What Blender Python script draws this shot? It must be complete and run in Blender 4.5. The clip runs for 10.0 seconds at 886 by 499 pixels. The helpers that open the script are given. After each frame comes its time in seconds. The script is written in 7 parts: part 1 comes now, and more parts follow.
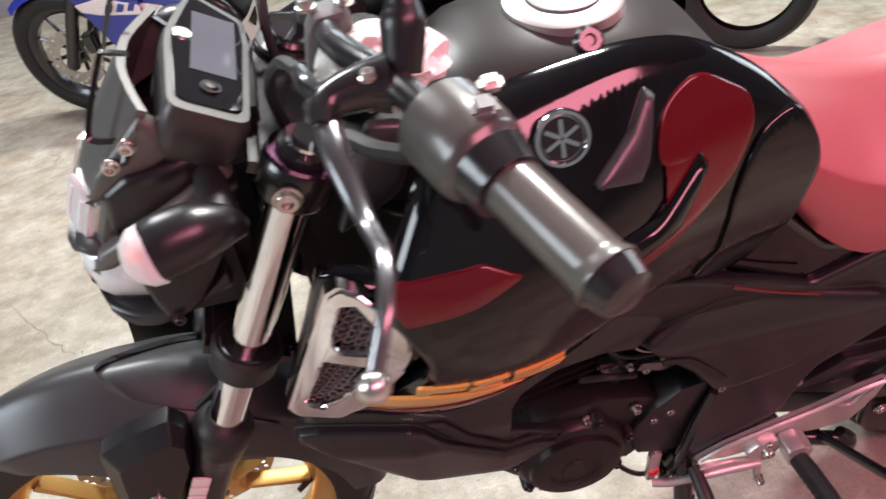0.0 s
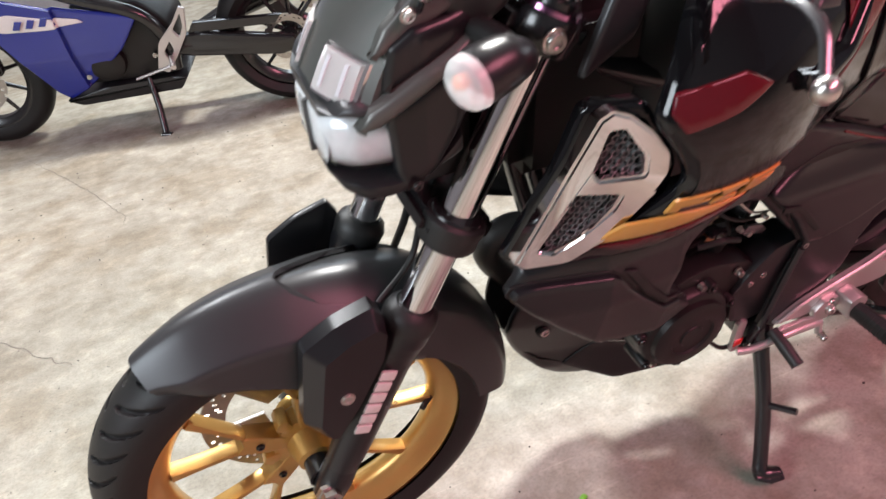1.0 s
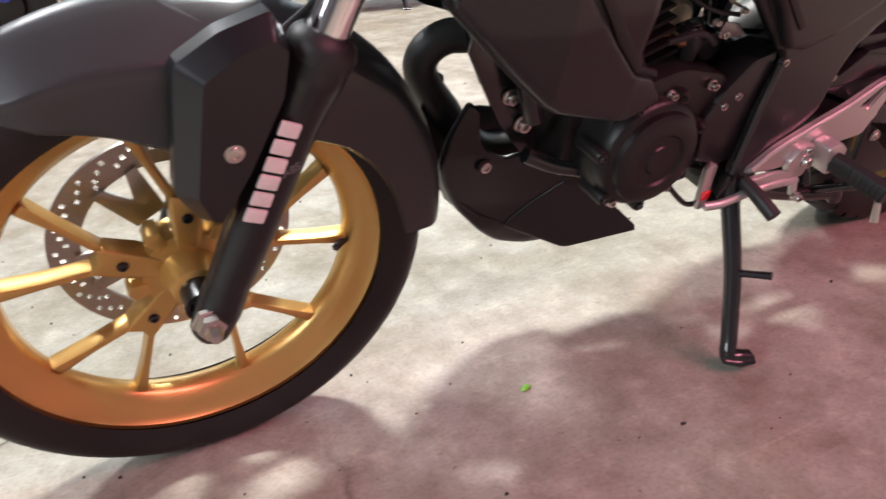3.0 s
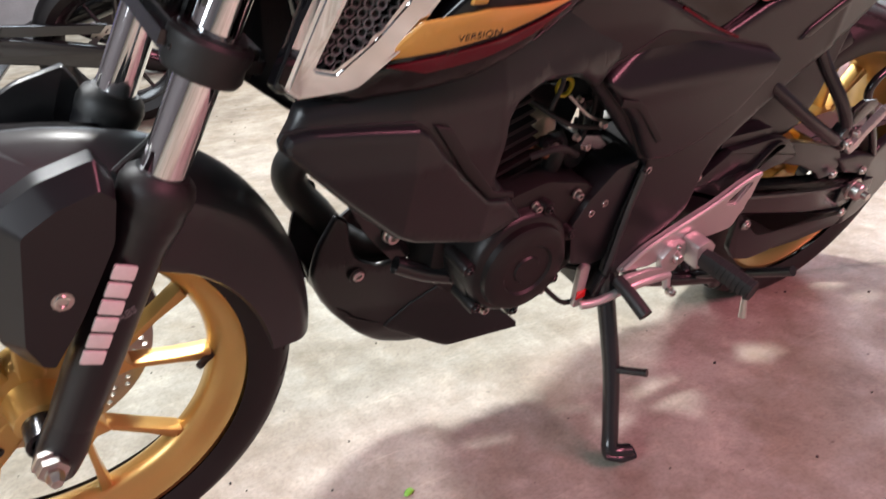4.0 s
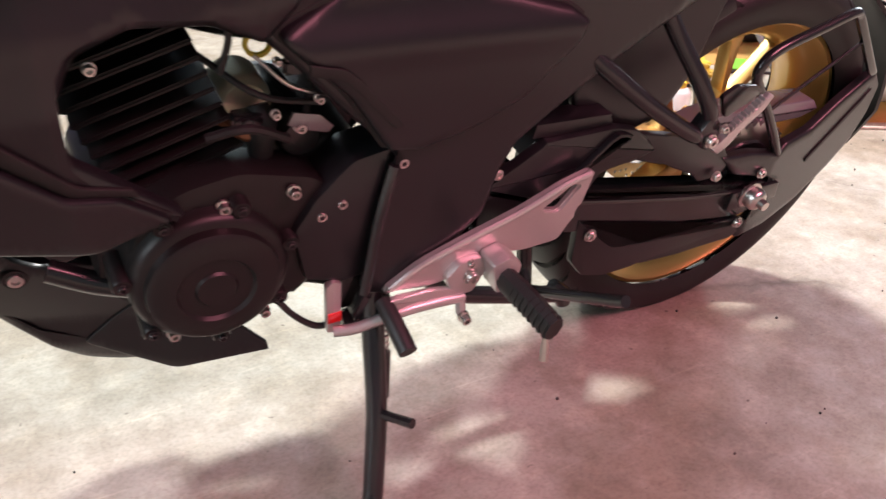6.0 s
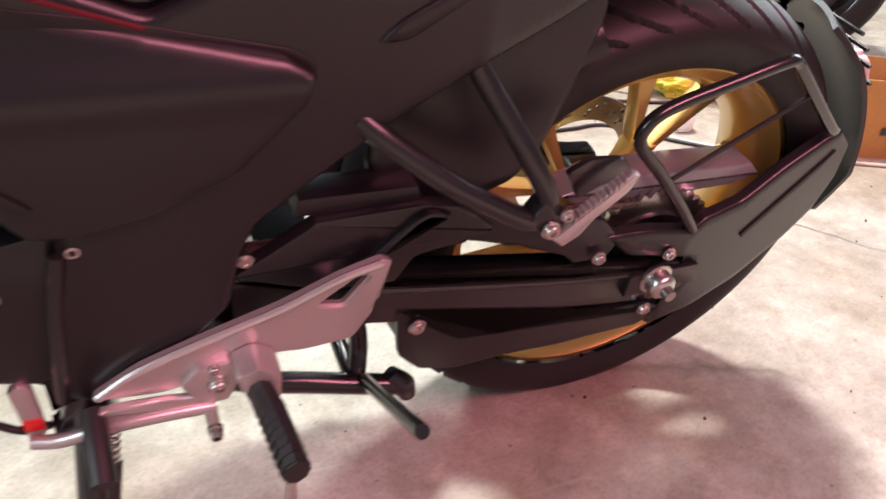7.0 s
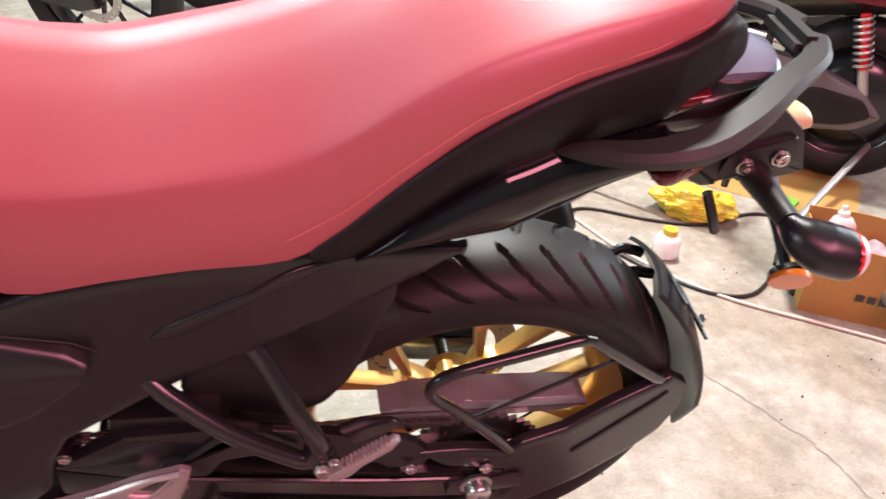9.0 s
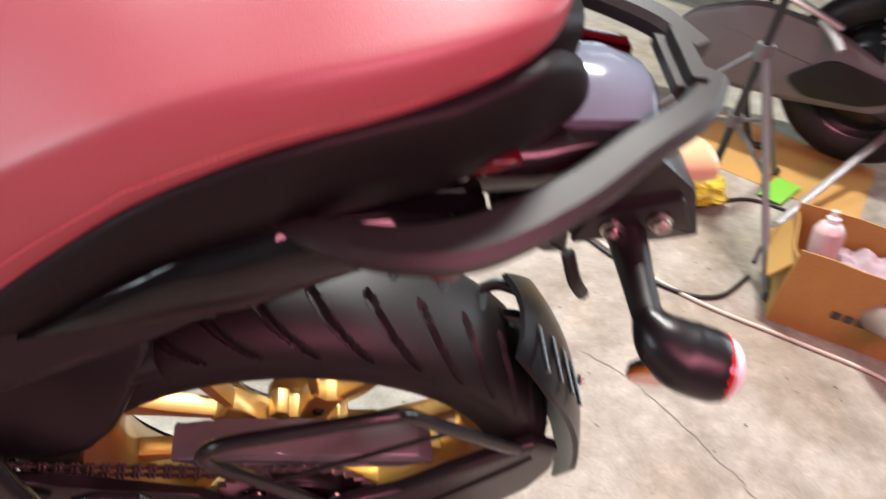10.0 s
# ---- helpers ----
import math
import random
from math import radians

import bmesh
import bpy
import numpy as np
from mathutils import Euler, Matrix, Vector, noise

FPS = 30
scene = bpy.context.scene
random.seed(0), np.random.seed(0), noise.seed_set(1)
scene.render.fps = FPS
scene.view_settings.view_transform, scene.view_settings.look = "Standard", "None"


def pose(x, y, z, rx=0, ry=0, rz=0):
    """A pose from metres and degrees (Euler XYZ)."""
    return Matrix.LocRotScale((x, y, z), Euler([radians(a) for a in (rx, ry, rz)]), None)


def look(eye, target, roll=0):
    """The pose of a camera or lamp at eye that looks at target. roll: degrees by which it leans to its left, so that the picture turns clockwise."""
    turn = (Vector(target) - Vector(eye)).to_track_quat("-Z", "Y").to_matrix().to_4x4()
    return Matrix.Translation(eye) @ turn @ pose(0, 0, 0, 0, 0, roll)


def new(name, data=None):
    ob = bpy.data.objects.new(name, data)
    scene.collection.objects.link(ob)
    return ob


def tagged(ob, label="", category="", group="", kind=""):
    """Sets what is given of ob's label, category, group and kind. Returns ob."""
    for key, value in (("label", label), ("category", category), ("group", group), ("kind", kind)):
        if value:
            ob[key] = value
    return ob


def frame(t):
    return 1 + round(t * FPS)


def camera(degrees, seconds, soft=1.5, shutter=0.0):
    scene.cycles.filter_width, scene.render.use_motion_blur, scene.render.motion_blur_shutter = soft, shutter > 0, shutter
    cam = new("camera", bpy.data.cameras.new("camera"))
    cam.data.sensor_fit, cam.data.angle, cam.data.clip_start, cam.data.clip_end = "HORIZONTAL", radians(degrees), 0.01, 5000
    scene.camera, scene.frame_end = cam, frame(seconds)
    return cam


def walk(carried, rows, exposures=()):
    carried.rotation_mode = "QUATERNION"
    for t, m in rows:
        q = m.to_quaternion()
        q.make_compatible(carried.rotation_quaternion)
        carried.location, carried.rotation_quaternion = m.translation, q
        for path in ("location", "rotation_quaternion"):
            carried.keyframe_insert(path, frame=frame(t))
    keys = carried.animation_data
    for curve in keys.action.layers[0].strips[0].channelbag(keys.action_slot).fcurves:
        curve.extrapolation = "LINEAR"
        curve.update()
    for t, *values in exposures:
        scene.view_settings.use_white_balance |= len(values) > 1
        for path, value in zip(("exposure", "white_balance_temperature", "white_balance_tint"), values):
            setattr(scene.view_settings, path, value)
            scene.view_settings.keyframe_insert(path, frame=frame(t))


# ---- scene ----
cam = camera(60.8, 10.0, 1.5, 0.35)
EXPOSURES = [(0, -0.05), (1.5, -0.08), (4.5, 0.03), (7, 0.2), (8.5, 0.15), (9.5, 0.0), (10, -0.2)]
PATH = [
    (0, (0.38, -0.873, 1.119), (0.532, 0.82, 0.065), -9.1),
    (0.5, (0.172, -0.896, 1.113), (0.554, 0.77, 0.074), -9.3),
    (1, (-0.009, -0.92, 1.056), (0.507, 0.715, 0.026), -9.0),
    (1.1, (-0.04, -0.916, 1.033), (0.499, 0.724, 0.023), -8.9),
    (1.5, (-0.122, -0.88, 0.926), (0.46, 0.738, -0.096), -8.3),
    (2, (-0.149, -0.862, 0.737), (0.464, 0.766, -0.25), -7.2),
    (2.2, (-0.15, -0.854, 0.689), (0.479, 0.781, -0.276), -6.6),
    (3.3, (0.013, -0.902, 0.683), (0.791, 0.704, -0.221), -3.4),
    (3.5, (0.034, -0.903, 0.691), (0.845, 0.694, -0.2), -3.1),
    (4, (0.066, -0.887, 0.76), (0.962, 0.687, -0.088), -2.9),
    (4.5, (0.122, -0.909, 0.801), (1.066, 0.653, -0.017), -2.4),
    (5, (0.224, -0.872, 0.745), (1.167, 0.679, -0.094), -1.7),
    (5.2, (0.266, -0.835, 0.723), (1.196, 0.714, -0.135), -1.5),
    (6.3, (0.565, -0.842, 0.692), (1.343, 0.733, -0.263), 0.3),
    (6.5, (0.63, -0.835, 0.691), (1.383, 0.747, -0.273), 0.7),
    (7, (0.828, -0.751, 0.701), (1.482, 0.86, -0.287), 1.3),
    (7.5, (0.995, -0.732, 0.654), (1.553, 0.91, -0.342), 1.8),
    (8, (1.041, -0.76, 0.765), (1.525, 0.908, -0.228), 2.5),
    (8.5, (1.027, -0.781, 0.908), (1.478, 0.901, -0.075), 4.0),
    (9, (1.084, -0.802, 0.977), (1.528, 0.875, -0.018), 6.3),
    (9.5, (1.22, -0.787, 0.974), (1.691, 0.86, -0.059), 9.9),
    (9.8, (1.291, -0.722, 0.983), (1.775, 0.877, -0.117), 10.4),
    (10, (1.317, -0.632, 1.011), (1.692, 0.936, -0.172), 11.2),
]
walk(cam, [(t, look(eye, target, roll)) for t, eye, target, roll in PATH], EXPOSURES)

# ---- world and lights ----
world = bpy.data.worlds.new("garage_dusk")
world.use_nodes = True
scene.world = world
wbg = world.node_tree.nodes["Background"]
wbg.inputs["Color"].default_value = (0.30, 0.31, 0.35, 1)
wbg.inputs["Strength"].default_value = 0.42


def lamp(name, eye, target, sx, sy, watts, colour):
    d = bpy.data.lights.new(name, "AREA")
    d.shape, d.size, d.size_y, d.energy, d.color = "RECTANGLE", sx, sy, watts, colour
    ob = new(name, d)
    ob.matrix_world = look(eye, target)
    return ob


# white ceiling lights behind the motorcycle, red shop light on the near side, daylight from both open ends
lamp("ceiling_lamp", (2.3, 2.2, 5.0), (0.9, -0.1, 0.2), 0.9, 0.25, 540, (1.0, 0.985, 0.95))
lamp("ceiling_lamp_front", (-1.3, 2.6, 4.4), (-0.2, 0.6, 0.0), 1.4, 0.4, 225, (0.96, 0.98, 1.0))
lamp("red_sign_light", (2.1, -2.6, 2.9), (1.0, -0.35, 0.0), 2.6, 0.9, 150, (1.0, 0.30, 0.41))
lamp("daylight_front", (-3.9, -1.3, 2.5), (0.2, 0.0, 0.8), 2.2, 1.8, 165, (0.84, 0.93, 1.0))
lamp("daylight_doorway", (1.6, 5.45, 2.9), (1.0, 0.0, 0.5), 3.6, 1.2, 110, (0.78, 0.90, 1.0))
lamp("daylight_opening", (6.0, 1.6, 2.4), (1.6, 0.2, 0.4), 2.2, 1.8, 95, (0.86, 0.93, 1.0))

# ---- materials ----


def material(name, base, rough=0.5, metal=0.0, coat=0.0, grain=0.0, scale=200.0, bump=0.0, wear=0.0, spec=0.5):
    """A procedural surface: base colour varied at two scales, roughness varied, fine bump."""
    m = bpy.data.materials.new(name)
    m.use_nodes = True
    nt = m.node_tree
    b = nt.nodes["Principled BSDF"]
    b.inputs["Base Color"].default_value = (*base, 1)
    b.inputs["Roughness"].default_value = rough
    b.inputs["Metallic"].default_value = metal
    b.inputs["Coat Weight"].default_value = coat
    b.inputs["Coat Roughness"].default_value = 0.04
    b.inputs["Specular IOR Level"].default_value = spec
    co = nt.nodes.new("ShaderNodeTexCoord")
    if wear or grain:
        n1 = nt.nodes.new("ShaderNodeTexNoise")
        n1.inputs["Scale"].default_value, n1.inputs["Detail"].default_value = 7.0, 6
        n2 = nt.nodes.new("ShaderNodeTexNoise")
        n2.inputs["Scale"].default_value, n2.inputs["Detail"].default_value = scale, 3
        for n in (n1, n2):
            nt.links.new(co.outputs["Object"], n.inputs["Vector"])
        mix = nt.nodes.new("ShaderNodeMath")
        mix.operation = "MULTIPLY_ADD"
        nt.links.new(n1.outputs["Fac"], mix.inputs[0])
        mix.inputs[1].default_value = wear
        add = nt.nodes.new("ShaderNodeMath")
        add.operation = "MULTIPLY_ADD"
        nt.links.new(n2.outputs["Fac"], add.inputs[0])
        add.inputs[1].default_value = grain
        add.inputs[2].default_value = 1.0 - 0.5 * (wear + grain)
        nt.links.new(add.outputs[0], mix.inputs[2])
        hue = nt.nodes.new("ShaderNodeHueSaturation")
        hue.inputs["Color"].default_value = (*base, 1)
        nt.links.new(mix.outputs[0], hue.inputs["Value"])
        nt.links.new(hue.outputs["Color"], b.inputs["Base Color"])
        rr = nt.nodes.new("ShaderNodeMath")
        rr.operation = "MULTIPLY_ADD"
        nt.links.new(n1.outputs["Fac"], rr.inputs[0])
        rr.inputs[1].default_value, rr.inputs[2].default_value = 0.25 * rough, rough * 0.87
        nt.links.new(rr.outputs[0], b.inputs["Roughness"])
        if bump:
            bp = nt.nodes.new("ShaderNodeBump")
            bp.inputs["Strength"].default_value, bp.inputs["Distance"].default_value = bump, 0.001
            nt.links.new(n2.outputs["Fac"], bp.inputs["Height"])
            nt.links.new(bp.outputs["Normal"], b.inputs["Normal"])
    return m


MATTE = material("matte_black_plastic", (0.010, 0.0100, 0.0118), 0.31, grain=0.3, scale=900, bump=0.08, wear=0.25, spec=0.48)
FENDER = material("satin_dark_grey_paint", (0.050, 0.052, 0.055), 0.36, metal=0.4, grain=0.2, scale=1500, wear=0.2)
GLOSS = material("gloss_black_paint", (0.004, 0.004, 0.005), 0.07, grain=0.1, wear=0.2)
RED = material("dark_red_gloss_paint", (0.10, 0.003, 0.009), 0.09, coat=0.0, grain=0.15, wear=0.15)
SATIN = material("satin_black_metal", (0.012, 0.012, 0.013), 0.24, coat=0.3, grain=0.2, wear=0.3)
LEATHER = material("red_vinyl", (0.34, 0.074, 0.090), 0.42, grain=0.2, scale=900, bump=0.14, wear=0.12, spec=0.8)
VINYL = material("black_vinyl", (0.007, 0.005, 0.006), 0.50, grain=0.3, scale=700, bump=0.25, wear=0.2, spec=0.25)
CHROME = material("chrome", (0.82, 0.82, 0.83), 0.07, metal=1.0, wear=0.1)
STEEL = material("zinc_steel", (0.62, 0.59, 0.56), 0.28, metal=1.0, grain=0.2, wear=0.3)
ALLOY = material("cast_alloy_silver", (0.56, 0.53, 0.52), 0.38, metal=0.75, grain=0.25, scale=600, bump=0.08, wear=0.2)
GOLD = material("gold_wheel_paint", (0.60, 0.38, 0.12), 0.33, metal=0.65, coat=0.25, grain=0.2, scale=900, wear=0.18)
RUBBER = material("tyre_rubber", (0.013, 0.0127, 0.0127), 0.50, grain=0.4, scale=500, bump=0.2, wear=0.5, spec=0.32)
SOFT = material("black_rubber", (0.012, 0.012, 0.012), 0.5, grain=0.3, scale=500, bump=0.15, wear=0.3)
ENGINE = material("engine_black_paint", (0.012, 0.011, 0.011), 0.38, metal=0.1, grain=0.4, scale=500, bump=0.2, wear=0.35, spec=0.34)
# near-black for hidden parts; also painted as shade in slots and grooves
DARK = material("dark_parts_and_recess_shade", (0.006, 0.006, 0.006), 0.6, grain=0.3, wear=0.3)
PIPE = material("exhaust_black_coating", (0.03, 0.029, 0.028), 0.5, grain=0.3, scale=300, bump=0.1, wear=0.4)
ORANGE = material("orange_decal", (0.66, 0.33, 0.075), 0.3, coat=0.3, grain=0.1, wear=0.1)
WHITE = material("white_lettering", (0.72, 0.70, 0.68), 0.45, grain=0.2, wear=0.2)
# pale base colour paints in the daylight mirrored by the dark guard blade
BLADE = material("plastic_with_painted_sky_sheen", (0.20, 0.21, 0.22), 0.22, metal=0.3, grain=0.2, scale=900, wear=0.2)
TAILTOP = material("glossy_blue_grey_plastic", (0.18, 0.23, 0.29), 0.15, coat=0.3, grain=0.1, wear=0.15)
RAIL = material("satin_dark_grey_casting", (0.022, 0.021, 0.020), 0.45, grain=0.3, scale=900, bump=0.08, wear=0.3, spec=0.35)
GREY = material("grey_plastic", (0.12, 0.12, 0.12), 0.45, grain=0.3, scale=700, bump=0.1, wear=0.2)
DARKALLOY = material("dark_grey_alloy", (0.20, 0.20, 0.21), 0.25, metal=0.9, grain=0.2, wear=0.2)
GRIP = material("film_covered_grip", (0.075, 0.074, 0.066), 0.30, coat=0.35, grain=0.4, scale=60, bump=0.12, wear=0.6)
POD = material("film_covered_plastic", (0.050, 0.049, 0.044), 0.34, coat=0.4, grain=0.3, scale=60, bump=0.3, wear=0.4)
SCREENCOWL = material("satin_grey_green_plastic", (0.10, 0.105, 0.098), 0.34, metal=0.25, grain=0.2, scale=900, wear=0.2)
BOWL = material("bright_reflector", (0.66, 0.67, 0.68), 0.30, metal=0.3, grain=0.4, scale=90, bump=0.3, wear=0.3)
TANKTOP = material("tank_satin_black", (0.045, 0.045, 0.043), 0.38, metal=0.35, grain=0.2, scale=1200, wear=0.2)
AMBER = material("amber_lens", (0.75, 0.16, 0.02), 0.12, coat=0.6, grain=0.3, scale=400, wear=0.2)
REDLENS = material("red_lens", (0.6, 0.01, 0.012), 0.1, coat=0.6, wear=0.2)
YELLOW = material("yellow_plastic", (0.55, 0.42, 0.03), 0.45, grain=0.3, scale=60, wear=0.4)
MILK = material("milky_plastic", (0.74, 0.76, 0.80), 0.18, coat=0.4, grain=0.1, wear=0.15)
DISC = material("brake_disc_steel", (0.42, 0.39, 0.36), 0.32, metal=0.9, grain=0.3, scale=300, wear=0.2)
SCREEN = material("display_glass", (0.010, 0.012, 0.014), 0.06, coat=1.0, wear=0.1)
CARD = material("brown_cardboard", (0.37, 0.21, 0.055), 0.75, grain=0.3, scale=160, bump=0.15, wear=0.35)
CLOTH = material("grey_pink_cloth", (0.34, 0.28, 0.30), 0.85, grain=0.4, scale=300, bump=0.4, wear=0.3)
BLUE = material("racing_blue_paint", (0.012, 0.022, 0.24), 0.2, coat=0.5, grain=0.2, wear=0.2)
CABLE = material("pale_cable_sheath", (0.55, 0.50, 0.42), 0.5, grain=0.2, wear=0.3)
GREEN = material("green_plastic", (0.16, 0.42, 0.04), 0.5, grain=0.2, wear=0.3)
WALL = material("grey_painted_wall", (0.20, 0.20, 0.215), 0.8, grain=0.3, scale=80, bump=0.2, wear=0.6)


def clear_material(name, tint, rough=0.05):
    m = bpy.data.materials.new(name)
    m.use_nodes = True
    b = m.node_tree.nodes["Principled BSDF"]
    b.inputs["Base Color"].default_value = (*tint, 1)
    b.inputs["Roughness"].default_value = rough
    b.inputs["Transmission Weight"].default_value = 1.0
    b.inputs["IOR"].default_value = 1.35
    return m


INDLENS = clear_material("milky_clear_lens", (0.92, 0.91, 0.90), 0.22)
INDLENS.node_tree.nodes["Principled BSDF"].inputs["Transmission Weight"].default_value = 0.45
LENS = clear_material("clear_lens", (0.95, 0.96, 0.97))
FILM = clear_material("plastic_film", (0.92, 0.92, 0.92), 0.18)


def concrete():
    m = bpy.data.materials.new("worn_concrete")
    m.use_nodes = True
    nt = m.node_tree
    b = nt.nodes["Principled BSDF"]
    co = nt.nodes.new("ShaderNodeTexCoord")

    def noise_node(scale, detail=6, rough=0.6):
        n = nt.nodes.new("ShaderNodeTexNoise")
        n.inputs["Scale"].default_value, n.inputs["Detail"].default_value, n.inputs["Roughness"].default_value = scale, detail, rough
        nt.links.new(co.outputs["Object"], n.inputs["Vector"])
        return n

    def ramp(src, a, ca, c, cc):
        r = nt.nodes.new("ShaderNodeValToRGB")
        r.color_ramp.elements[0].position, r.color_ramp.elements[0].color = a, (*ca, 1)
        r.color_ramp.elements[1].position, r.color_ramp.elements[1].color = c, (*cc, 1)
        nt.links.new(src, r.inputs[0])
        return r

    def mult(a, c, f=1.0):
        x = nt.nodes.new("ShaderNodeMix")
        x.data_type, x.blend_type = "RGBA", "MULTIPLY"
        x.inputs["Factor"].default_value = f
        nt.links.new(a, x.inputs["A"])
        nt.links.new(c, x.inputs["B"])
        return x.outputs["Result"]

    big, mid, fine = noise_node(1.6, 8), noise_node(9, 8, 0.68), noise_node(160, 3)
    base = ramp(big.outputs["Fac"], 0.33, (0.268, 0.247, 0.206), 0.68, (0.385, 0.360, 0.308))
    blot = ramp(mid.outputs["Fac"], 0.36, (0.70, 0.67, 0.63), 0.60, (1.04, 1.04, 1.04))
    spk = ramp(fine.outputs["Fac"], 0.30, (0.80, 0.79, 0.78), 0.55, (1.0, 1.0, 1.0))
    stain = ramp(noise_node(3.3, 7, 0.62).outputs["Fac"], 0.40, (0.88, 0.83, 0.77), 0.52, (1.0, 1.0, 1.0))
    pale = ramp(noise_node(21, 6, 0.7).outputs["Fac"], 0.50, (0.94, 0.94, 0.93), 0.68, (1.20, 1.19, 1.17))
    long_map = nt.nodes.new("ShaderNodeMapping")
    long_map.inputs["Rotation"].default_value = (0, 0, 0.7)
    long_map.inputs["Scale"].default_value = (2.2, 60, 1)
    nt.links.new(co.outputs["Object"], long_map.inputs["Vector"])
    streak = nt.nodes.new("ShaderNodeTexNoise")
    streak.inputs["Scale"].default_value, streak.inputs["Detail"].default_value = 2.0, 4
    nt.links.new(long_map.outputs["Vector"], streak.inputs["Vector"])
    scuff = ramp(streak.outputs["Fac"], 0.64, (1.0, 1.0, 1.0), 0.70, (1.16, 1.16, 1.15))
    pits = noise_node(46, 2)
    pit = ramp(pits.outputs["Fac"], 0.235, (0.35, 0.33, 0.31), 0.29, (1.0, 1.0, 1.0))
    warp = noise_node(2.4, 5)
    add = nt.nodes.new("ShaderNodeMix")
    add.data_type = "VECTOR"
    add.inputs["Factor"].default_value = 0.16
    nt.links.new(co.outputs["Object"], add.inputs["A"])
    nt.links.new(warp.outputs["Color"], add.inputs["B"])
    vor = nt.nodes.new("ShaderNodeTexVoronoi")
    vor.feature = "DISTANCE_TO_EDGE"
    vor.inputs["Scale"].default_value = 1.15
    nt.links.new(add.outputs["Result"], vor.inputs["Vector"])
    crack = ramp(vor.outputs["Distance"], 0.001, (0.55, 0.52, 0.48), 0.006, (1.0, 1.0, 1.0))
    gate = ramp(noise_node(1.1, 3).outputs["Fac"], 0.56, (0, 0, 0), 0.62, (1, 1, 1))
    crk = nt.nodes.new("ShaderNodeMix")
    crk.data_type = "RGBA"
    nt.links.new(gate.outputs["Color"], crk.inputs["Factor"])
    crk.inputs["A"].default_value = (1, 1, 1, 1)
    nt.links.new(crack.outputs["Color"], crk.inputs["B"])
    out = mult(mult(mult(mult(mult(mult(mult(base.outputs["Color"], stain.outputs["Color"]), pale.outputs["Color"]), scuff.outputs["Color"]), blot.outputs["Color"]), spk.outputs["Color"]), pit.outputs["Color"]), crk.outputs["Result"])
    nt.links.new(out, b.inputs["Base Color"])
    rr = ramp(mid.outputs["Fac"], 0.35, (0.62, 0.62, 0.62), 0.65, (0.42, 0.42, 0.42))
    nt.links.new(rr.outputs["Color"], b.inputs["Roughness"])
    bp = nt.nodes.new("ShaderNodeBump")
    bp.inputs["Strength"].default_value, bp.inputs["Distance"].default_value = 0.25, 0.002
    nt.links.new(spk.outputs["Color"], bp.inputs["Height"])
    nt.links.new(bp.outputs["Normal"], b.inputs["Normal"])
    return m


CONCRETE = concrete()

# ---- building helpers ----


def part(name, bm, mat, parent=None, label="", smooth=40):
    """Links a bmesh as one mesh object under a thing or under a part."""
    me = bpy.data.meshes.new(name)
    bmesh.ops.recalc_face_normals(bm, faces=bm.faces)
    for e in bm.edges:
        e.smooth = not (len(e.link_faces) == 2 and e.calc_face_angle(0) > radians(smooth))
    for fc in bm.faces:
        fc.smooth = True
    bm.to_mesh(me)
    bm.free()
    me.materials.append(mat)
    ob = new(name, me)
    ob.parent = parent
    if label:
        tagged(ob, label)
    return ob


def thing(name, m, label, category, group="", kind=""):
    ob = new(name)
    ob.matrix_world = m
    ob.empty_display_size = 0.1
    return tagged(ob, label, category, group, kind)


def V(*a):
    return Vector(a)


def curve_points(pts, n=6):
    """Catmull-Rom through the given points."""
    p = [Vector(q) for q in pts]
    p = [2 * p[0] - p[1]] + p + [2 * p[-1] - p[-2]]
    out = []
    for i in range(1, len(p) - 2):
        for k in range(n):
            t = k / n
            a, b, c, d = p[i - 1 : i + 3]
            out.append(0.5 * ((2 * b) + (c - a) * t + (2 * a - 5 * b + 4 * c - d) * t * t + (3 * b - a - 3 * c + d) * t**3))
    return out + [p[-2]]


def loft(rings, closed=True, caps=True, bm=None):
    bm = bm or bmesh.new()
    rows = [[bm.verts.new(p) for p in r] for r in rings]
    n = len(rows[0])
    for a, b in zip(rows, rows[1:]):
        for k in range(n if closed else n - 1):
            bm.faces.new((a[k], a[(k + 1) % n], b[(k + 1) % n], b[k]))
    if caps and closed:
        bm.faces.new(rows[0])
        bm.faces.new(rows[-1][::-1])
    return bm


def sweep(pts, radius, segs=10, n=6, squash=1.0, up=(0, 0, 1), bm=None):
    """A tube along a smooth path; radius a number or a list at the path's given points."""
    path = curve_points(pts, n) if n > 1 else [Vector(p) for p in pts]
    m = len(path)
    if isinstance(radius, (int, float)):
        rad = [radius] * m
    else:
        rad = [float(q) for q in np.interp(np.linspace(0, len(pts) - 1, m), range(len(pts)), radius)]
    rings, side = [], None
    for i, p in enumerate(path):
        d = (path[min(i + 1, m - 1)] - path[max(i - 1, 0)]).normalized()
        if side is None:
            side = d.cross(Vector(up))
            if side.length < 0.05:
                side = d.cross(V(1, 0, 0))
        side = (side - d * side.dot(d)).normalized()
        w = side.cross(d)
        rings.append([p + rad[i] * (math.cos(a) * side + squash * math.sin(a) * w) for a in (2 * math.pi * k / segs for k in range(segs))])
    return loft(rings, bm=bm)


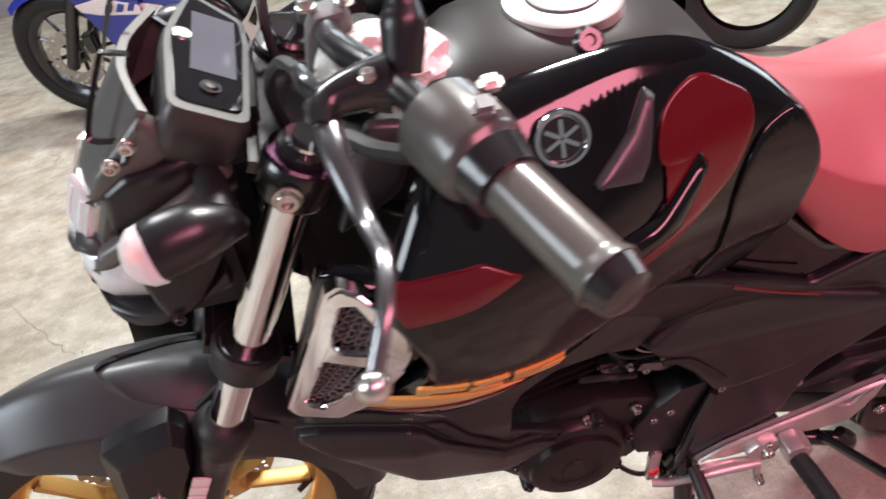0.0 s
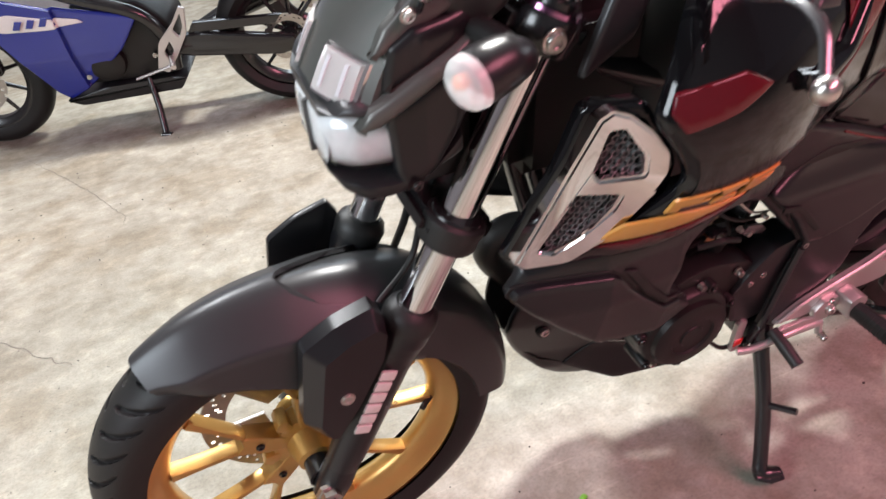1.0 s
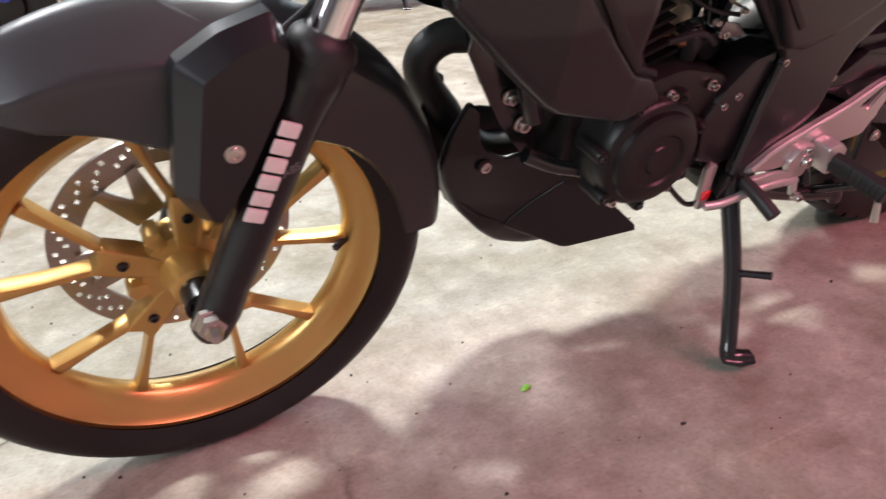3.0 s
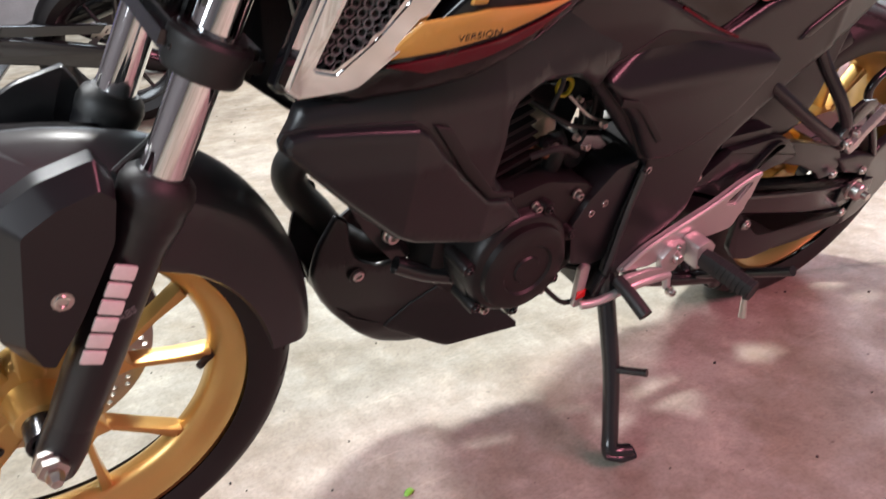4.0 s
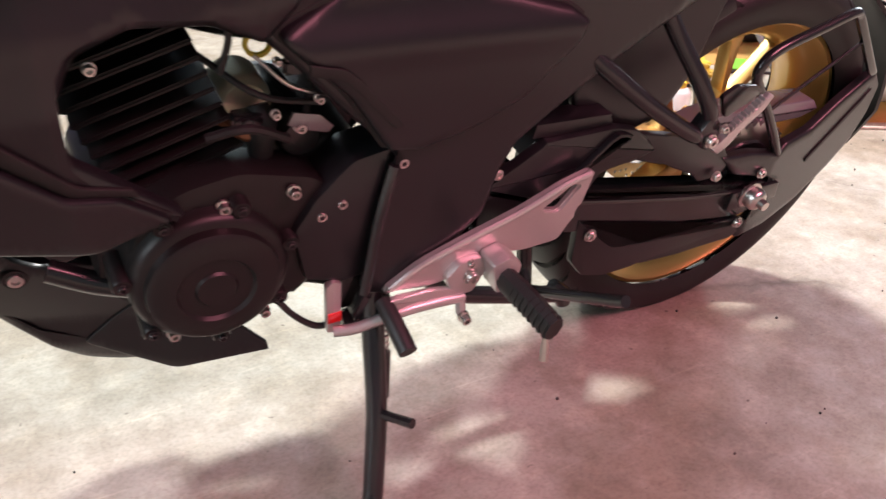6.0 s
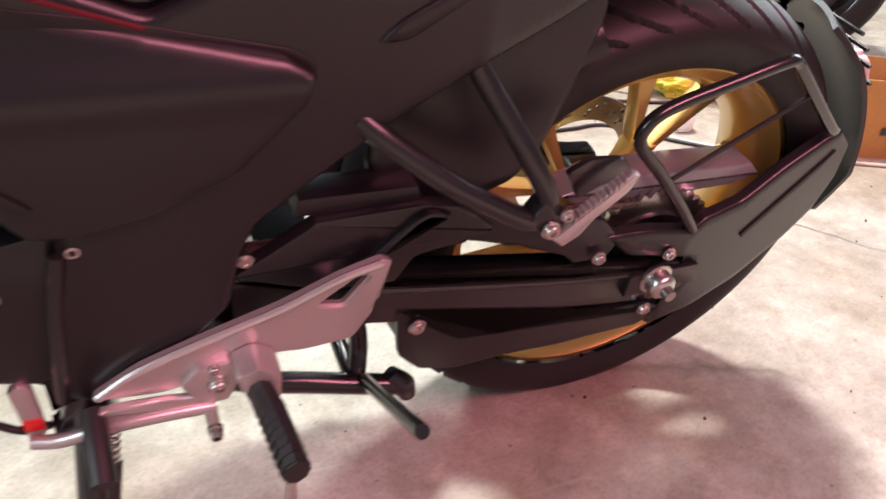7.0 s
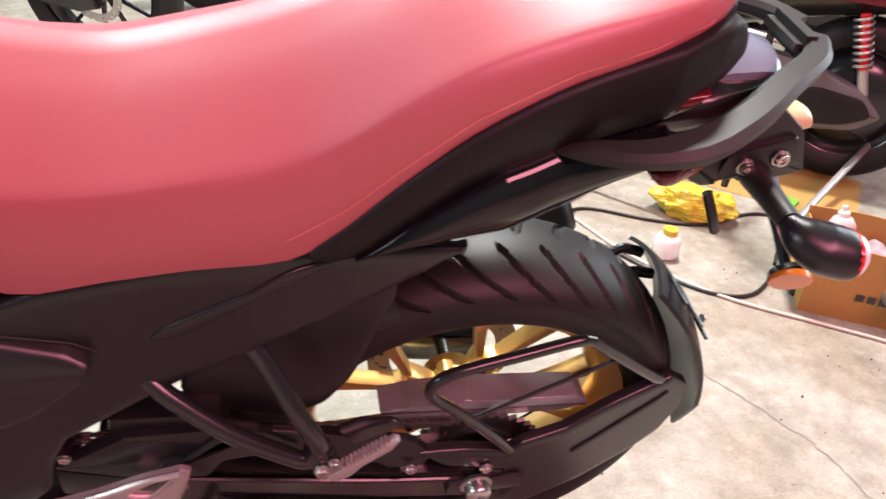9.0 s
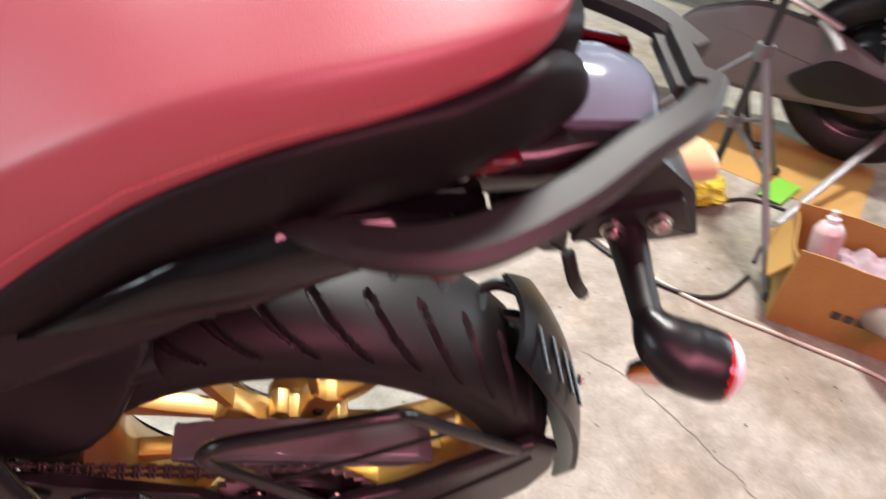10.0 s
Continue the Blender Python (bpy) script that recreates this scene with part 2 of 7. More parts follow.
def lathe(profile, centre, axis="y", segs=48, bm=None, closed=False, grow=1.0):
    """Turns (radius, offset along the axis) about an axis through the centre."""
    bm = bm or bmesh.new()
    c = Vector(centre)
    rows = []
    for k in range(segs):
        a = 2 * math.pi * k / segs
        ca, sa = math.cos(a), math.sin(a)
        ring = []
        for r, o in profile:
            r *= grow
            v = {"y": V(r * ca, o, r * sa), "z": V(r * ca, r * sa, o), "x": V(o, r * ca, r * sa)}[axis]
            ring.append(bm.verts.new(c + v))
        rows.append(ring)
    m = len(profile)
    for k in range(segs):
        a, b = rows[k], rows[(k + 1) % segs]
        for i in range(m if closed else m - 1):
            j = (i + 1) % m
            bm.faces.new((a[i], a[j], b[j], b[i]))
    bmesh.ops.remove_doubles(bm, verts=bm.verts, dist=1e-6)
    return bm


def rounded(outline, r=0.3, n=3):
    """Cuts each corner of a closed outline with a short arc; r: share of the shorter side."""
    out = []
    m = len(outline)
    for i in range(m):
        a, b, c = (Vector(outline[(i + k) % m]) for k in (-1, 0, 1))
        d = min((a - b).length, (c - b).length) * r
        p, q = b + (a - b).normalized() * d, b + (c - b).normalized() * d
        for k in range(n + 1):
            t = k / n
            out.append((1 - t) ** 2 * p + 2 * t * (1 - t) * b + t * t * q)
    return out


def plate(outline, y0, y1, bevel=0.002, r=0.0, bm=None, n=3):
    """An outline in (x, z), extruded from y0 to y1, its edges bevelled."""
    own = bmesh.new()
    pts = rounded([V(*p) for p in outline], r, n) if r else [V(*p) for p in outline]
    f0 = own.faces.new([own.verts.new((p[0], y0, p[1])) for p in pts])
    ext = bmesh.ops.extrude_face_region(own, geom=[f0])["geom"]
    for v in ext:
        if isinstance(v, bmesh.types.BMVert):
            v.co.y = y1
    if bevel:
        edges = [e for e in own.edges if abs(e.verts[0].co.y - e.verts[1].co.y) < 1e-7]
        bmesh.ops.bevel(own, geom=edges, offset=bevel, segments=2, affect="EDGES", profile=0.6)
    return join(bm, own) if bm else own


def join(bm, other):
    me = bpy.data.meshes.new("temporary")
    other.to_mesh(me)
    other.free()
    bm.from_mesh(me)
    bpy.data.meshes.remove(me)
    return bm


def ramp_up(x, k=0.010):
    """Zero below nought, x above it, with a soft bend."""
    return 0.5 * (x + math.sqrt(x * x + k * k)) - 0.5 * k * math.exp(-(x / k) ** 2)


def dense(pts, step):
    """The closed outline with points no farther apart than step."""
    out = []
    for a, b in zip(pts, pts[1:] + pts[:1]):
        n = max(1, math.ceil((b - a).length / step))
        out += [a.lerp(b, k / n) for k in range(n)]
    return out


def shell(outline, depth, thick=0.004, r=0.25, cuts=4, size=0.03, roll=0.006):
    """A crowned panel: an outline in (x, z) laid on y = depth(x, z), its border rounded over, with a thickness."""
    size = min(size, 0.011)
    pts = rounded([V(*p) for p in outline], r, 4) if r else [V(*p) for p in outline]
    pts = dense([V(p[0], p[1]) for p in pts], size)
    n = len(pts)
    area = sum(pts[i].x * pts[(i + 1) % n].y - pts[(i + 1) % n].x * pts[i].y for i in range(n))
    spin = 1 if area > 0 else -1
    arr = np.array([(p.x, p.y) for p in pts])
    step = np.linalg.norm(np.roll(arr, -1, 0) - arr, axis=1)
    pos = np.concatenate([[0], np.cumsum(step)])[:-1]
    total = step.sum()
    norm = []
    for i in range(n):
        d = (pts[(i + 1) % n] - pts[i - 1]).normalized()
        norm.append(np.array((-d.y, d.x)) * spin)
    wide = []
    for i in range(n):
        dist = np.linalg.norm(arr - arr[i], axis=1)
        arc = np.abs(pos - pos[i])
        arc = np.minimum(arc, total - arc)
        far = dist[arc > 2.2 * dist + 1e-6]
        wide.append(float(far.min()) if len(far) else 1.0)
    wide = np.array(wide)
    for _ in range(3):
        wide = np.minimum(wide, 0.5 * (np.roll(wide, 1) + np.roll(wide, -1)))
    inset = np.minimum(max(roll, 0.0012), 0.32 * wide)
    bm = bmesh.new()
    rings = []
    for share in (0.0, 0.3, 1.0):
        rings.append([bm.verts.new((arr[i][0] + norm[i][0] * inset[i] * share, 0, arr[i][1] + norm[i][1] * inset[i] * share)) for i in range(n)])
    low = [fall * min(roll, 1.2 * inset[i]) for fall in (1.0, 0.42, 0.0) for i in range(n)]
    for a, b in zip(rings, rings[1:]):
        for k in range(n):
            bm.faces.new((a[k], a[(k + 1) % n], b[(k + 1) % n], b[k]))
    bmesh.ops.triangulate(bm, faces=[bm.faces.new(rings[-1])])
    for _ in range(max(cuts, 6)):
        long = [e for e in bm.edges if e.calc_length() > size * 1.3 and all(len(fc.verts) == 3 for fc in e.link_faces)]
        if not long:
            break
        bmesh.ops.subdivide_edges(bm, edges=long, cuts=1, use_grid_fill=False)
        bmesh.ops.triangulate(bm, faces=[fc for fc in bm.faces if len(fc.verts) > 4])
        bm.verts.index_update()
        border = 3 * n
        quads = [fc for fc in bm.faces if len(fc.verts) == 4 and any(v.index >= border for v in fc.verts)]
        bmesh.ops.triangulate(bm, faces=quads)
        bm.verts.index_update()
        free = [v for v in bm.verts if v.index >= border]
        for _k in range(2):
            bmesh.ops.smooth_vert(bm, verts=free, factor=0.5, use_axis_x=True, use_axis_z=True)
    bm.verts.index_update()
    for v in bm.verts:
        d = depth(v.co.x, v.co.z)
        v.co.y = d + (low[v.index] if v.index < 3 * n else 0.0) * (1 if d < 0 else -1)
    sgn = 1 if depth(arr[0][0], arr[0][1]) < 0 else -1
    ext = bmesh.ops.extrude_face_region(bm, geom=list(bm.faces))["geom"]
    for v in ext:
        if isinstance(v, bmesh.types.BMVert):
            v.co.y += sgn * thick
    return bm


def mirrored(bm):
    """A copy of the bmesh on the other side of the motorcycle's middle plane."""
    other = bm.copy()
    for v in other.verts:
        v.co.y = -v.co.y
    bmesh.ops.reverse_faces(other, faces=other.faces)
    return other


def both(name, bm, mat, parent, label="", smooth=40):
    right = mirrored(bm)
    a = part(name, bm, mat, parent, label, smooth)
    part(name, right, mat, parent, label, smooth)
    return a


def bolt(parent, x, y, z, r=0.008, h=0.006, axis="y", sign=-1, mat=None, name="bolt"):
    """A flanged bolt head with a socket."""
    prof = [(0, h * 0.5), (r * 0.38, h * 0.5), (r * 0.42, h), (r * 0.72, h), (r * 0.78, h * 0.9), (r * 0.8, h * 0.35), (r, h * 0.3), (r, 0), (0, 0)]
    bm = lathe([(a, o * sign) for a, o in prof], (x, y, z), axis, 12)
    return part(name, bm, mat or STEEL, parent)


def box_bm(x0, x1, y0, y1, z0, z1, bevel=0.004, bm=None):
    own = bmesh.new()
    bmesh.ops.create_cube(own, size=1)
    for v in own.verts:
        v.co = V(x0 + (v.co.x + 0.5) * (x1 - x0), y0 + (v.co.y + 0.5) * (y1 - y0), z0 + (v.co.z + 0.5) * (z1 - z0))
    if bevel:
        bmesh.ops.bevel(own, geom=list(own.edges), offset=bevel, segments=2, affect="EDGES")
    return join(bm, own) if bm else own


# ---- setting ----
floor_bm = bmesh.new()
bmesh.ops.create_grid(floor_bm, x_segments=60, y_segments=60, size=9)
for v in floor_bm.verts:
    v.co.z = 0.004 * (noise.noise(V(v.co.x * 0.35, v.co.y * 0.35, 3.1)) - 0.2) if (v.co - V(0.8, 0, 0)).length > 2.8 else 0.0
tagged(part("floor", floor_bm, CONCRETE), "worn beige concrete floor with cracks and stains", "floor", kind="structure")

for nm, box in (
    ("wall_back", (-6.0, 8.0, 5.6, 5.8, 0, 5.6)),
    ("wall_left", (-6.2, -6.0, -6.0, 5.8, 0, 5.6)),
    ("wall_near", (-6.0, 8.0, -6.2, -6.0, 0, 5.6)),
):
    tagged(part(nm, box_bm(*box, bevel=0), WALL), "grey painted garage wall", "wall", kind="structure")
tagged(part("ceiling", box_bm(-6.2, 8.0, -6.2, 5.8, 5.6, 5.75, bevel=0), WALL), "grey garage ceiling", "ceiling", kind="structure")
tagged(part("wall_right_low", box_bm(8.0, 8.2, -6.2, 5.8, 0, 0.9, bevel=0), WALL), "low dark wall under the open end", "wall", kind="structure")

# ---- the motorcycle ----
LEAN = radians(14.0)
BIKE = Matrix.Translation((0, 0, 0.05)) @ Matrix.Rotation(radians(1.07), 4, "Z") @ Matrix.Rotation(LEAN, 4, "X") @ Matrix.Translation((0, 0, -0.05))
bike = thing("motorcycle", BIKE, "black and dark red motorcycle with gold wheels on its side stand", "motorcycle")
FA, RA = V(0.0115, 0, 0.2945), V(1.324, 0, 0.2930)


def tyre_bm(c, radius, width, pitch, segs=840, inner=0.226):
    """A tyre with sweeping tread grooves cut into its crown and shoulders."""
    n = 97
    s = np.linspace(-1, 1, n)
    a = s * 2.1
    h = radius - inner
    over = np.abs(a) > 1.57
    y = np.where(over, np.sign(a) * width * 0.5 * np.cos(np.abs(a) - 1.57), width * 0.5 * np.sin(np.clip(a, -1.57, 1.57)))
    r = np.where(over, radius - h * (0.52 + 0.48 * (np.abs(a) - 1.57) / 0.53), radius - h * 0.52 * (1 - np.cos(a)))
    q = np.abs(s)[None, :]
    phi = (2 * np.pi * np.arange(segs) / segs)[:, None]
    half = np.where(s > 0, pitch * 0.5, 0.0)[None, :]

    def groove(lead, wide, depth, lo, hi):
        d = np.mod(phi + lead, pitch)
        d = np.minimum(d, pitch - d) * radius
        ends = np.clip((q - lo) / 0.05, 0, 1) * np.clip((hi - q) / 0.05, 0, 1)
        return depth * np.clip((wide * ends - d) / 0.0016 + 0.5, 0, 1) * (ends > 0)

    cut = groove(half + 1.15 * pitch * (q / 0.56) ** 1.7, 0.0046, 0.0060, 0.05, 0.60)
    ridge = 0.0012 * ((q > 0.71) & (q < 0.735))
    rr = r[None, :] - cut - ridge
    verts = np.stack([c.x + rr * np.cos(phi), np.broadcast_to(y, rr.shape), c.z + rr * np.sin(phi)], -1).reshape(-1, 3)
    idx = np.arange(segs)[:, None] * n + np.arange(n - 1)[None, :]
    nxt = ((np.arange(segs) + 1) % segs)[:, None] * n + np.arange(n - 1)[None, :]
    faces = np.stack([idx, idx + 1, nxt + 1, nxt], -1).reshape(-1, 4)
    me = bpy.data.meshes.new("temporary")
    me.from_pydata(verts.tolist(), [], faces.tolist())
    bm = bmesh.new()
    bm.from_mesh(me)
    bpy.data.meshes.remove(me)
    return bm


def wheel_parts(parent, name, c, tyre_r, tyre_w, half, centres, pitch, fat, mat, tyre_mat, label, k=1.0):
    wheel = part(name, lathe([(0.2290, -half), (0.2290, -half + 0.005), (0.2215, -half + 0.008), (0.214, -half * 0.55), (0.198, -half * 0.35), (0.198, half * 0.35), (0.214, half * 0.55), (0.2215, half - 0.008), (0.2290, half - 0.005), (0.2290, half), (0.222, half + 0.001), (0.2165, half - 0.006), (0.206, half - 0.011), (0.194, half * 0.42), (0.1885, half * 0.2), (0.1885, -half * 0.2), (0.194, -half * 0.42), (0.206, -half + 0.011), (0.2165, -half + 0.006), (0.222, -half - 0.001)], c, "y", 96, closed=True, grow=k), mat, parent, label, 50)
    tyre = part("tyre", tyre_bm(c, tyre_r, tyre_w, pitch), tyre_mat, wheel, "black rubber tyre with curved tread grooves", 30)
    part("hub", lathe([(0.0, -0.052), (0.018, -0.052), (0.026, -0.048), (0.030, -0.03), (0.034, -0.016), (0.052, -0.014), (0.054, 0.0), (0.052, 0.014), (0.034, 0.03), (0.034, 0.05), (0, 0.05)], c, "y", 32), mat, wheel)
    for a0 in centres:
        a0 = radians(a0)

        def pol(r, a):
            return (c.x + r * math.cos(a0 + radians(a)), c.z + r * math.sin(a0 + radians(a)))

        part("hub_arm", plate([pol(0.03, -26), pol(0.06, -15), pol(0.090, -11), pol(0.106, -9), pol(0.098, 0), pol(0.106, 9), pol(0.090, 11), pol(0.06, 15), pol(0.03, 26)], -0.016, 0.014, 0.004), mat, wheel)
        part("hub_web", plate([pol(0.046, 27), pol(0.066, 26), pol(0.072, 36), pol(0.066, 46), pol(0.046, 45)], -0.0165, 0.0145, 0.003, r=0.2), mat, wheel)
        bolt(wheel, *[(c.x + 0.074 * math.cos(a0)), -0.0162, c.z + 0.074 * math.sin(a0)], 0.0065, 0.004, mat=SATIN)
        for sg in (-1, 1):
            w = 3.0 * fat
            part("spoke", plate([pol(0.088, sg * 2.5), pol(0.100, sg * 10.8), pol(0.150, sg * (14.4 + w * 0.5)), pol(0.1925, sg * (16.5 + w * 0.75)), pol(0.1925, sg * (16.5 - w * 0.75)), pol(0.150, sg * (14.0 - w * 0.55))], -0.013, 0.012, 0.0042), mat, wheel)
    return wheel


front = wheel_parts(bike, "front_wheel", FA, 0.2915, 0.104, 0.036, [83 + 72 * k for k in range(5)], radians(9.0), 1.0, GOLD, RUBBER, "gold painted cast alloy front wheel with five split spokes", 1.02)
part("valve_stem", sweep([V(0.210, -0.004, 0.273), V(0.198, -0.012, 0.275), V(0.184, -0.024, 0.277)], 0.0048, 8), SOFT, front)


def disc_bm(c, y, r0, r1, thick, rows=6, segs=150):
    bm = bmesh.new()
    radii = np.linspace(r0, r1, rows + 1)
    grid = [[bm.verts.new((c.x + r * math.cos(2 * math.pi * k / segs), y, c.z + r * math.sin(2 * math.pi * k / segs))) for r in radii] for k in range(segs)]
    for k in range(segs):
        for i in range(rows):
            if (k % 6 == 0 and i == 4) or (k % 6 == 2 and i == 3) or (k % 6 == 4 and i == 2) or (k % 6 == 5 and i == 1 and k % 12 < 6):
                continue
            a, b = grid[k], grid[(k + 1) % segs]
            bm.faces.new((a[i], a[i + 1], b[i + 1], b[i]))
    ext = bmesh.ops.extrude_face_region(bm, geom=list(bm.faces))["geom"]
    for v in ext:
        if isinstance(v, bmesh.types.BMVert):
            v.co.y += thick
    return bm


disc = part("brake_disc", disc_bm(FA, 0.056, 0.105, 0.141, 0.0045), DISC, front, "drilled steel brake disc")
for k in range(5):
    a = radians(47 + 72 * k)
    d, s = V(math.cos(a), 0, math.sin(a)), V(-math.sin(a), 0, math.cos(a))
    o = [FA + d * 0.045 + s * 0.02, FA + d * 0.108 + s * 0.03, FA + d * 0.108 + s * 0.016, FA + d * 0.075, FA + d * 0.108 - s * 0.016, FA + d * 0.108 - s * 0.03, FA + d * 0.045 - s * 0.02]
    part("disc_carrier", plate([(p.x, p.z) for p in o], 0.050, 0.056, 0.001), DISC, disc)

# fork: line of the legs in the side view, 26 degrees off upright
FD = V(math.sin(radians(25.7)), 0, math.cos(radians(25.7)))


def on_fork(s, y=-0.088, off=0.0):
    """A point s metres up the leg from the axle, off metres ahead of its middle line."""
    return V(0.0215, y, 0.2875) + FD * s + V(-FD.z, 0, FD.x) * off


fork = part("front_fork", sweep([on_fork(0.305), on_fork(0.72)], 0.0205, 24, 1), CHROME, bike, "chrome fork tube")
part("fork_tube", sweep([on_fork(0.305, 0.088), on_fork(0.72, 0.088)], 0.0205, 24, 1), CHROME, fork, "chrome fork tube")
for sy in (-1, 1):
    y = 0.088 * sy
    leg = part("fork_leg", sweep([on_fork(0.02, y), on_fork(0.05, y), on_fork(0.10, y), on_fork(0.24, y), on_fork(0.275, y), on_fork(0.290, y), on_fork(0.312, y)], [0.021, 0.024, 0.026, 0.0265, 0.030, 0.0325, 0.0325], 20, 4), MATTE, fork, "matte black lower fork leg")
    part("axle_lug", sweep([on_fork(-0.034, y), on_fork(-0.022, y), on_fork(0.01, y), on_fork(0.05, y)], [0.012, 0.022, 0.0255, 0.0235], 18, 4), MATTE, leg)
    part("dust_seal", lathe([(0.0215, -0.012), (0.0335, -0.012), (0.0345, 0.0), (0.031, 0.01), (0.024, 0.016), (0.0205, 0.016)], (0, 0, 0), "z", 24), SOFT, leg).matrix_local = Matrix.Translation(on_fork(0.318, y)) @ Matrix.Rotation(radians(25.7), 4, "Y")
    band = part("fork_guide_ring", lathe([(0.0208, -0.018), (0.0325, -0.018), (0.0355, -0.012), (0.0345, 0.0), (0.0365, 0.006), (0.0365, 0.014), (0.033, 0.018), (0.0208, 0.018)], (0, 0, 0), "z", 24), SOFT, fork, "black plastic ring on the fork tube")
    band.matrix_local = Matrix.Translation(on_fork(0.447, y)) @ Matrix.Rotation(radians(25.7), 4, "Y")
axle_nut = part("axle_nut", lathe([(0, -0.028), (0.006, -0.027), (0.009, -0.02), (0.0095, -0.012), (0.0155, -0.011), (0.0155, 0.0), (0.019, 0.0), (0.019, 0.006), (0, 0.006)], (0.0115, -0.108, 0.2945), "y", 6), STEEL, fork)
part("front_axle", lathe([(0, -0.112), (0.0085, -0.112), (0.0085, 0.112), (0, 0.112)], (0.0115, 0, 0.2945), "y", 16), STEEL, fork)
part("wheel_spacer", lathe([(0.02, -0.08), (0.02, -0.045), (0.014, -0.045), (0.014, -0.08)], (0.0115, 0, 0.2945), "y", 20, closed=True), SATIN, fork)

# pale lettering on the near fork leg, as plain blocks
for k in range(6):
    s = 0.138 + k * 0.0193
    a, b = on_fork(s, 0), on_fork(s + 0.0152, 0)
    n = V(-FD.z, 0, FD.x)
    quad = [a + n * 0.024, b + n * 0.024, b + n * 0.003, a + n * 0.003]
    part("lettering_block", plate([(p.x, p.z) for p in quad], -0.1165, -0.1130, 0.0006, r=0.12), WHITE, fork, "pale grey lettering as a plain block")

# fork side cover with its rivet
COVER = [(0.025, 0.584), (0.066, 0.607), (0.112, 0.619), (0.124, 0.596), (0.116, 0.545), (0.076, 0.470), (0.040, 0.418), (0.022, 0.425), (0.005, 0.458)]
FACE = [(0.044, 0.572), (0.074, 0.590), (0.109, 0.600), (0.120, 0.588), (0.112, 0.546), (0.073, 0.474), (0.041, 0.428), (0.032, 0.432), (0.023, 0.460)]
cover_rings = [[V(p.x, y, p.y) for p in rounded([V(*q) for q in o], 0.14, 3)] for o, y in ((COVER, -0.078), (COVER, -0.098), (FACE, -0.1175))]
cover = part("fork_cover", loft(cover_rings), MATTE, fork, "matte black fork guard with a rivet", 14)
part("fork_cover", plate([(x + 0.012, z - 0.004) for x, z in COVER], 0.104, 0.116, 0.004, r=0.16), MATTE, fork)
bolt(cover, 0.061, -0.1175, 0.500, 0.0095, 0.004, mat=STEEL, name="rivet")



# front mudguard
def fender_point(d, ang, u, lift=0.0, wider=0.0):
    """The mudguard's skin at d degrees round the wheel: a soft ridge in front, an arch at the back, and skirts at the sides."""
    drop = float(np.interp(d, [0, 30, 55, 80, 100, 116, 124], [0.026, 0.050, 0.075, 0.100, 0.068, 0.034, 0.012]))
    wid = float(np.interp(d, [0, 30, 60, 90, 116, 124], [0.054, 0.063, 0.068, 0.066, 0.052, 0.034])) + wider
    rad = float(np.interp(d, [0, 30, 60, 80, 95, 112, 124], [0.316, 0.326, 0.334, 0.328, 0.322, 0.320, 0.317]))
    side = math.copysign(min(1, abs(u) * 1.35) ** 0.85, u)
    y = wid * math.sin(side * math.pi / 2)
    arch = 0.034 * (1 - math.cos(side * math.pi / 2))
    roof = math.hypot(0.80 * y, 0.009) - 0.009
    ridge = float(np.interp(d, [45, 85], [0, 1]))
    r = rad + lift - (arch * (1 - ridge) + roof * ridge) - max(0, abs(u) - 0.62) / 0.38 * drop
    return FA + V(r * math.cos(ang), y - 0.003 * ridge, r * math.sin(ang))


def fender_bm():
    rings = []
    for k in range(41):
        d = 124 - 124 * k / 40
        ring = [fender_point(d, radians(d * 120 / 124), j / 12, -0.009 * float(np.interp(d, [40, 70], [0, 1]))) for j in range(-12, 13)]
        inner = [p - (p - FA).normalized() * 0.004 + V(0, -0.004 if p.y > 0 else 0.004, 0) for p in ring]
        rings.append(ring + inner[::-1])
    return loft(rings)


fender = part("front_mudguard", fender_bm(), FENDER, fork, "satin dark grey plastic front mudguard", 50)


def fender_front_bm():
    """The front shell of the mudguard, its rear lip drawn back along both sides."""
    rings = []
    for k in range(31):
        outer = []
        for j in range(-16, 17):
            u = j / 16
            end = float(np.interp(abs(u), [0, 0.1, 0.25, 0.4, 0.55, 0.62, 1.0], [90, 88.5, 82, 72, 58, 50, 46]))
            d = 124.5 - (124.5 - end) * k / 30
            outer.append(fender_point(d, radians(d - 2.0), u, 0.001, 0.004))
        inner = [p - (p - FA).normalized() * 0.005 + V(0, -0.004 * math.copysign(min(1, abs(p.y) / 0.02), p.y), 0) for p in outer]
        rings.append(outer + inner[::-1])
    return loft(rings)


part("mudguard_front_shell", fender_front_bm(), FENDER, fender, "raised front shell of the mudguard", 50)

# right caliper and brake hose
part("brake_caliper", plate([(0.10, 0.355), (0.122, 0.41), (0.150, 0.395), (0.163, 0.34), (0.145, 0.32), (0.112, 0.325)], 0.035, 0.085, 0.006, r=0.2), SATIN, fork)
part("brake_hose", sweep([V(0.15, 0.07, 0.41), V(0.190, 0.085, 0.49), V(0.215, 0.06, 0.59), V(0.235, 0.05, 0.69), V(0.265, 0.05, 0.81)], 0.0055, 8), SOFT, fork)
part("sensor_cable", sweep([V(0.13, -0.06, 0.58), V(0.185, -0.035, 0.61), V(0.210, -0.03, 0.69), V(0.255, -0.04, 0.79)], 0.004, 8), SOFT, fork)

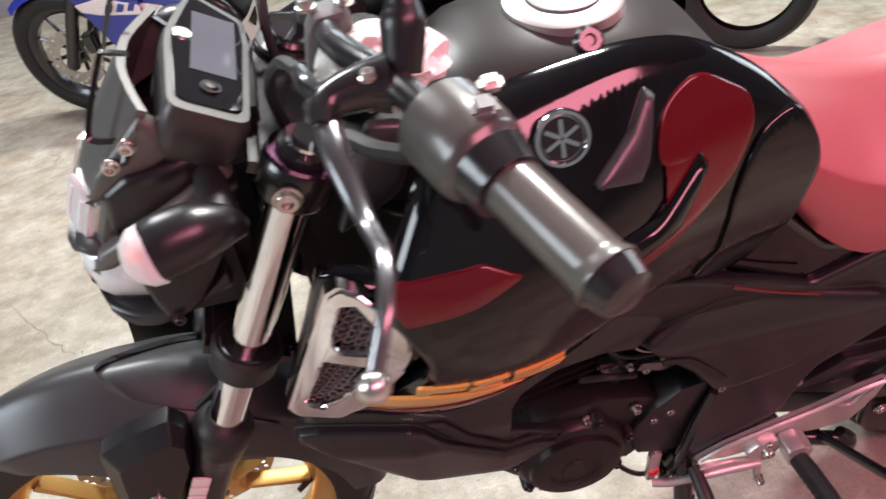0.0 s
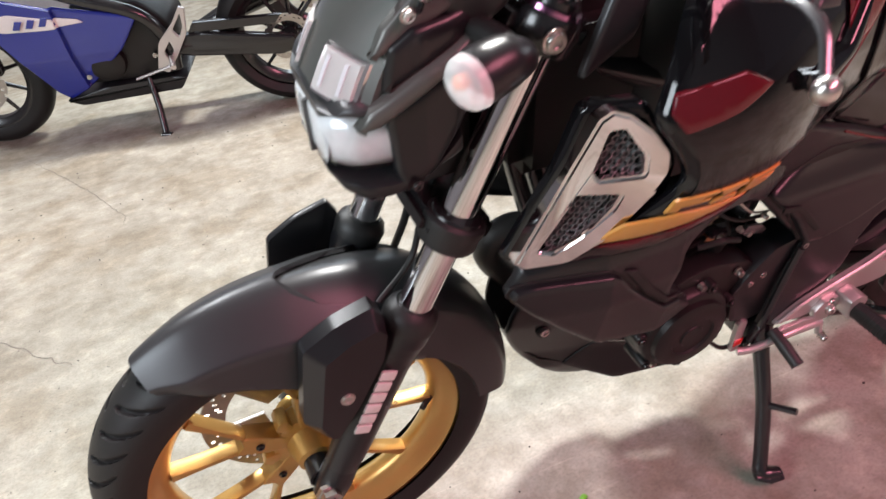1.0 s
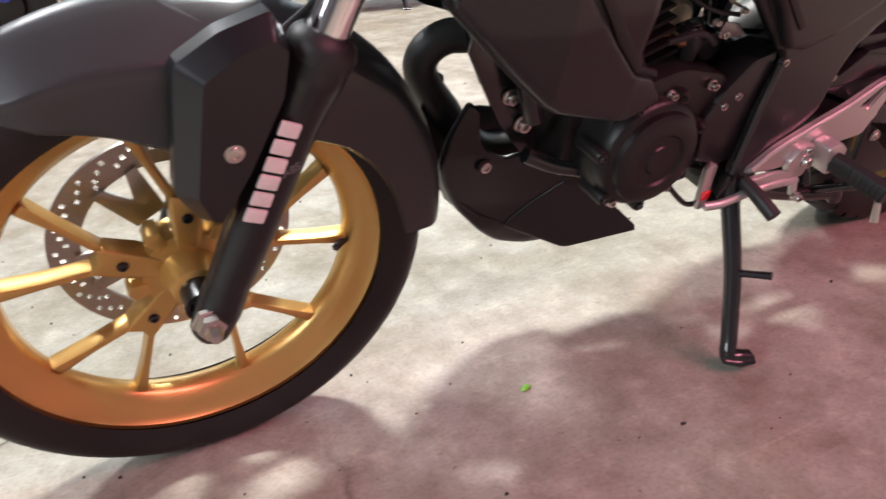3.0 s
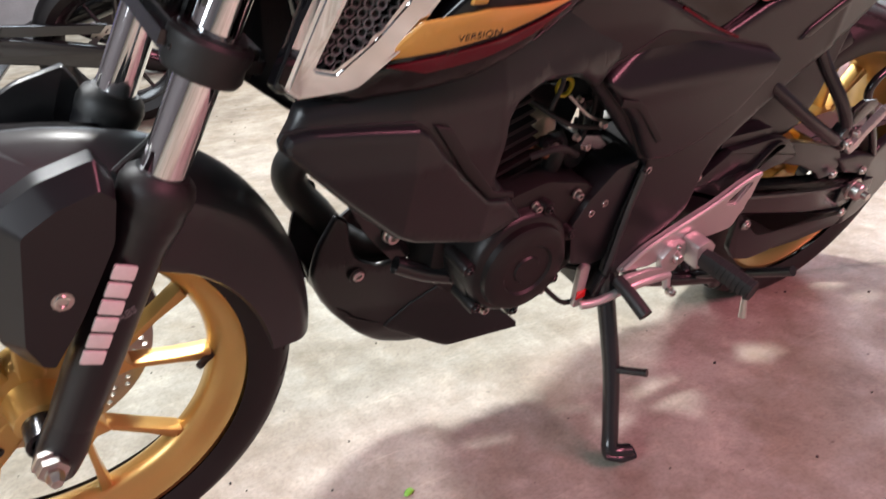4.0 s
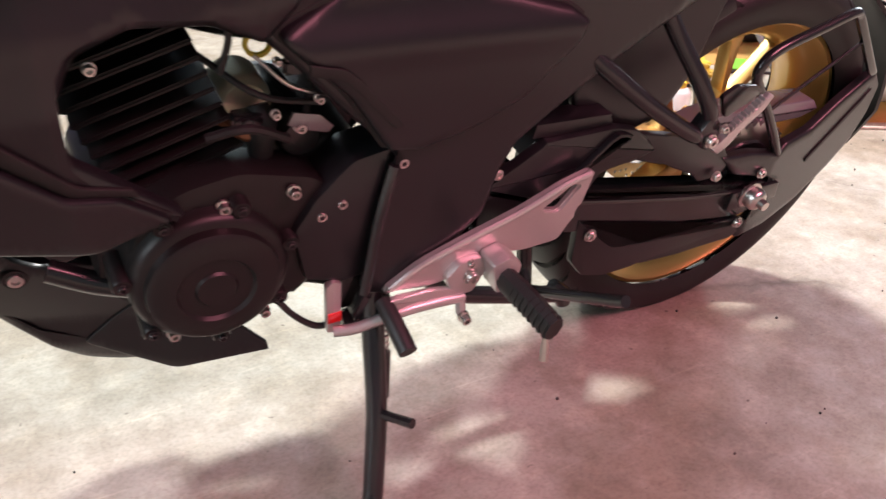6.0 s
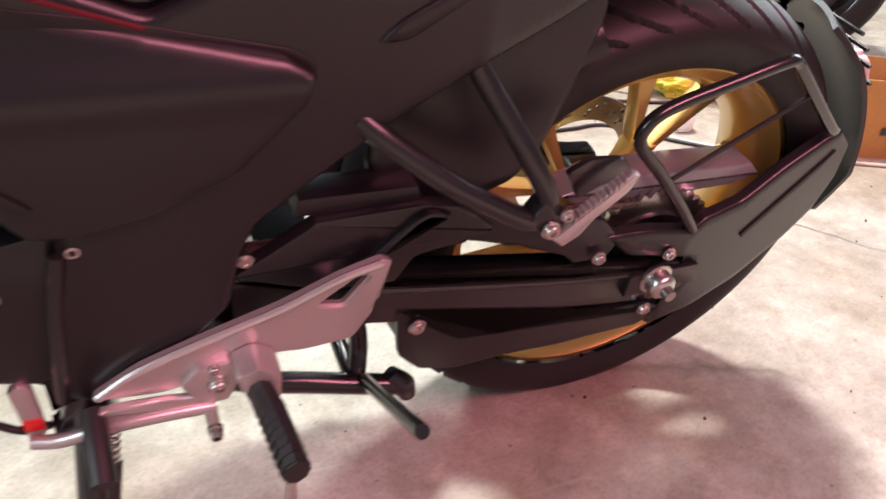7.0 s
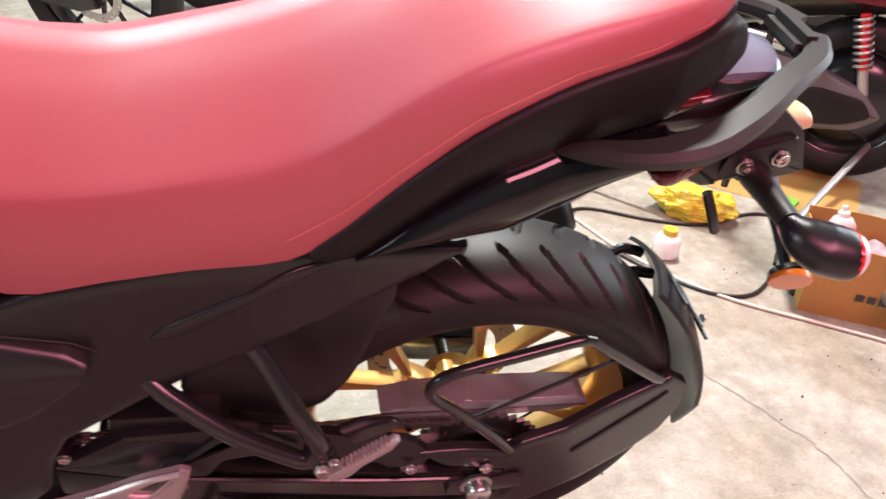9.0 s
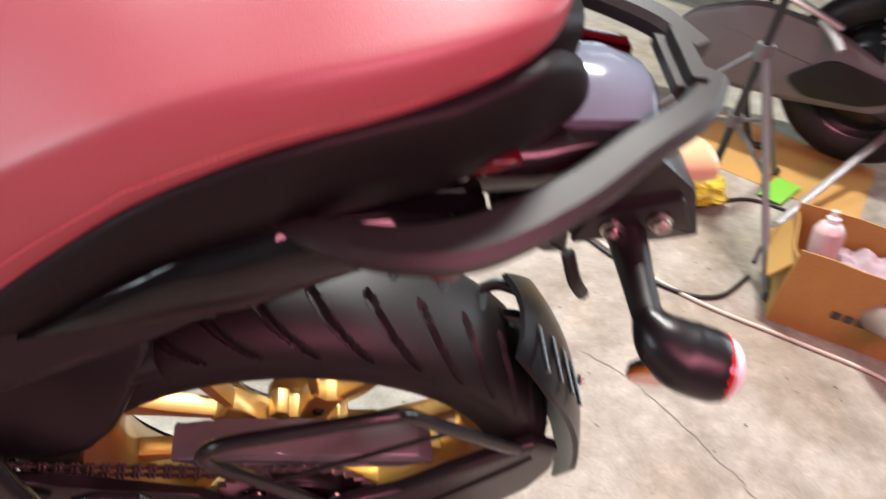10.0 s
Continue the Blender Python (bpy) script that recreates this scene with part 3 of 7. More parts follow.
# triple clamps
for s, y0, r in ((0.683, 0.088, 0.032), (0.450, 0.088, 0.029)):
    o = on_fork(s, 0)
    clamp = part("fork_clamp", box_bm(-0.042, 0.052, -0.098, 0.098, -0.014, 0.014, 0.008), SATIN, fork, "black triple clamp")
    clamp.matrix_local = Matrix.Translation(o) @ Matrix.Rotation(radians(25.7), 4, "Y")
    for sy in (-1, 1):
        eye_bm = lathe([(0.0206, -0.019), (r, -0.019), (r + 0.002, -0.015), (r + 0.002, 0.014), (r, 0.018), (0.0206, 0.018)], (0, sy * y0, 0), "z", 28)
        part("clamp_eye", eye_bm, SATIN, clamp)
    if s > 0.6:
        for sy in (-1, 1):
            part("fork_cap", lathe([(0.0, 0.030), (0.012, 0.030), (0.014, 0.034), (0.021, 0.034), (0.0245, 0.030), (0.0245, 0.018), (0, 0.018)], (0, sy * y0, 0), "z", 28), SATIN, clamp)
            part("cap_ring", lathe([(0.0245, 0.018), (0.0315, 0.018), (0.0315, 0.0225), (0.0245, 0.0225)], (0, sy * y0, 0), "z", 28, closed=True), material("anodised_ring", (0.50, 0.22, 0.40), 0.15, 1.0) if sy < 0 else STEEL, clamp)
        b2 = bolt(clamp, -0.012, -0.124, 0.0, 0.0125, 0.008)
part("steering_head", sweep([V(0.295, 0, 0.72), V(0.385, 0, 0.935)], 0.032, 20, 1), SATIN, bike)

# headlamp unit
HEAD = [(0.101, 0.783, 0.839, 0.045), (0.110, 0.767, 0.851, 0.066), (0.127, 0.754, 0.873, 0.082), (0.155, 0.756, 0.901, 0.090), (0.191, 0.779, 0.916, 0.094), (0.224, 0.817, 0.918, 0.092), (0.258, 0.858, 0.912, 0.080)]


def head_bm(grow=0.0, x0=0.0, x1=1.0, zlo=0.0, zhi=2.0):
    rings = []
    for x in np.linspace(max(HEAD[0][0], x0), min(HEAD[-1][0], x1), 14):
        xs = [h[0] for h in HEAD]
        z0, z1, w = (float(np.interp(x, xs, [h[k] for h in HEAD])) for k in (1, 2, 3))
        z0, z1, w = max(z0 - grow, zlo), min(z1 + grow, zhi), w + grow
        ring = []
        for k in range(28):
            a = 2 * math.pi * k / 28
            cy, cz = math.cos(a), math.sin(a)
            ring.append(V(x, w * math.copysign(abs(cy) ** 0.55, cy), (z0 + z1) / 2 + (z1 - z0) / 2 * math.copysign(abs(cz) ** 0.55, cz)))
        rings.append(ring)
    return loft(rings)


headlamp = part("headlight", head_bm(-0.016, 0.130), DARK, bike, "dark headlight unit with clear lenses under a grey fly screen")
part("headlight_bowl", head_bm(-0.007, 0.094, 0.166, 0.788, 0.850), BOWL, headlamp, "bright reflector bowl")
part("headlight_lens", head_bm(0.0, 0.084, 0.168, 0.780, 0.855), LENS, headlamp, "clear main beam lens").visible_shadow = False
part("beam_divider", box_bm(0.097, 0.132, -0.003, 0.003, 0.776, 0.838, 0.001), GREY, headlamp)
for sy in (-1, 1):
    part("beam_reflector", lathe([(0.0, 0.012), (0.012, 0.009), (0.022, 0.0), (0.024, -0.004)], (0.106, sy * 0.030, 0.805), "x", 24), CHROME, headlamp)


def wrap(w):
    def depth(x, z):
        xs = [h[0] for h in HEAD]
        return -float(np.interp(x, xs, [h[3] for h in HEAD])) - w
    return depth


part("headlight_brow", head_bm(0.004, 0.080, 0.172, 0.854, 0.868), FENDER, headlamp, "grey strip over the main lens")
both("headlight_cheek", shell([(0.155, 0.856), (0.159, 0.788), (0.166, 0.760), (0.201, 0.781), (0.246, 0.848), (0.269, 0.906), (0.198, 0.876)], wrap(0.004), 0.008, 0.12, 5, 0.02), MATTE, headlamp, "matte black headlight side panel")
both("headlight_blade", shell([(0.125, 0.843), (0.137, 0.864), (0.186, 0.894), (0.261, 0.929), (0.266, 0.914), (0.194, 0.877), (0.149, 0.849)], wrap(0.012), 0.012, 0.1, 5, 0.02), SCREENCOWL, headlamp, "grey blade along the headlight side")
both("headlight_upper_cheek", shell([(0.153, 0.876), (0.163, 0.920), (0.185, 0.935), (0.271, 0.944), (0.270, 0.928), (0.190, 0.894)], wrap(0.002), 0.010, 0.12, 5, 0.02), MATTE, headlamp)
part("headlight_back", box_bm(0.165, 0.255, -0.070, 0.070, 0.735, 0.915, 0.015), DARK, headlamp)
part("headlight_chin", head_bm(0.003, 0.094, 0.23, 0.0, 0.782), MATTE, headlamp)
bolt(headlamp, 0.176, -0.100, 0.772, 0.006, 0.004, mat=SATIN)


def screen_point(s, y, off=0.0):
    """The fly screen's front face: s from its foot to its top."""
    px = [0.105, 0.119, 0.140, 0.167, 0.197]
    pz = [0.862, 0.889, 0.924, 0.960, 0.997]
    k = [0, 0.2, 0.45, 0.72, 1]
    back = 0.9 * max(0, abs(y) - 0.02) ** 1.3 * (1.25 - 0.5 * s)
    return V(float(np.interp(s, k, px)) + back + 0.85 * off, y, float(np.interp(s, k, pz)) - 0.10 * abs(y) - 0.5 * off)


def screen_patch(s0, s1, y0, y1, off, thick, ns=12, ny=14):
    rings = []
    for i in range(ns + 1):
        s = s0 + (s1 - s0) * i / ns
        ys = [y0 + (y1 - y0) * j / ny for j in range(ny + 1)]
        rings.append([screen_point(s, y, off) for y in ys] + [screen_point(s, y, off + thick) for y in ys[::-1]])
    return loft(rings)


cowl = part("fly_screen", screen_patch(0, 1, -0.084, 0.084, 0.0, 0.007), SCREENCOWL, headlamp, "satin grey fly screen with two small lenses")
for sy in (-1, 1):
    lo, hi = sorted((sy * 0.022, sy * 0.074))
    part("position_bezel", screen_patch(0.0, 0.33, lo, hi, -0.0030, 0.004, 8, 8), CHROME, cowl)
    lo, hi = sorted((sy * 0.026, sy * 0.070))
    part("position_lens", screen_patch(0.025, 0.305, lo, hi, -0.0065, 0.004, 8, 8), INDLENS, cowl, "small clear upper lens")
    lo, hi = sorted((sy * 0.034, sy * 0.038))
    part("light_guide", screen_patch(0.06, 0.27, lo, hi, -0.0078, 0.002, 4, 2), MILK, cowl)
    lo, hi = sorted((sy * 0.056, sy * 0.060))
    part("light_guide", screen_patch(0.06, 0.27, lo, hi, -0.0078, 0.002, 4, 2), MILK, cowl)
wing = both("cowl_side", shell([(0.146, 0.909), (0.161, 0.935), (0.214, 0.984), (0.228, 0.967), (0.236, 0.947), (0.172, 0.916)], lambda x, z: -0.088 - 0.10 * (x - 0.2) * 0.4, 0.008, 0.08), SCREENCOWL, headlamp, "angled grey bracket plate with two bolts")
for x, z in ((0.181, 0.949), (0.199, 0.964)):
    bolt(wing, x, -0.092, z, 0.0070, 0.006)
part("screen_bracket", sweep([V(0.181, -0.085, 0.949), V(0.192, -0.092, 0.950), V(0.199, -0.084, 0.964)], 0.0030, 8, 3), SATIN, headlamp)
for sy in (-1, 1):
    part("screen_bracket", sweep([V(0.189, sy * 0.071, 0.957), V(0.171, sy * 0.067, 0.958), V(0.169, sy * 0.063, 0.968), V(0.195, sy * 0.052, 1.016), V(0.201, sy * 0.051, 1.021), V(0.218, sy * 0.054, 1.018)], 0.0045, 4, 3, 0.5), SATIN, headlamp, "thin bent black bracket")

# front indicators
for sy in (-1, 1):
    ind = part("front_indicator", sweep([V(0.206, sy * 0.166, 0.919), V(0.219, sy * 0.163, 0.922), V(0.238, sy * 0.158, 0.923), V(0.258, sy * 0.150, 0.917), V(0.270, sy * 0.143, 0.907)], [0.0250, 0.0262, 0.0245, 0.018, 0.009], 24, 5, 0.95), MATTE, bike, "indicator with clear lens on a black stalk")
    part("indicator_lens", sweep([V(0.207, sy * 0.166, 0.919), V(0.198, sy * 0.168, 0.918), V(0.190, sy * 0.170, 0.917), V(0.185, sy * 0.171, 0.916)], [0.0258, 0.0245, 0.0175, 0.005], 24, 5, 0.95), INDLENS, ind, "milky clear indicator lens").visible_shadow = False
    part("indicator_bulb", lathe([(0, -0.006), (0.0055, -0.004), (0.0055, 0.004), (0, 0.006)], (0.198, sy * 0.167, 0.921), "x", 12), AMBER, ind, "orange bulb")
    part("indicator_stalk", sweep([V(0.256, sy * 0.154, 0.918), V(0.253, sy * 0.123, 0.921), V(0.247, sy * 0.087, 0.918)], 0.013, 12), SOFT, ind)

# instrument panel
GM = Matrix.Translation((0.259, 0, 0.970)) @ Matrix.Rotation(radians(31), 4, "Y")


def hexa(w, l, z, cut):
    return [V(-l * 0.8, -w, z), V(l * 0.9, -w, z), V(l, w * 0.3, z), V(l * 0.9, w - cut, z), V(-l * 0.5, w, z), V(-l, w * 0.1, z)]


gauge = part("instrument_panel", loft([rounded(hexa(0.084, 0.030, -0.052, 0.022), 0.2), rounded(hexa(0.096, 0.037, -0.022, 0.025), 0.2), rounded(hexa(0.100, 0.0385, 0.004, 0.026), 0.2), rounded(hexa(0.096, 0.036, 0.012, 0.026), 0.2)]), TANKTOP, bike, "dark digital instrument panel with a logo disc and button")
gauge.matrix_local = GM
part("display", loft([rounded(hexa(0.086, 0.0305, 0.0122, 0.024), 0.2), rounded(hexa(0.085, 0.030, 0.0140, 0.024), 0.2)]), SCREEN, gauge, "glossy dark display")
part("display_panel", box_bm(-0.014, 0.023, -0.040, 0.056, 0.0142, 0.0148, 0.0), material("lcd_grey", (0.10, 0.12, 0.14), 0.12, wear=0.2), gauge, "grey liquid crystal field")
part("gauge_button", lathe([(0, 0.0190), (0.005, 0.0185), (0.0065, 0.0165), (0.0085, 0.0165), (0.0085, 0.0135), (0, 0.0135)], (0.002, -0.062, 0), "z", 16), SATIN, gauge)
part("gauge_badge", lathe([(0, 0.0155), (0.008, 0.0155), (0.0085, 0.0138), (0, 0.0138)], (-0.021, 0.012, 0), "z", 20), STEEL, gauge, "round silver maker's badge, plain")
part("gauge_mount", box_bm(0.205, 0.295, -0.05, 0.05, 0.889, 0.954, 0.01), DARK, bike)

# handlebar and controls
bar = part("handlebar", sweep([V(0.470, -0.360, 1.018), V(0.435, -0.273, 1.027), V(0.402, -0.189, 1.033), V(0.374, -0.116, 1.023), V(0.366, -0.055, 1.011), V(0.366, 0.055, 1.011), V(0.374, 0.116, 1.023), V(0.402, 0.189, 1.033), V(0.470, 0.360, 1.018)], 0.0112, 16), SATIN, bike, "black tubular handlebar with rubber grips")
for sy in (-1, 1):
    a, b = V(0.474, sy * 0.366, 1.018), V(0.435, sy * 0.268, 1.029)
    grip = part("grip", sweep([b.lerp(a, t) for t in np.linspace(0, 1, 33)], [0.0178 + (0.0018 if k in (0, 1, 31, 32) else 0) for k in range(33)], 20, 1), GRIP, bar, "black rubber grip still under clear film")
    part("bar_end", sweep([a.lerp(b, t) for t in (-0.15, -0.12, -0.09, -0.03, 0.0)], [0.009, 0.0150, 0.0160, 0.0175, 0.0185], 20, 1), SATIN, bar)
    pod = part("switch_pod", sweep([V(0.439, sy * 0.279, 1.027), V(0.435, sy * 0.271, 1.028), V(0.429, sy * 0.255, 1.030), V(0.420, sy * 0.232, 1.031), V(0.417, sy * 0.223, 1.032)], [0.022, 0.029, 0.0305, 0.030, 0.018], 22, 5), POD, bar, "black switch housing")
    part("grip_flange", sweep([V(0.444, sy * 0.294, 1.025), V(0.438, sy * 0.277, 1.028)], [0.022, 0.026], 22, 1), SATIN, bar)
    part("switch_button", box_bm(0.432, 0.447, sy * 0.262 - 0.009, sy * 0.262 + 0.009, 1.054, 1.062, 0.003), GREY, pod)
    part("switch_button", box_bm(0.442, 0.456, sy * 0.240 - 0.007, sy * 0.240 + 0.007, 1.053, 1.061, 0.003), STEEL, pod)
    part("riser", plate([(0.342, 0.965), (0.350, 1.010), (0.358, 1.024), (0.382, 1.026), (0.387, 1.012), (0.372, 0.967)], sy * 0.052 - 0.014, sy * 0.052 + 0.014, 0.004, r=0.2), GREY, bar, "grey alloy handlebar clamp")
    for x in (0.354, 0.384):
        bolt(bar, x, sy * 0.052, 1.026, 0.0078, 0.009, "z", 1)
    perch = part("lever_perch", sweep([V(0.396, sy * 0.179, 1.031), V(0.380, sy * 0.180, 1.032), V(0.357, sy * 0.187, 1.030), V(0.350, sy * 0.205, 1.025)], [0.020, 0.016, 0.012, 0.008], 14, 4), SATIN, bar)
    lever = part("lever", sweep([V(0.351, sy * 0.181, 1.028), V(0.355, sy * 0.225, 1.020), V(0.364, sy * 0.273, 1.004), V(0.369, sy * 0.314, 1.014), V(0.364, sy * 0.346, 1.009), V(0.352, sy * 0.369, 0.989)], [0.0105, 0.0092, 0.0062, 0.0052, 0.0048, 0.0048], 12, 6, 0.62), DARKALLOY, bar, "silver clutch lever with a ball end" if sy < 0 else "silver brake lever with a ball end")
    ball = bmesh.new()
    bmesh.ops.create_uvsphere(ball, u_segments=16, v_segments=10, radius=0.0092, matrix=Matrix.Translation((0.350, sy * 0.373, 0.984)))
    part("lever_ball", ball, STEEL, lever)
    part("adjuster", sweep([V(0.353, sy * 0.177, 1.029), V(0.346, sy * 0.164, 1.031), V(0.342, sy * 0.144, 1.030)], [0.009, 0.008, 0.006], 10, 3), SATIN, lever)
    part("control_cable", sweep([V(0.342, sy * 0.144, 1.030), V(0.328, sy * 0.104, 1.016), V(0.313, sy * 0.069, 0.975), V(0.317, sy * 0.050, 0.917), V(0.339, sy * 0.048, 0.846)], 0.005, 8), SOFT, bar)
    part("wiring_cable", sweep([V(0.415, sy * 0.231, 1.005), V(0.382, sy * 0.174, 0.976), V(0.352, sy * 0.117, 0.957), V(0.330, sy * 0.069, 0.900)], 0.007, 8), SOFT, bar)
    part("mirror_stem", sweep([V(0.407, sy * 0.178, 1.036), V(0.413, sy * 0.165, 1.063), V(0.415, sy * 0.156, 1.079), V(0.415, sy * 0.127, 1.133)], [0.013, 0.0155, 0.010, 0.007], 14, 5), MATTE, bar, "black mirror stem with a rubber boot")
    bolt(bar, 0.384, sy * 0.189, 1.043, 0.006, 0.006, "z", 1)
# switch gear still wrapped in clear film
film = bmesh.new()
bmesh.ops.create_icosphere(film, subdivisions=4, radius=0.040)
for v in film.verts:
    n = noise.noise(v.co * 55) * 0.009 + noise.noise(v.co * 140) * 0.004
    v.co = V(v.co.x * 1.25, v.co.y * 1.0, v.co.z * 0.75) * (1 + n / 0.04)
    v.co += V(0.402, -0.080, 0.985)
part("film_wrap", film, material("crumpled_film", (0.85, 0.83, 0.78), 0.3, coat=0.3, grain=0.3, scale=300, bump=0.3, wear=0.3), bar, "crumpled whitish plastic film", 20)
part("ignition_lock", sweep([V(0.394, 0, 0.951), V(0.403, 0, 0.977)], [0.022, 0.018], 18, 1), SATIN, bike)

# ---- tank, side covers and seat ----


def tank_depth(x, z):
    """Outer face of the near tank cover: widest at its lower shoulder, undercut below it."""
    w = 0.150 + 0.106 * math.exp(-(((x - 0.435) / 0.20) ** 2)) - 0.4 * ramp_up(0.31 - x)
    if z > 0.80:
        w *= 1 - 0.50 * min(1.3, (z - 0.80) / 0.20) ** 2
    return -(w - 0.36 * ramp_up(0.795 - z))


tank_rings = []
for x, zt, w in ((0.416, 0.930, 0.060), (0.442, 0.959, 0.088), (0.479, 0.978, 0.104), (0.529, 0.987, 0.112), (0.590, 0.987, 0.114), (0.650, 0.975, 0.112), (0.704, 0.943, 0.106), (0.748, 0.894, 0.095), (0.773, 0.851, 0.080)):
    zb = 0.76
    ring = []
    for k in range(25):
        u = math.pi * k / 24
        ring.append(V(x, -w * math.copysign(abs(math.cos(u)) ** 0.75, math.cos(u)), zb + (zt - 0.022 - zb) * math.sin(u) ** 0.34))
    tank_rings.append(ring)
tank = part("fuel_tank", loft(tank_rings), TANKTOP, bike, "satin black fuel tank with a silver filler cap")
cap = part("filler_ring", lathe([(0.034, 0.004), (0.048, 0.004), (0.054, 0.001), (0.056, -0.010), (0.034, -0.010)], (0.576, 0, 0.966), "z", 48, closed=True), ALLOY, tank, "wide silver filler ring")
part("filler_cap", lathe([(0, 0.005), (0.012, 0.005), (0.014, 0.007), (0.034, 0.0065), (0.0355, 0.003), (0.0355, -0.008), (0, -0.008)], (0.576, 0, 0.966), "z", 40), GREY, tank, "grey lockable filler cap")
part("key_cover", lathe([(0, 0.010), (0.010, 0.010), (0.0115, 0.0065), (0, 0.0065)], (0.576, 0, 0.966), "z", 20), ALLOY, cap)

SIDE = [(0.361, 0.868), (0.377, 0.899), (0.399, 0.934), (0.432, 0.970), (0.485, 0.982), (0.580, 0.982), (0.645, 0.972), (0.705, 0.940), (0.756, 0.892), (0.776, 0.846), (0.756, 0.780), (0.735, 0.718), (0.690, 0.700), (0.640, 0.745), (0.585, 0.780), (0.545, 0.772), (0.520, 0.759), (0.483, 0.741), (0.453, 0.719), (0.403, 0.690), (0.366, 0.678), (0.322, 0.668), (0.279, 0.651), (0.262, 0.665), (0.304, 0.690), (0.345, 0.727), (0.384, 0.786), (0.388, 0.806), (0.378, 0.832), (0.362, 0.855)]
side = both("tank_cover", shell(SIDE, tank_depth, 0.008, 0.42, 8, 0.011, 0.010), GLOSS, bike, "gloss black tank cover with dark red graphics")


def on_side(off):
    return lambda x, z: tank_depth(x, z) - off


both("red_graphic", shell([(0.604, 0.943), (0.642, 0.958), (0.690, 0.930), (0.694, 0.905), (0.674, 0.872), (0.616, 0.837), (0.540, 0.830), (0.561, 0.851), (0.610, 0.868), (0.644, 0.897), (0.594, 0.905)], on_side(0.0030), 0.003, 0.42, 6, 0.016, 0.001), RED, side, "dark red gloss graphic")
both("red_graphic", shell([(0.366, 0.872), (0.371, 0.889), (0.401, 0.893), (0.440, 0.896), (0.470, 0.880), (0.430, 0.866), (0.377, 0.856)], on_side(0.0026), 0.003, 0.12, 6, 0.011, 0.0012), RED, side, "dark red gloss graphic")
# hollow and raised flare of the cover
both("cover_flare", shell([(0.500, 0.880), (0.536, 0.868), (0.591, 0.868), (0.637, 0.904), (0.645, 0.893), (0.612, 0.852), (0.557, 0.846), (0.510, 0.858)], on_side(0.012), 0.012, 0.2, 6, 0.011, 0.007), GLOSS, side, "raised gloss black flare")
both("cover_blade", shell([(0.535, 0.916), (0.575, 0.939), (0.592, 0.960), (0.600, 0.954), (0.588, 0.916), (0.578, 0.905)], on_side(0.008), 0.008, 0.15, 6, 0.011, 0.004), FENDER, side)
# round badge without lettering
for sy in (-1, 1):
    bz, bx = 0.953, 0.516
    bd = abs(tank_depth(bx, bz)) + 0.004
    badge = part("badge", lathe([(0, 0.003), (0.017, 0.003), (0.0185, 0.0065), (0.021, 0.0065), (0.0222, 0.004), (0.0222, 0.0), (0, 0.0)], (0, 0, 0), "z", 40), CHROME, side, "round silver badge, plain")
    badge.matrix_local = Matrix.Translation((bx, sy * bd, bz)) @ Matrix.Rotation(radians(90 - sy * -0) * (1 if sy < 0 else -1), 4, "X") @ Matrix.Rotation(radians(-24), 4, "X")
    part("badge_field", lathe([(0, 0.0034), (0.0165, 0.0034), (0.0165, 0.002), (0, 0.002)], (0, 0, 0), "z", 32), SATIN, badge)
    for k in range(3):
        star = part("badge_mark", box_bm(-0.0016, 0.0016, -0.0145, 0.0145, 0.0034, 0.0044, 0.0004), CHROME, badge)
        star.matrix_local = Matrix.Rotation(radians(60 * k), 4, "Z")
part("tank_bolt", lathe([(0, 0.003), (0.004, 0.003), (0.005, 0.006), (0.009, 0.006), (0.0125, 0.002), (0.0125, 0), (0, 0)], (0, 0, 0), "z", 24), SATIN, side).matrix_local = Matrix.Translation((0.561, -0.104, 0.984)) @ Matrix.Rotation(radians(48), 4, "X")
# rear of the cover where the knee rests
both("knee_panel", shell([(0.700, 0.900), (0.736, 0.912), (0.766, 0.866), (0.750, 0.800), (0.730, 0.724), (0.695, 0.712), (0.650, 0.745), (0.668, 0.800), (0.676, 0.860)], on_side(0.004), 0.004, 0.4, 6, 0.018, 0.002), GLOSS, side)

# chrome intake grille in front of the cover
GO = [(0.252, 0.685), (0.320, 0.857), (0.331, 0.866), (0.346, 0.862), (0.364, 0.846), (0.378, 0.824), (0.377, 0.806), (0.370, 0.788), (0.338, 0.730), (0.304, 0.688), (0.262, 0.677)]
GA = [(0.315, 0.806), (0.329, 0.846), (0.342, 0.849), (0.358, 0.823), (0.357, 0.803), (0.320, 0.797)]
GB = [(0.274, 0.704), (0.298, 0.768), (0.303, 0.778), (0.340, 0.780), (0.335, 0.762), (0.314, 0.732), (0.287, 0.702)]


def grille_depth(x, z):
    return -(0.166 + 0.50 * (x - 0.253) - 0.20 * max(0, z - 0.80))


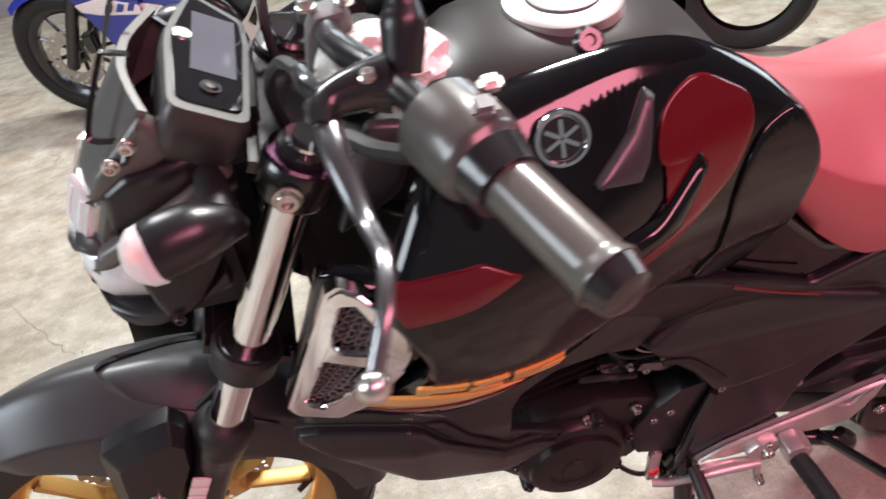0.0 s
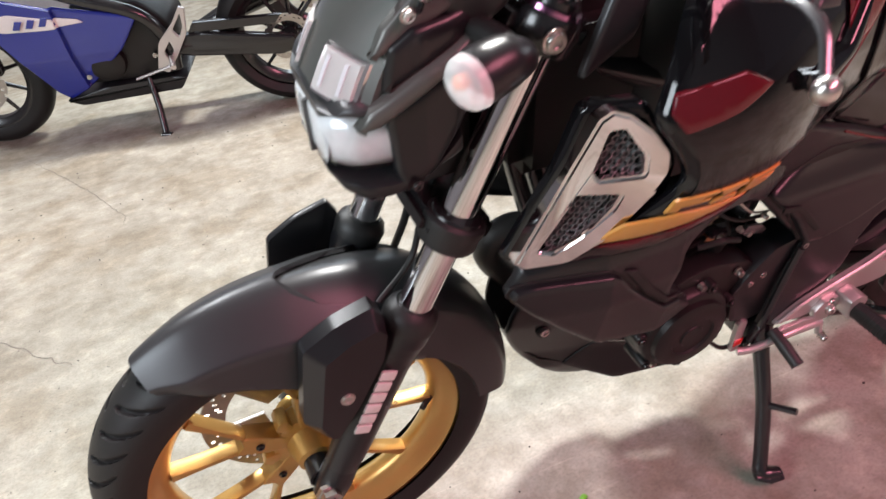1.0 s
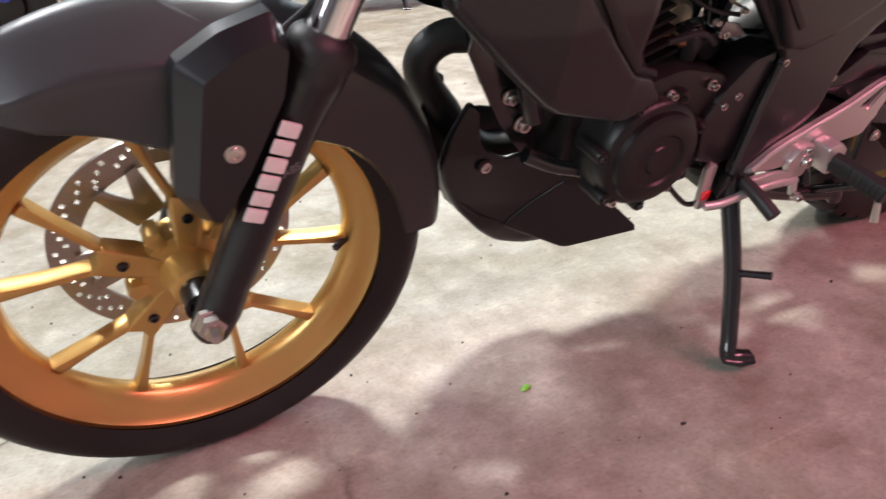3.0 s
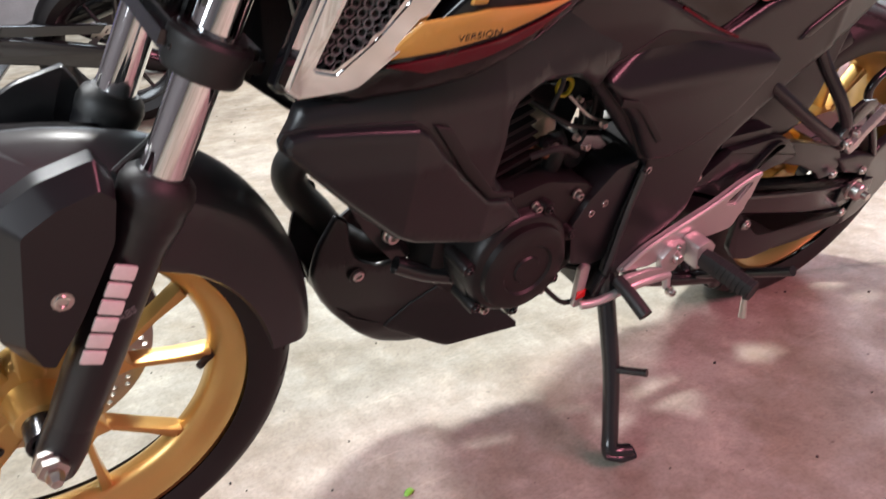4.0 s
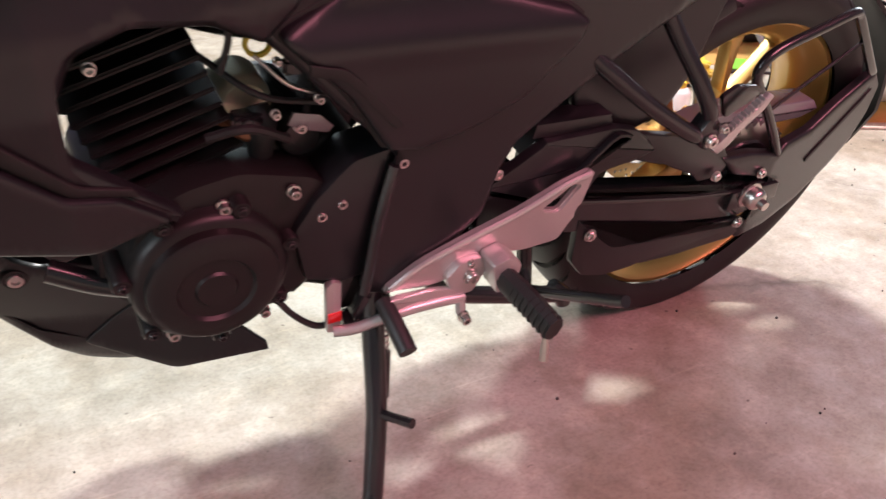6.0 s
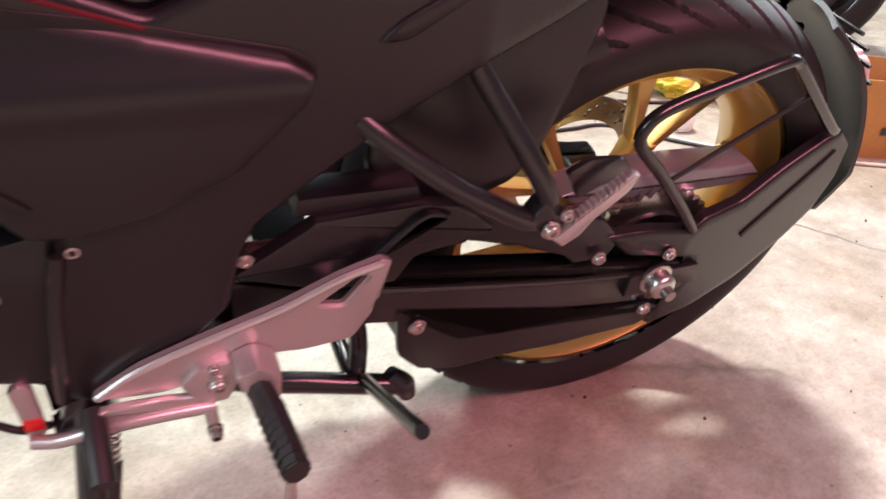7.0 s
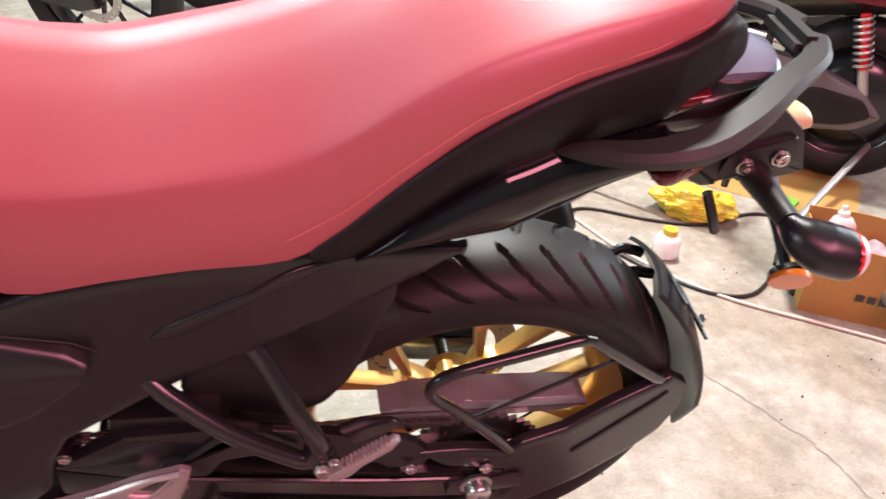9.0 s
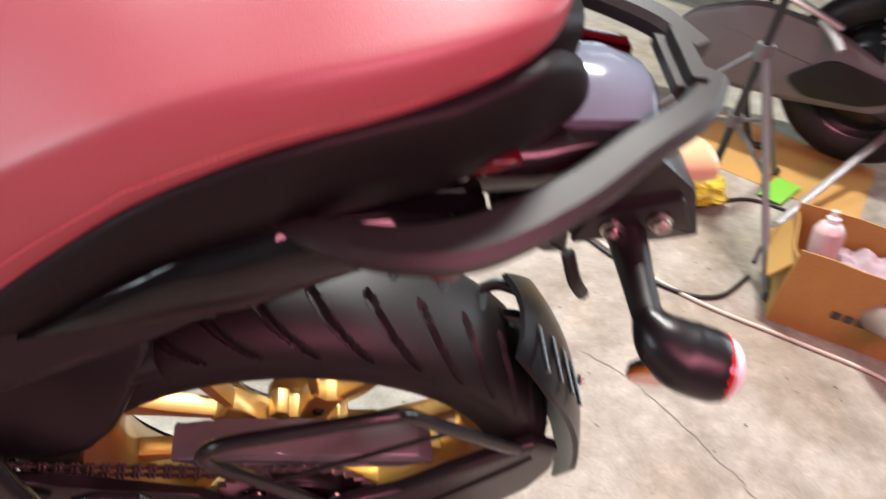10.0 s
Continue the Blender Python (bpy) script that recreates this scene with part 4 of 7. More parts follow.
def ring_between(outer, inner_list, depth, lift, thick):
    """A frame: the outer outline with openings cut through it, laid on depth."""
    bm = bmesh.new()
    edges = []
    for o in [outer, *inner_list]:
        pts = rounded([V(*p) for p in o], 0.2, 3)
        vs = [bm.verts.new((p[0], 0, p[1])) for p in pts]
        edges += [bm.edges.new((vs[i], vs[(i + 1) % len(vs)])) for i in range(len(vs))]
    bmesh.ops.triangle_fill(bm, use_beauty=True, use_dissolve=False, edges=edges)
    for v in bm.verts:
        v.co.y = depth(v.co.x, v.co.z) - lift
    faces = list(bm.faces)
    ext = bmesh.ops.extrude_face_region(bm, geom=faces)["geom"]
    moved = [v for v in ext if isinstance(v, bmesh.types.BMVert)]
    for v in moved:
        v.co.y += thick
    front_edges = [e for e in bm.edges if len(e.link_faces) == 2 and e.calc_face_angle(0) > radians(50) and all(v not in set(moved) for v in e.verts)]
    bmesh.ops.bevel(bm, geom=front_edges, offset=0.003, segments=2, affect="EDGES")
    return bm


grille = both("intake_frame", ring_between(GO, [GA, GB], grille_depth, 0.002, 0.016), CHROME, bike, "chrome air intake frame with black honeycomb mesh")


def honeycomb(poly, depth, pitch=0.0088):
    """A plate with six-sided openings, as one mesh of thin cell walls."""
    bm = bmesh.new()
    xs, zs = [p[0] for p in poly], [p[1] for p in poly]

    def inside(x, z):
        c = False
        for i in range(len(poly)):
            (x1, z1), (x2, z2) = poly[i], poly[i - 1]
            if (z1 > z) != (z2 > z) and x < (x2 - x1) * (z - z1) / (z2 - z1) + x1:
                c = not c
        return c

    row, z = 0, min(zs)
    while z < max(zs):
        x = min(xs) + (pitch / 2 if row % 2 else 0)
        while x < max(xs):
            if inside(x, z):
                lo, hi = [], []
                for k in range(6):
                    a = radians(60 * k + 30)
                    for rad, lst in ((pitch * 0.39, lo), (pitch * 0.577, hi)):
                        px, pz = x + rad * math.cos(a), z + rad * math.sin(a)
                        lst.append((px, pz))
                y = depth(x, z) + 0.0
                f0 = [bm.verts.new((p[0], y, p[1])) for p in hi]
                f1 = [bm.verts.new((p[0], y, p[1])) for p in lo]
                f2 = [bm.verts.new((p[0], y + 0.006, p[1])) for p in lo]
                for k in range(6):
                    j = (k + 1) % 6
                    bm.faces.new((f0[k], f0[j], f1[j], f1[k]))
                    bm.faces.new((f1[k], f1[j], f2[j], f2[k]))
            x += pitch
        z += pitch * 0.866
        row += 1
    return bm


for o in (GA, GB):
    big = [(x, z) for x, z in o]
    both("grille_mesh", honeycomb(big, lambda x, z: grille_depth(x, z) + 0.008), GREY, grille, "black honeycomb mesh")
both("grille_backing", shell([(0.259, 0.684), (0.322, 0.854), (0.348, 0.851), (0.375, 0.801), (0.294, 0.680)], lambda x, z: grille_depth(x, z) + 0.022, 0.004, 0.1, 3, 0.05, 0.0), DARK, grille)
both("cover_nose", shell([(0.248, 0.675), (0.317, 0.863), (0.367, 0.868), (0.393, 0.811), (0.389, 0.768), (0.286, 0.669)], lambda x, z: grille_depth(x, z) + 0.016, 0.010, 0.2, 4, 0.03, 0.004), GLOSS, grille)

# orange stripe and lettering shapes on the lower cover
both("orange_stripe", shell([(0.321, 0.712), (0.331, 0.730), (0.343, 0.748), (0.390, 0.760), (0.468, 0.762), (0.410, 0.738), (0.361, 0.722)], on_side(0.0026), 0.003, 0.06, 6, 0.011, 0.001), ORANGE, side, "orange stripe decal")
both("red_stripe", shell([(0.324, 0.706), (0.362, 0.717), (0.410, 0.732), (0.470, 0.757), (0.445, 0.735), (0.399, 0.713), (0.356, 0.700)], on_side(0.0022), 0.003, 0.06, 6, 0.011, 0.001), RED, side, "dark red stripe under the orange decal")
for quad in (
    [(0.374, 0.764), (0.376, 0.785), (0.417, 0.791), (0.417, 0.785), (0.388, 0.780), (0.387, 0.777), (0.414, 0.780), (0.413, 0.775), (0.386, 0.771), (0.385, 0.765)],
    [(0.420, 0.790), (0.450, 0.793), (0.451, 0.786), (0.426, 0.774), (0.446, 0.773), (0.445, 0.767), (0.418, 0.767), (0.420, 0.774), (0.441, 0.785), (0.421, 0.785)],
    [(0.455, 0.792), (0.501, 0.785), (0.499, 0.779), (0.466, 0.782), (0.465, 0.779), (0.504, 0.770), (0.500, 0.760), (0.453, 0.767), (0.455, 0.773), (0.484, 0.769), (0.485, 0.771), (0.455, 0.777)],
):
    both("emblem_shape", shell(quad, on_side(0.0028), 0.003, 0.04, 5, 0.006, 0.0008), ORANGE, side, "orange decal shape")


def words(body, size, parent, mat, m, extrude=0.0004):
    cu = bpy.data.curves.new("text", "FONT")
    cu.body, cu.size, cu.extrude, cu.shear = body, size, extrude, 0.25
    ob = new("text", cu)
    me = bpy.data.meshes.new_from_object(ob)
    bpy.data.objects.remove(ob)
    bpy.data.curves.remove(cu)
    me.materials.append(mat)
    t = new("lettering", me)
    t.parent = parent
    t.matrix_local = m
    return t


def letter_pose(x, y, z, tilt, yaw=0.0, lean_in=0.0):
    """Text upright in the side view, read from the near side."""
    return Matrix.Translation((x, y, z)) @ Matrix.Rotation(yaw, 4, "Z") @ Matrix.Rotation(radians(90) + lean_in, 4, "X") @ Matrix.Rotation(tilt, 4, "Z")


text_yaw = math.atan2(tank_depth(0.391, 0.741) - tank_depth(0.360, 0.732), 0.031)
words("VERSION", 0.0085, side, SATIN, letter_pose(0.365, tank_depth(0.424, 0.7265) - 0.0046, 0.736, radians(14), text_yaw, radians(20)))
words("3.0", 0.0085, side, SATIN, letter_pose(0.358, tank_depth(0.416, 0.714) - 0.0046, 0.724, radians(16), text_yaw, radians(20)))
words("ABS", 0.011, cover, GREY, letter_pose(0.099, -0.1352, 0.474, radians(22)))

# inner panels beside the steering head
both("inner_panel", shell([(0.337, 0.855), (0.397, 0.889), (0.410, 0.921), (0.408, 0.954), (0.380, 0.959), (0.363, 0.920)], lambda x, z: -0.125 - 0.2 * (0.9 - z) * 0.3, 0.006, 0.2, 4, 0.03, 0.004), FENDER, bike, "grey inner cowl beside the tank")
part("air_duct", box_bm(0.296, 0.456, -0.085, 0.085, 0.711, 0.911, 0.02), DARK, bike)

def grown(outline, d):
    """The outline pushed out from its middle by d."""
    c = sum((V(*p) for p in outline), V(0, 0)) / len(outline)
    return [tuple(V(*p) + (V(*p) - c).normalized() * d) for p in outline]


# matte lower cowl; its slot is only a strip in shade colour
LC = [(0.251, 0.630), (0.267, 0.663), (0.329, 0.676), (0.399, 0.686), (0.463, 0.706), (0.510, 0.735), (0.560, 0.760), (0.620, 0.745), (0.660, 0.690), (0.650, 0.640), (0.619, 0.615), (0.577, 0.638), (0.521, 0.648), (0.484, 0.637), (0.464, 0.602), (0.469, 0.557), (0.508, 0.512), (0.548, 0.463), (0.482, 0.456), (0.379, 0.494), (0.320, 0.548), (0.252, 0.622)]


def cowl_depth(x, z):
    w = 0.160 + 0.028 * min(1, max(0, (x - 0.25) / 0.11)) - 0.20 * ramp_up(0.60 - z) - 0.30 * ramp_up(z - 0.650)
    w -= 0.24 * max(0, x - 0.46)
    return -w


lower = both("lower_cowl", shell(LC, cowl_depth, 0.008, 0.12, 8, 0.018, 0.008), MATTE, bike, "matte black plastic lower side cowl")
STEP = [(0.250, 0.634), (0.254, 0.642), (0.273, 0.646), (0.320, 0.645), (0.362, 0.643), (0.374, 0.634), (0.391, 0.610), (0.417, 0.579), (0.458, 0.534), (0.493, 0.519), (0.534, 0.475), (0.473, 0.468), (0.375, 0.503), (0.355, 0.517), (0.317, 0.555), (0.280, 0.595), (0.251, 0.627)]
both("cowl_seam", shell(grown(STEP, 0.004), lambda x, z: cowl_depth(x, z) - 0.0012, 0.003, 0.12, 8, 0.011, 0.0008), DARK, lower)
both("cowl_step", shell(STEP, lambda x, z: cowl_depth(x, z) - 0.011, 0.012, 0.12, 8, 0.014, 0.004), MATTE, lower)
# slot not cut: its inner shade is a dark strip on the skin
both("cowl_slot_shade", shell([(0.380, 0.640), (0.398, 0.634), (0.428, 0.590), (0.470, 0.538), (0.506, 0.521), (0.511, 0.511), (0.465, 0.529), (0.421, 0.578)], lambda x, z: cowl_depth(x, z) - 0.0045, 0.003, 0.15, 6, 0.014, 0.001), DARK, lower, "dark strip on the cowl, painting the shade of its slot")

# seat
SEAT = [
    (0.752, 0.800, 0.872, 0.070), (0.781, 0.760, 0.862, 0.102), (0.822, 0.712, 0.848, 0.120), (0.880, 0.678, 0.834, 0.134), (0.951, 0.693, 0.828, 0.140),
    (1.016, 0.706, 0.842, 0.143), (1.092, 0.714, 0.866, 0.143), (1.135, 0.744, 0.884, 0.141), (1.172, 0.782, 0.902, 0.139), (1.226, 0.832, 0.922, 0.136),
    (1.295, 0.870, 0.936, 0.128), (1.358, 0.886, 0.944, 0.114), (1.410, 0.898, 0.946, 0.092), (1.443, 0.908, 0.940, 0.066), (1.458, 0.914, 0.930, 0.036),
]


def seat_at(x):
    xs = [s[0] for s in SEAT]
    return [float(np.interp(x, xs, [s[k] for s in SEAT])) for k in (1, 2, 3)]


def seat_bm():
    rings = []
    pts = curve_points([V(*s[:3]) for s in SEAT], 3)
    wid = curve_points([V(s[0], s[3], 0) for s in SEAT], 3)
    for p, w in zip(pts, wid):
        zb, zt, hw = p.y, p.z, w.y
        half = [(1.0, 0.0), (1.012, 0.14), (0.992, 0.28), (0.965, 0.40), (0.938, 0.485), (0.912, 0.535), (0.890, 0.555), (0.830, 0.592), (0.740, 0.645), (0.600, 0.728), (0.440, 0.815), (0.293, 0.884), (0.150, 0.934)]
        ring = [V(p.x, -hw * a, zb + (zt - zb) * b) for a, b in half] + [V(p.x, 0, zt)] + [V(p.x, hw * a, zb + (zt - zb) * b) for a, b in half[::-1]]
        rings.append(ring)
    return loft(rings)


seat = part("seat", seat_bm(), LEATHER, bike, "stepped red vinyl seat with a stitched seam", 70)
THREAD = material("pale_red_thread", (0.60, 0.16, 0.16), 0.7)
for sy in (-1, 1):
    stitch = bmesh.new()
    for k in range(95):
        ends = []
        for x in (1.090 + 0.34 * k / 94, 1.093 + 0.34 * k / 94):
            zb, zt, hw = seat_at(x)
            ends.append(V(x, sy * (hw * 1.012 + 0.0006), zb + (zt - zb) * 0.156))
        sweep(ends, 0.0005, 4, 1, bm=stitch)
    tagged(part("stitching", stitch, THREAD, seat), "pale red stitching", kind="stuff")
# black lower flank of the seat


def flank_depth(x, z):
    """Follows the seat's side and tucks in towards its lower edge."""
    w = float(np.interp(x, [1.06, 1.22, 1.305, 1.39, 1.435, 1.468, 1.495], [0.149, 0.144, 0.134, 0.116, 0.094, 0.069, 0.047]))
    tuck = float(np.interp(x, [1.09, 1.155, 1.22, 1.305, 1.49], [0.700, 0.738, 0.798, 0.836, 0.868]))
    return -(w - 0.35 * ramp_up(tuck - z))


both("seat_flank", shell([(1.098, 0.716), (1.135, 0.746), (1.172, 0.784), (1.226, 0.834), (1.295, 0.872), (1.358, 0.888), (1.410, 0.900), (1.443, 0.908), (1.474, 0.885), (1.495, 0.835), (1.410, 0.826), (1.348, 0.812), (1.308, 0.802), (1.253, 0.784), (1.221, 0.768), (1.189, 0.738), (1.146, 0.698)], flank_depth, 0.010, 0.42, 8, 0.011, 0.006), VINYL, seat, "black vinyl lower flank of the seat")
part("seat_base", loft([[V(x, w * math.copysign(abs(math.cos(a)) ** 0.5, math.cos(a)), z + h * math.copysign(abs(math.sin(a)) ** 0.5, math.sin(a))) for a in (2 * math.pi * k / 20 for k in range(20))] for x, z, w, h in ((1.168, 0.739, 0.105, 0.03), (1.274, 0.826, 0.105, 0.035), (1.380, 0.852, 0.085, 0.035), (1.452, 0.873, 0.050, 0.035), (1.475, 0.871, 0.030, 0.028))]), VINYL, seat)

# matte side covers below the seat
SC = [(0.543, 0.725), (0.600, 0.735), (0.670, 0.715), (0.730, 0.690), (0.828, 0.645), (0.897, 0.676), (0.985, 0.697), (1.059, 0.710), (1.142, 0.694), (1.214, 0.681), (1.262, 0.672), (1.220, 0.648), (1.179, 0.633), (1.129, 0.612), (1.062, 0.589), (0.994, 0.549), (0.931, 0.503), (0.886, 0.470), (0.870, 0.440), (0.856, 0.385), (0.800, 0.332), (0.744, 0.300), (0.716, 0.316), (0.727, 0.410), (0.746, 0.478), (0.740, 0.488), (0.698, 0.530), (0.648, 0.585), (0.619, 0.615), (0.577, 0.640), (0.545, 0.655)]


def cover_depth(x, z):
    w = 0.136 + 0.03 * max(0, 0.50 - z) - 0.10 * ramp_up(z - 0.68) - 0.21 * ramp_up(x - 1.06) + 0.02 * max(0, min(1, (z - 0.635) / 0.1)) * min(1, max(0, (0.80 - x) / 0.1))
    return -w


def panel_depth(x, z):
    """The raised panel: a face that leans out to a ridge and a sloping upper facet."""
    ridge = 0.606 - 0.02 * (x - 0.66)
    return cover_depth(x, z) - 0.019 + 0.03 * ramp_up(ridge - z) + 0.42 * ramp_up(z - ridge, 0.016)


PANEL = [(0.628, 0.620), (0.714, 0.664), (0.811, 0.641), (0.910, 0.617), (0.929, 0.605), (0.922, 0.583), (0.872, 0.533), (0.815, 0.506), (0.760, 0.494), (0.730, 0.499), (0.690, 0.560)]
sc = both("side_cover", shell(SC, cover_depth, 0.007, 0.10, 8, 0.018, 0.006), MATTE, bike, "matte black side cover with a raised panel")
both("panel_seam", shell(grown(PANEL, 0.0045), lambda x, z: cover_depth(x, z) - 0.0012, 0.003, 0.12, 8, 0.011, 0.0008), DARK, sc, "dark seam round the raised panel")
both("side_panel", shell(PANEL, panel_depth, 0.018, 0.12, 9, 0.006, 0.005), MATTE, sc, "raised matte panel")
# uncut groove: a near-black strip paints its shade on the panel
both("panel_groove_shade", shell([(0.650, 0.600), (0.680, 0.592), (0.695, 0.580), (0.740, 0.528), (0.731, 0.526), (0.690, 0.572), (0.677, 0.583), (0.650, 0.590)], lambda x, z: panel_depth(x, z) - 0.003, 0.002, 0.15, 4, 0.02, 0.0005), DARK, sc)
both("cover_ridge", shell([(0.974, 0.616), (0.990, 0.633), (1.094, 0.689), (1.143, 0.694), (1.132, 0.686), (1.059, 0.656), (0.998, 0.618)], lambda x, z: cover_depth(x, z) - 0.0035, 0.006, 0.3, 5, 0.011, 0.003), MATTE, sc)
both("cover_strip", shell([(0.700, 0.765), (0.716, 0.690), (0.770, 0.664), (0.829, 0.640), (0.897, 0.680), (0.830, 0.700), (0.780, 0.750), (0.745, 0.790)], lambda x, z: -0.126, 0.006, 0.15, 4, 0.03, 0.004), GLOSS, sc)
part("seat_piping", sweep([V(0.716, -0.150, 0.694), V(0.770, -0.150, 0.668), V(0.826, -0.150, 0.646)], 0.0018, 8, 4), RED, sc, "thin red piping line")
both("cover_edge", sweep([V(0.742, -0.138, 0.474), V(0.730, -0.140, 0.421), V(0.722, -0.141, 0.362), V(0.716, -0.142, 0.318)], 0.006, 8), SATIN, sc)
bolt(sc, 0.753, -0.133, 0.472, 0.007, 0.004)
bolt(sc, 0.874, -0.126, 0.425, 0.007, 0.004)

# frame and fillers behind the panels
frame_ob = part("main_frame", sweep([V(0.339, -0.060, 0.865), V(0.452, -0.076, 0.813), V(0.634, -0.107, 0.734), V(0.806, -0.105, 0.609), V(0.856, -0.090, 0.456), V(0.859, -0.080, 0.337)], 0.020, 12), SATIN, bike, "black steel frame tube")
part("frame_tube", sweep([V(0.339, 0.060, 0.865), V(0.452, 0.076, 0.813), V(0.634, 0.107, 0.734), V(0.806, 0.105, 0.609), V(0.856, 0.090, 0.456), V(0.859, 0.080, 0.337)], 0.020, 12), SATIN, frame_ob)
for sy in (-1, 1):
    part("frame_tube", sweep([V(0.321, sy * 0.024, 0.808), V(0.365, sy * 0.042, 0.633), V(0.416, sy * 0.057, 0.472), V(0.434, sy * 0.056, 0.421)], 0.014, 10), SATIN, frame_ob)
    part("seat_rail", sweep([V(0.718, sy * 0.105, 0.692), V(0.952, sy * 0.117, 0.684), V(1.168, sy * 0.109, 0.723), V(1.443, sy * 0.066, 0.828)], 0.012, 10), SATIN, frame_ob)
part("air_box", box_bm(0.670, 0.883, -0.10, 0.10, 0.540, 0.731, 0.02), DARK, frame_ob)
part("battery_tray", box_bm(0.875, 1.075, -0.09, 0.09, 0.603, 0.703, 0.02), DARK, frame_ob)

# ---- engine ----
ENG = V(0.563, 0, 0.382)
engine = part("engine", plate([(0.467, 0.342), (0.505, 0.303), (0.599, 0.288), (0.696, 0.314), (0.746, 0.342), (0.752, 0.440), (0.720, 0.481), (0.649, 0.479), (0.590, 0.465), (0.513, 0.465), (0.474, 0.433)], -0.075, 0.095, 0.014, r=0.2), ENGINE, bike, "black air-cooled engine with a round crankcase cover")
crank = part("crankcase_cover", lathe([(0, -0.150), (0.018, -0.150), (0.020, -0.1475), (0.034, -0.1475), (0.037, -0.151), (0.056, -0.150), (0.0615, -0.146), (0.063, -0.138), (0.069, -0.136), (0.0735, -0.131), (0.075, -0.118), (0.077, -0.07), (0, -0.07)], (ENG.x, 0, ENG.z), "y", 64), ENGINE, engine, "round black crankcase cover")
for k in range(7):
    a = radians(15 + 51.4 * k)
    part("cover_lug", lathe([(0, -0.134), (0.008, -0.134), (0.0095, -0.131), (0.0095, -0.09), (0, -0.09)], (ENG.x + 0.079 * math.cos(a), 0, ENG.z + 0.079 * math.sin(a)), "y", 14), ENGINE, crank)
    bolt(crank, ENG.x + 0.079 * math.cos(a), -0.134, ENG.z + 0.079 * math.sin(a), 0.0052, 0.004, mat=SATIN)
part("cover_plate", plate([(0.494, 0.413), (0.514, 0.460), (0.551, 0.477), (0.599, 0.485), (0.670, 0.465), (0.704, 0.428), (0.699, 0.384), (0.670, 0.339), (0.637, 0.320), (0.598, 0.305), (0.542, 0.303), (0.504, 0.323), (0.488, 0.363)], -0.120, -0.070, 0.007, r=0.25), ENGINE, engine)
part("sprocket_cover", plate([(0.643, 0.409), (0.666, 0.445), (0.704, 0.482), (0.745, 0.489), (0.754, 0.410), (0.731, 0.333), (0.696, 0.329), (0.655, 0.344)], -0.130, -0.075, 0.008, r=0.15), MATTE, engine, "matte sprocket cover")
part("cover_boss", lathe([(0, -0.118), (0.013, -0.118), (0.016, -0.114), (0.020, -0.114), (0.021, -0.095), (0, -0.095)], (0.632, 0, 0.344), "y", 24), ENGINE, engine)
part("cover_bump", lathe([(0, -0.114), (0.030, -0.113), (0.034, -0.108), (0.036, -0.09), (0, -0.09)], (0.606, 0, 0.444), "y", 32), ENGINE, engine)
for x, z in ((0.521, 0.431), (0.581, 0.456), (0.646, 0.457), (0.693, 0.434), (0.672, 0.424), (0.511, 0.364), (0.522, 0.316), (0.612, 0.315)):
    bolt(engine, x, -0.122, z, 0.0068, 0.010)
# cylinder fins, tilted forward
for k in range(11):
    t = k / 10
    c = V(0.577 - 0.050 * t, 0, 0.465 + 0.150 * t)
    fin = part("cooling_fin", box_bm(-0.075, 0.042, -0.088, 0.088, -0.0022, 0.0022, 0.0016), ENGINE, engine)
    fin.matrix_local = Matrix.Translation(c) @ Matrix.Rotation(radians(-17), 4, "Y")
part("cylinder", sweep([V(0.577, 0, 0.445), V(0.510, 0, 0.637)], 0.040, 24, 1), ENGINE, engine)
part("cylinder_head", box_bm(0.443, 0.573, -0.075, 0.075, 0.622, 0.707, 0.016), ENGINE, engine)
# throttle body, starter, hoses and linkage in the gap
throttle = part("throttle_body", sweep([V(0.570, -0.024, 0.616), V(0.621, -0.024, 0.600), V(0.703, -0.024, 0.588)], [0.026, 0.030, 0.034], 20, 3), SATIN, engine, "throttle body with hoses and linkage")
part("throttle_cover", lathe([(0, -0.066), (0.020, -0.066), (0.0255, -0.061), (0.0265, -0.055), (0.0265, -0.02), (0, -0.02)], (0.622, 0, 0.520), "y", 32), material("pale_zinc_plating", (0.62, 0.60, 0.44), 0.35, metal=0.6, grain=0.2, wear=0.3), throttle, "pale zinc-plated round cover")
part("throttle_elbow", sweep([V(0.628, -0.085, 0.480), V(0.630, -0.090, 0.510), V(0.628, -0.082, 0.528)], [0.012, 0.013, 0.010], 12, 4), SOFT, throttle)
part("linkage_bracket", plate([(0.646, 0.520), (0.652, 0.532), (0.676, 0.526), (0.690, 0.512), (0.684, 0.506), (0.664, 0.512)], -0.112, -0.108, 0.001), DARKALLOY, throttle)
part("fuel_rail", sweep([V(0.592, -0.060, 0.512), V(0.616, -0.085, 0.500), V(0.640, -0.090, 0.506)], 0.006, 8, 3), material("copper_brown_fitting", (0.35, 0.14, 0.08), 0.3, metal=0.8, wear=0.3), throttle)
part("linkage_spring", lathe([(0.009, -0.082), (0.013, -0.082), (0.013, -0.078), (0.009, -0.078)], (0.632, 0, 0.585), "y", 20, closed=True), YELLOW, throttle)
part("starter_motor", lathe([(0, -0.085), (0.018, -0.085), (0.022, -0.08), (0.022, 0.03), (0, 0.03)], (0.668, 0, 0.486), "y", 24), SATIN, engine)
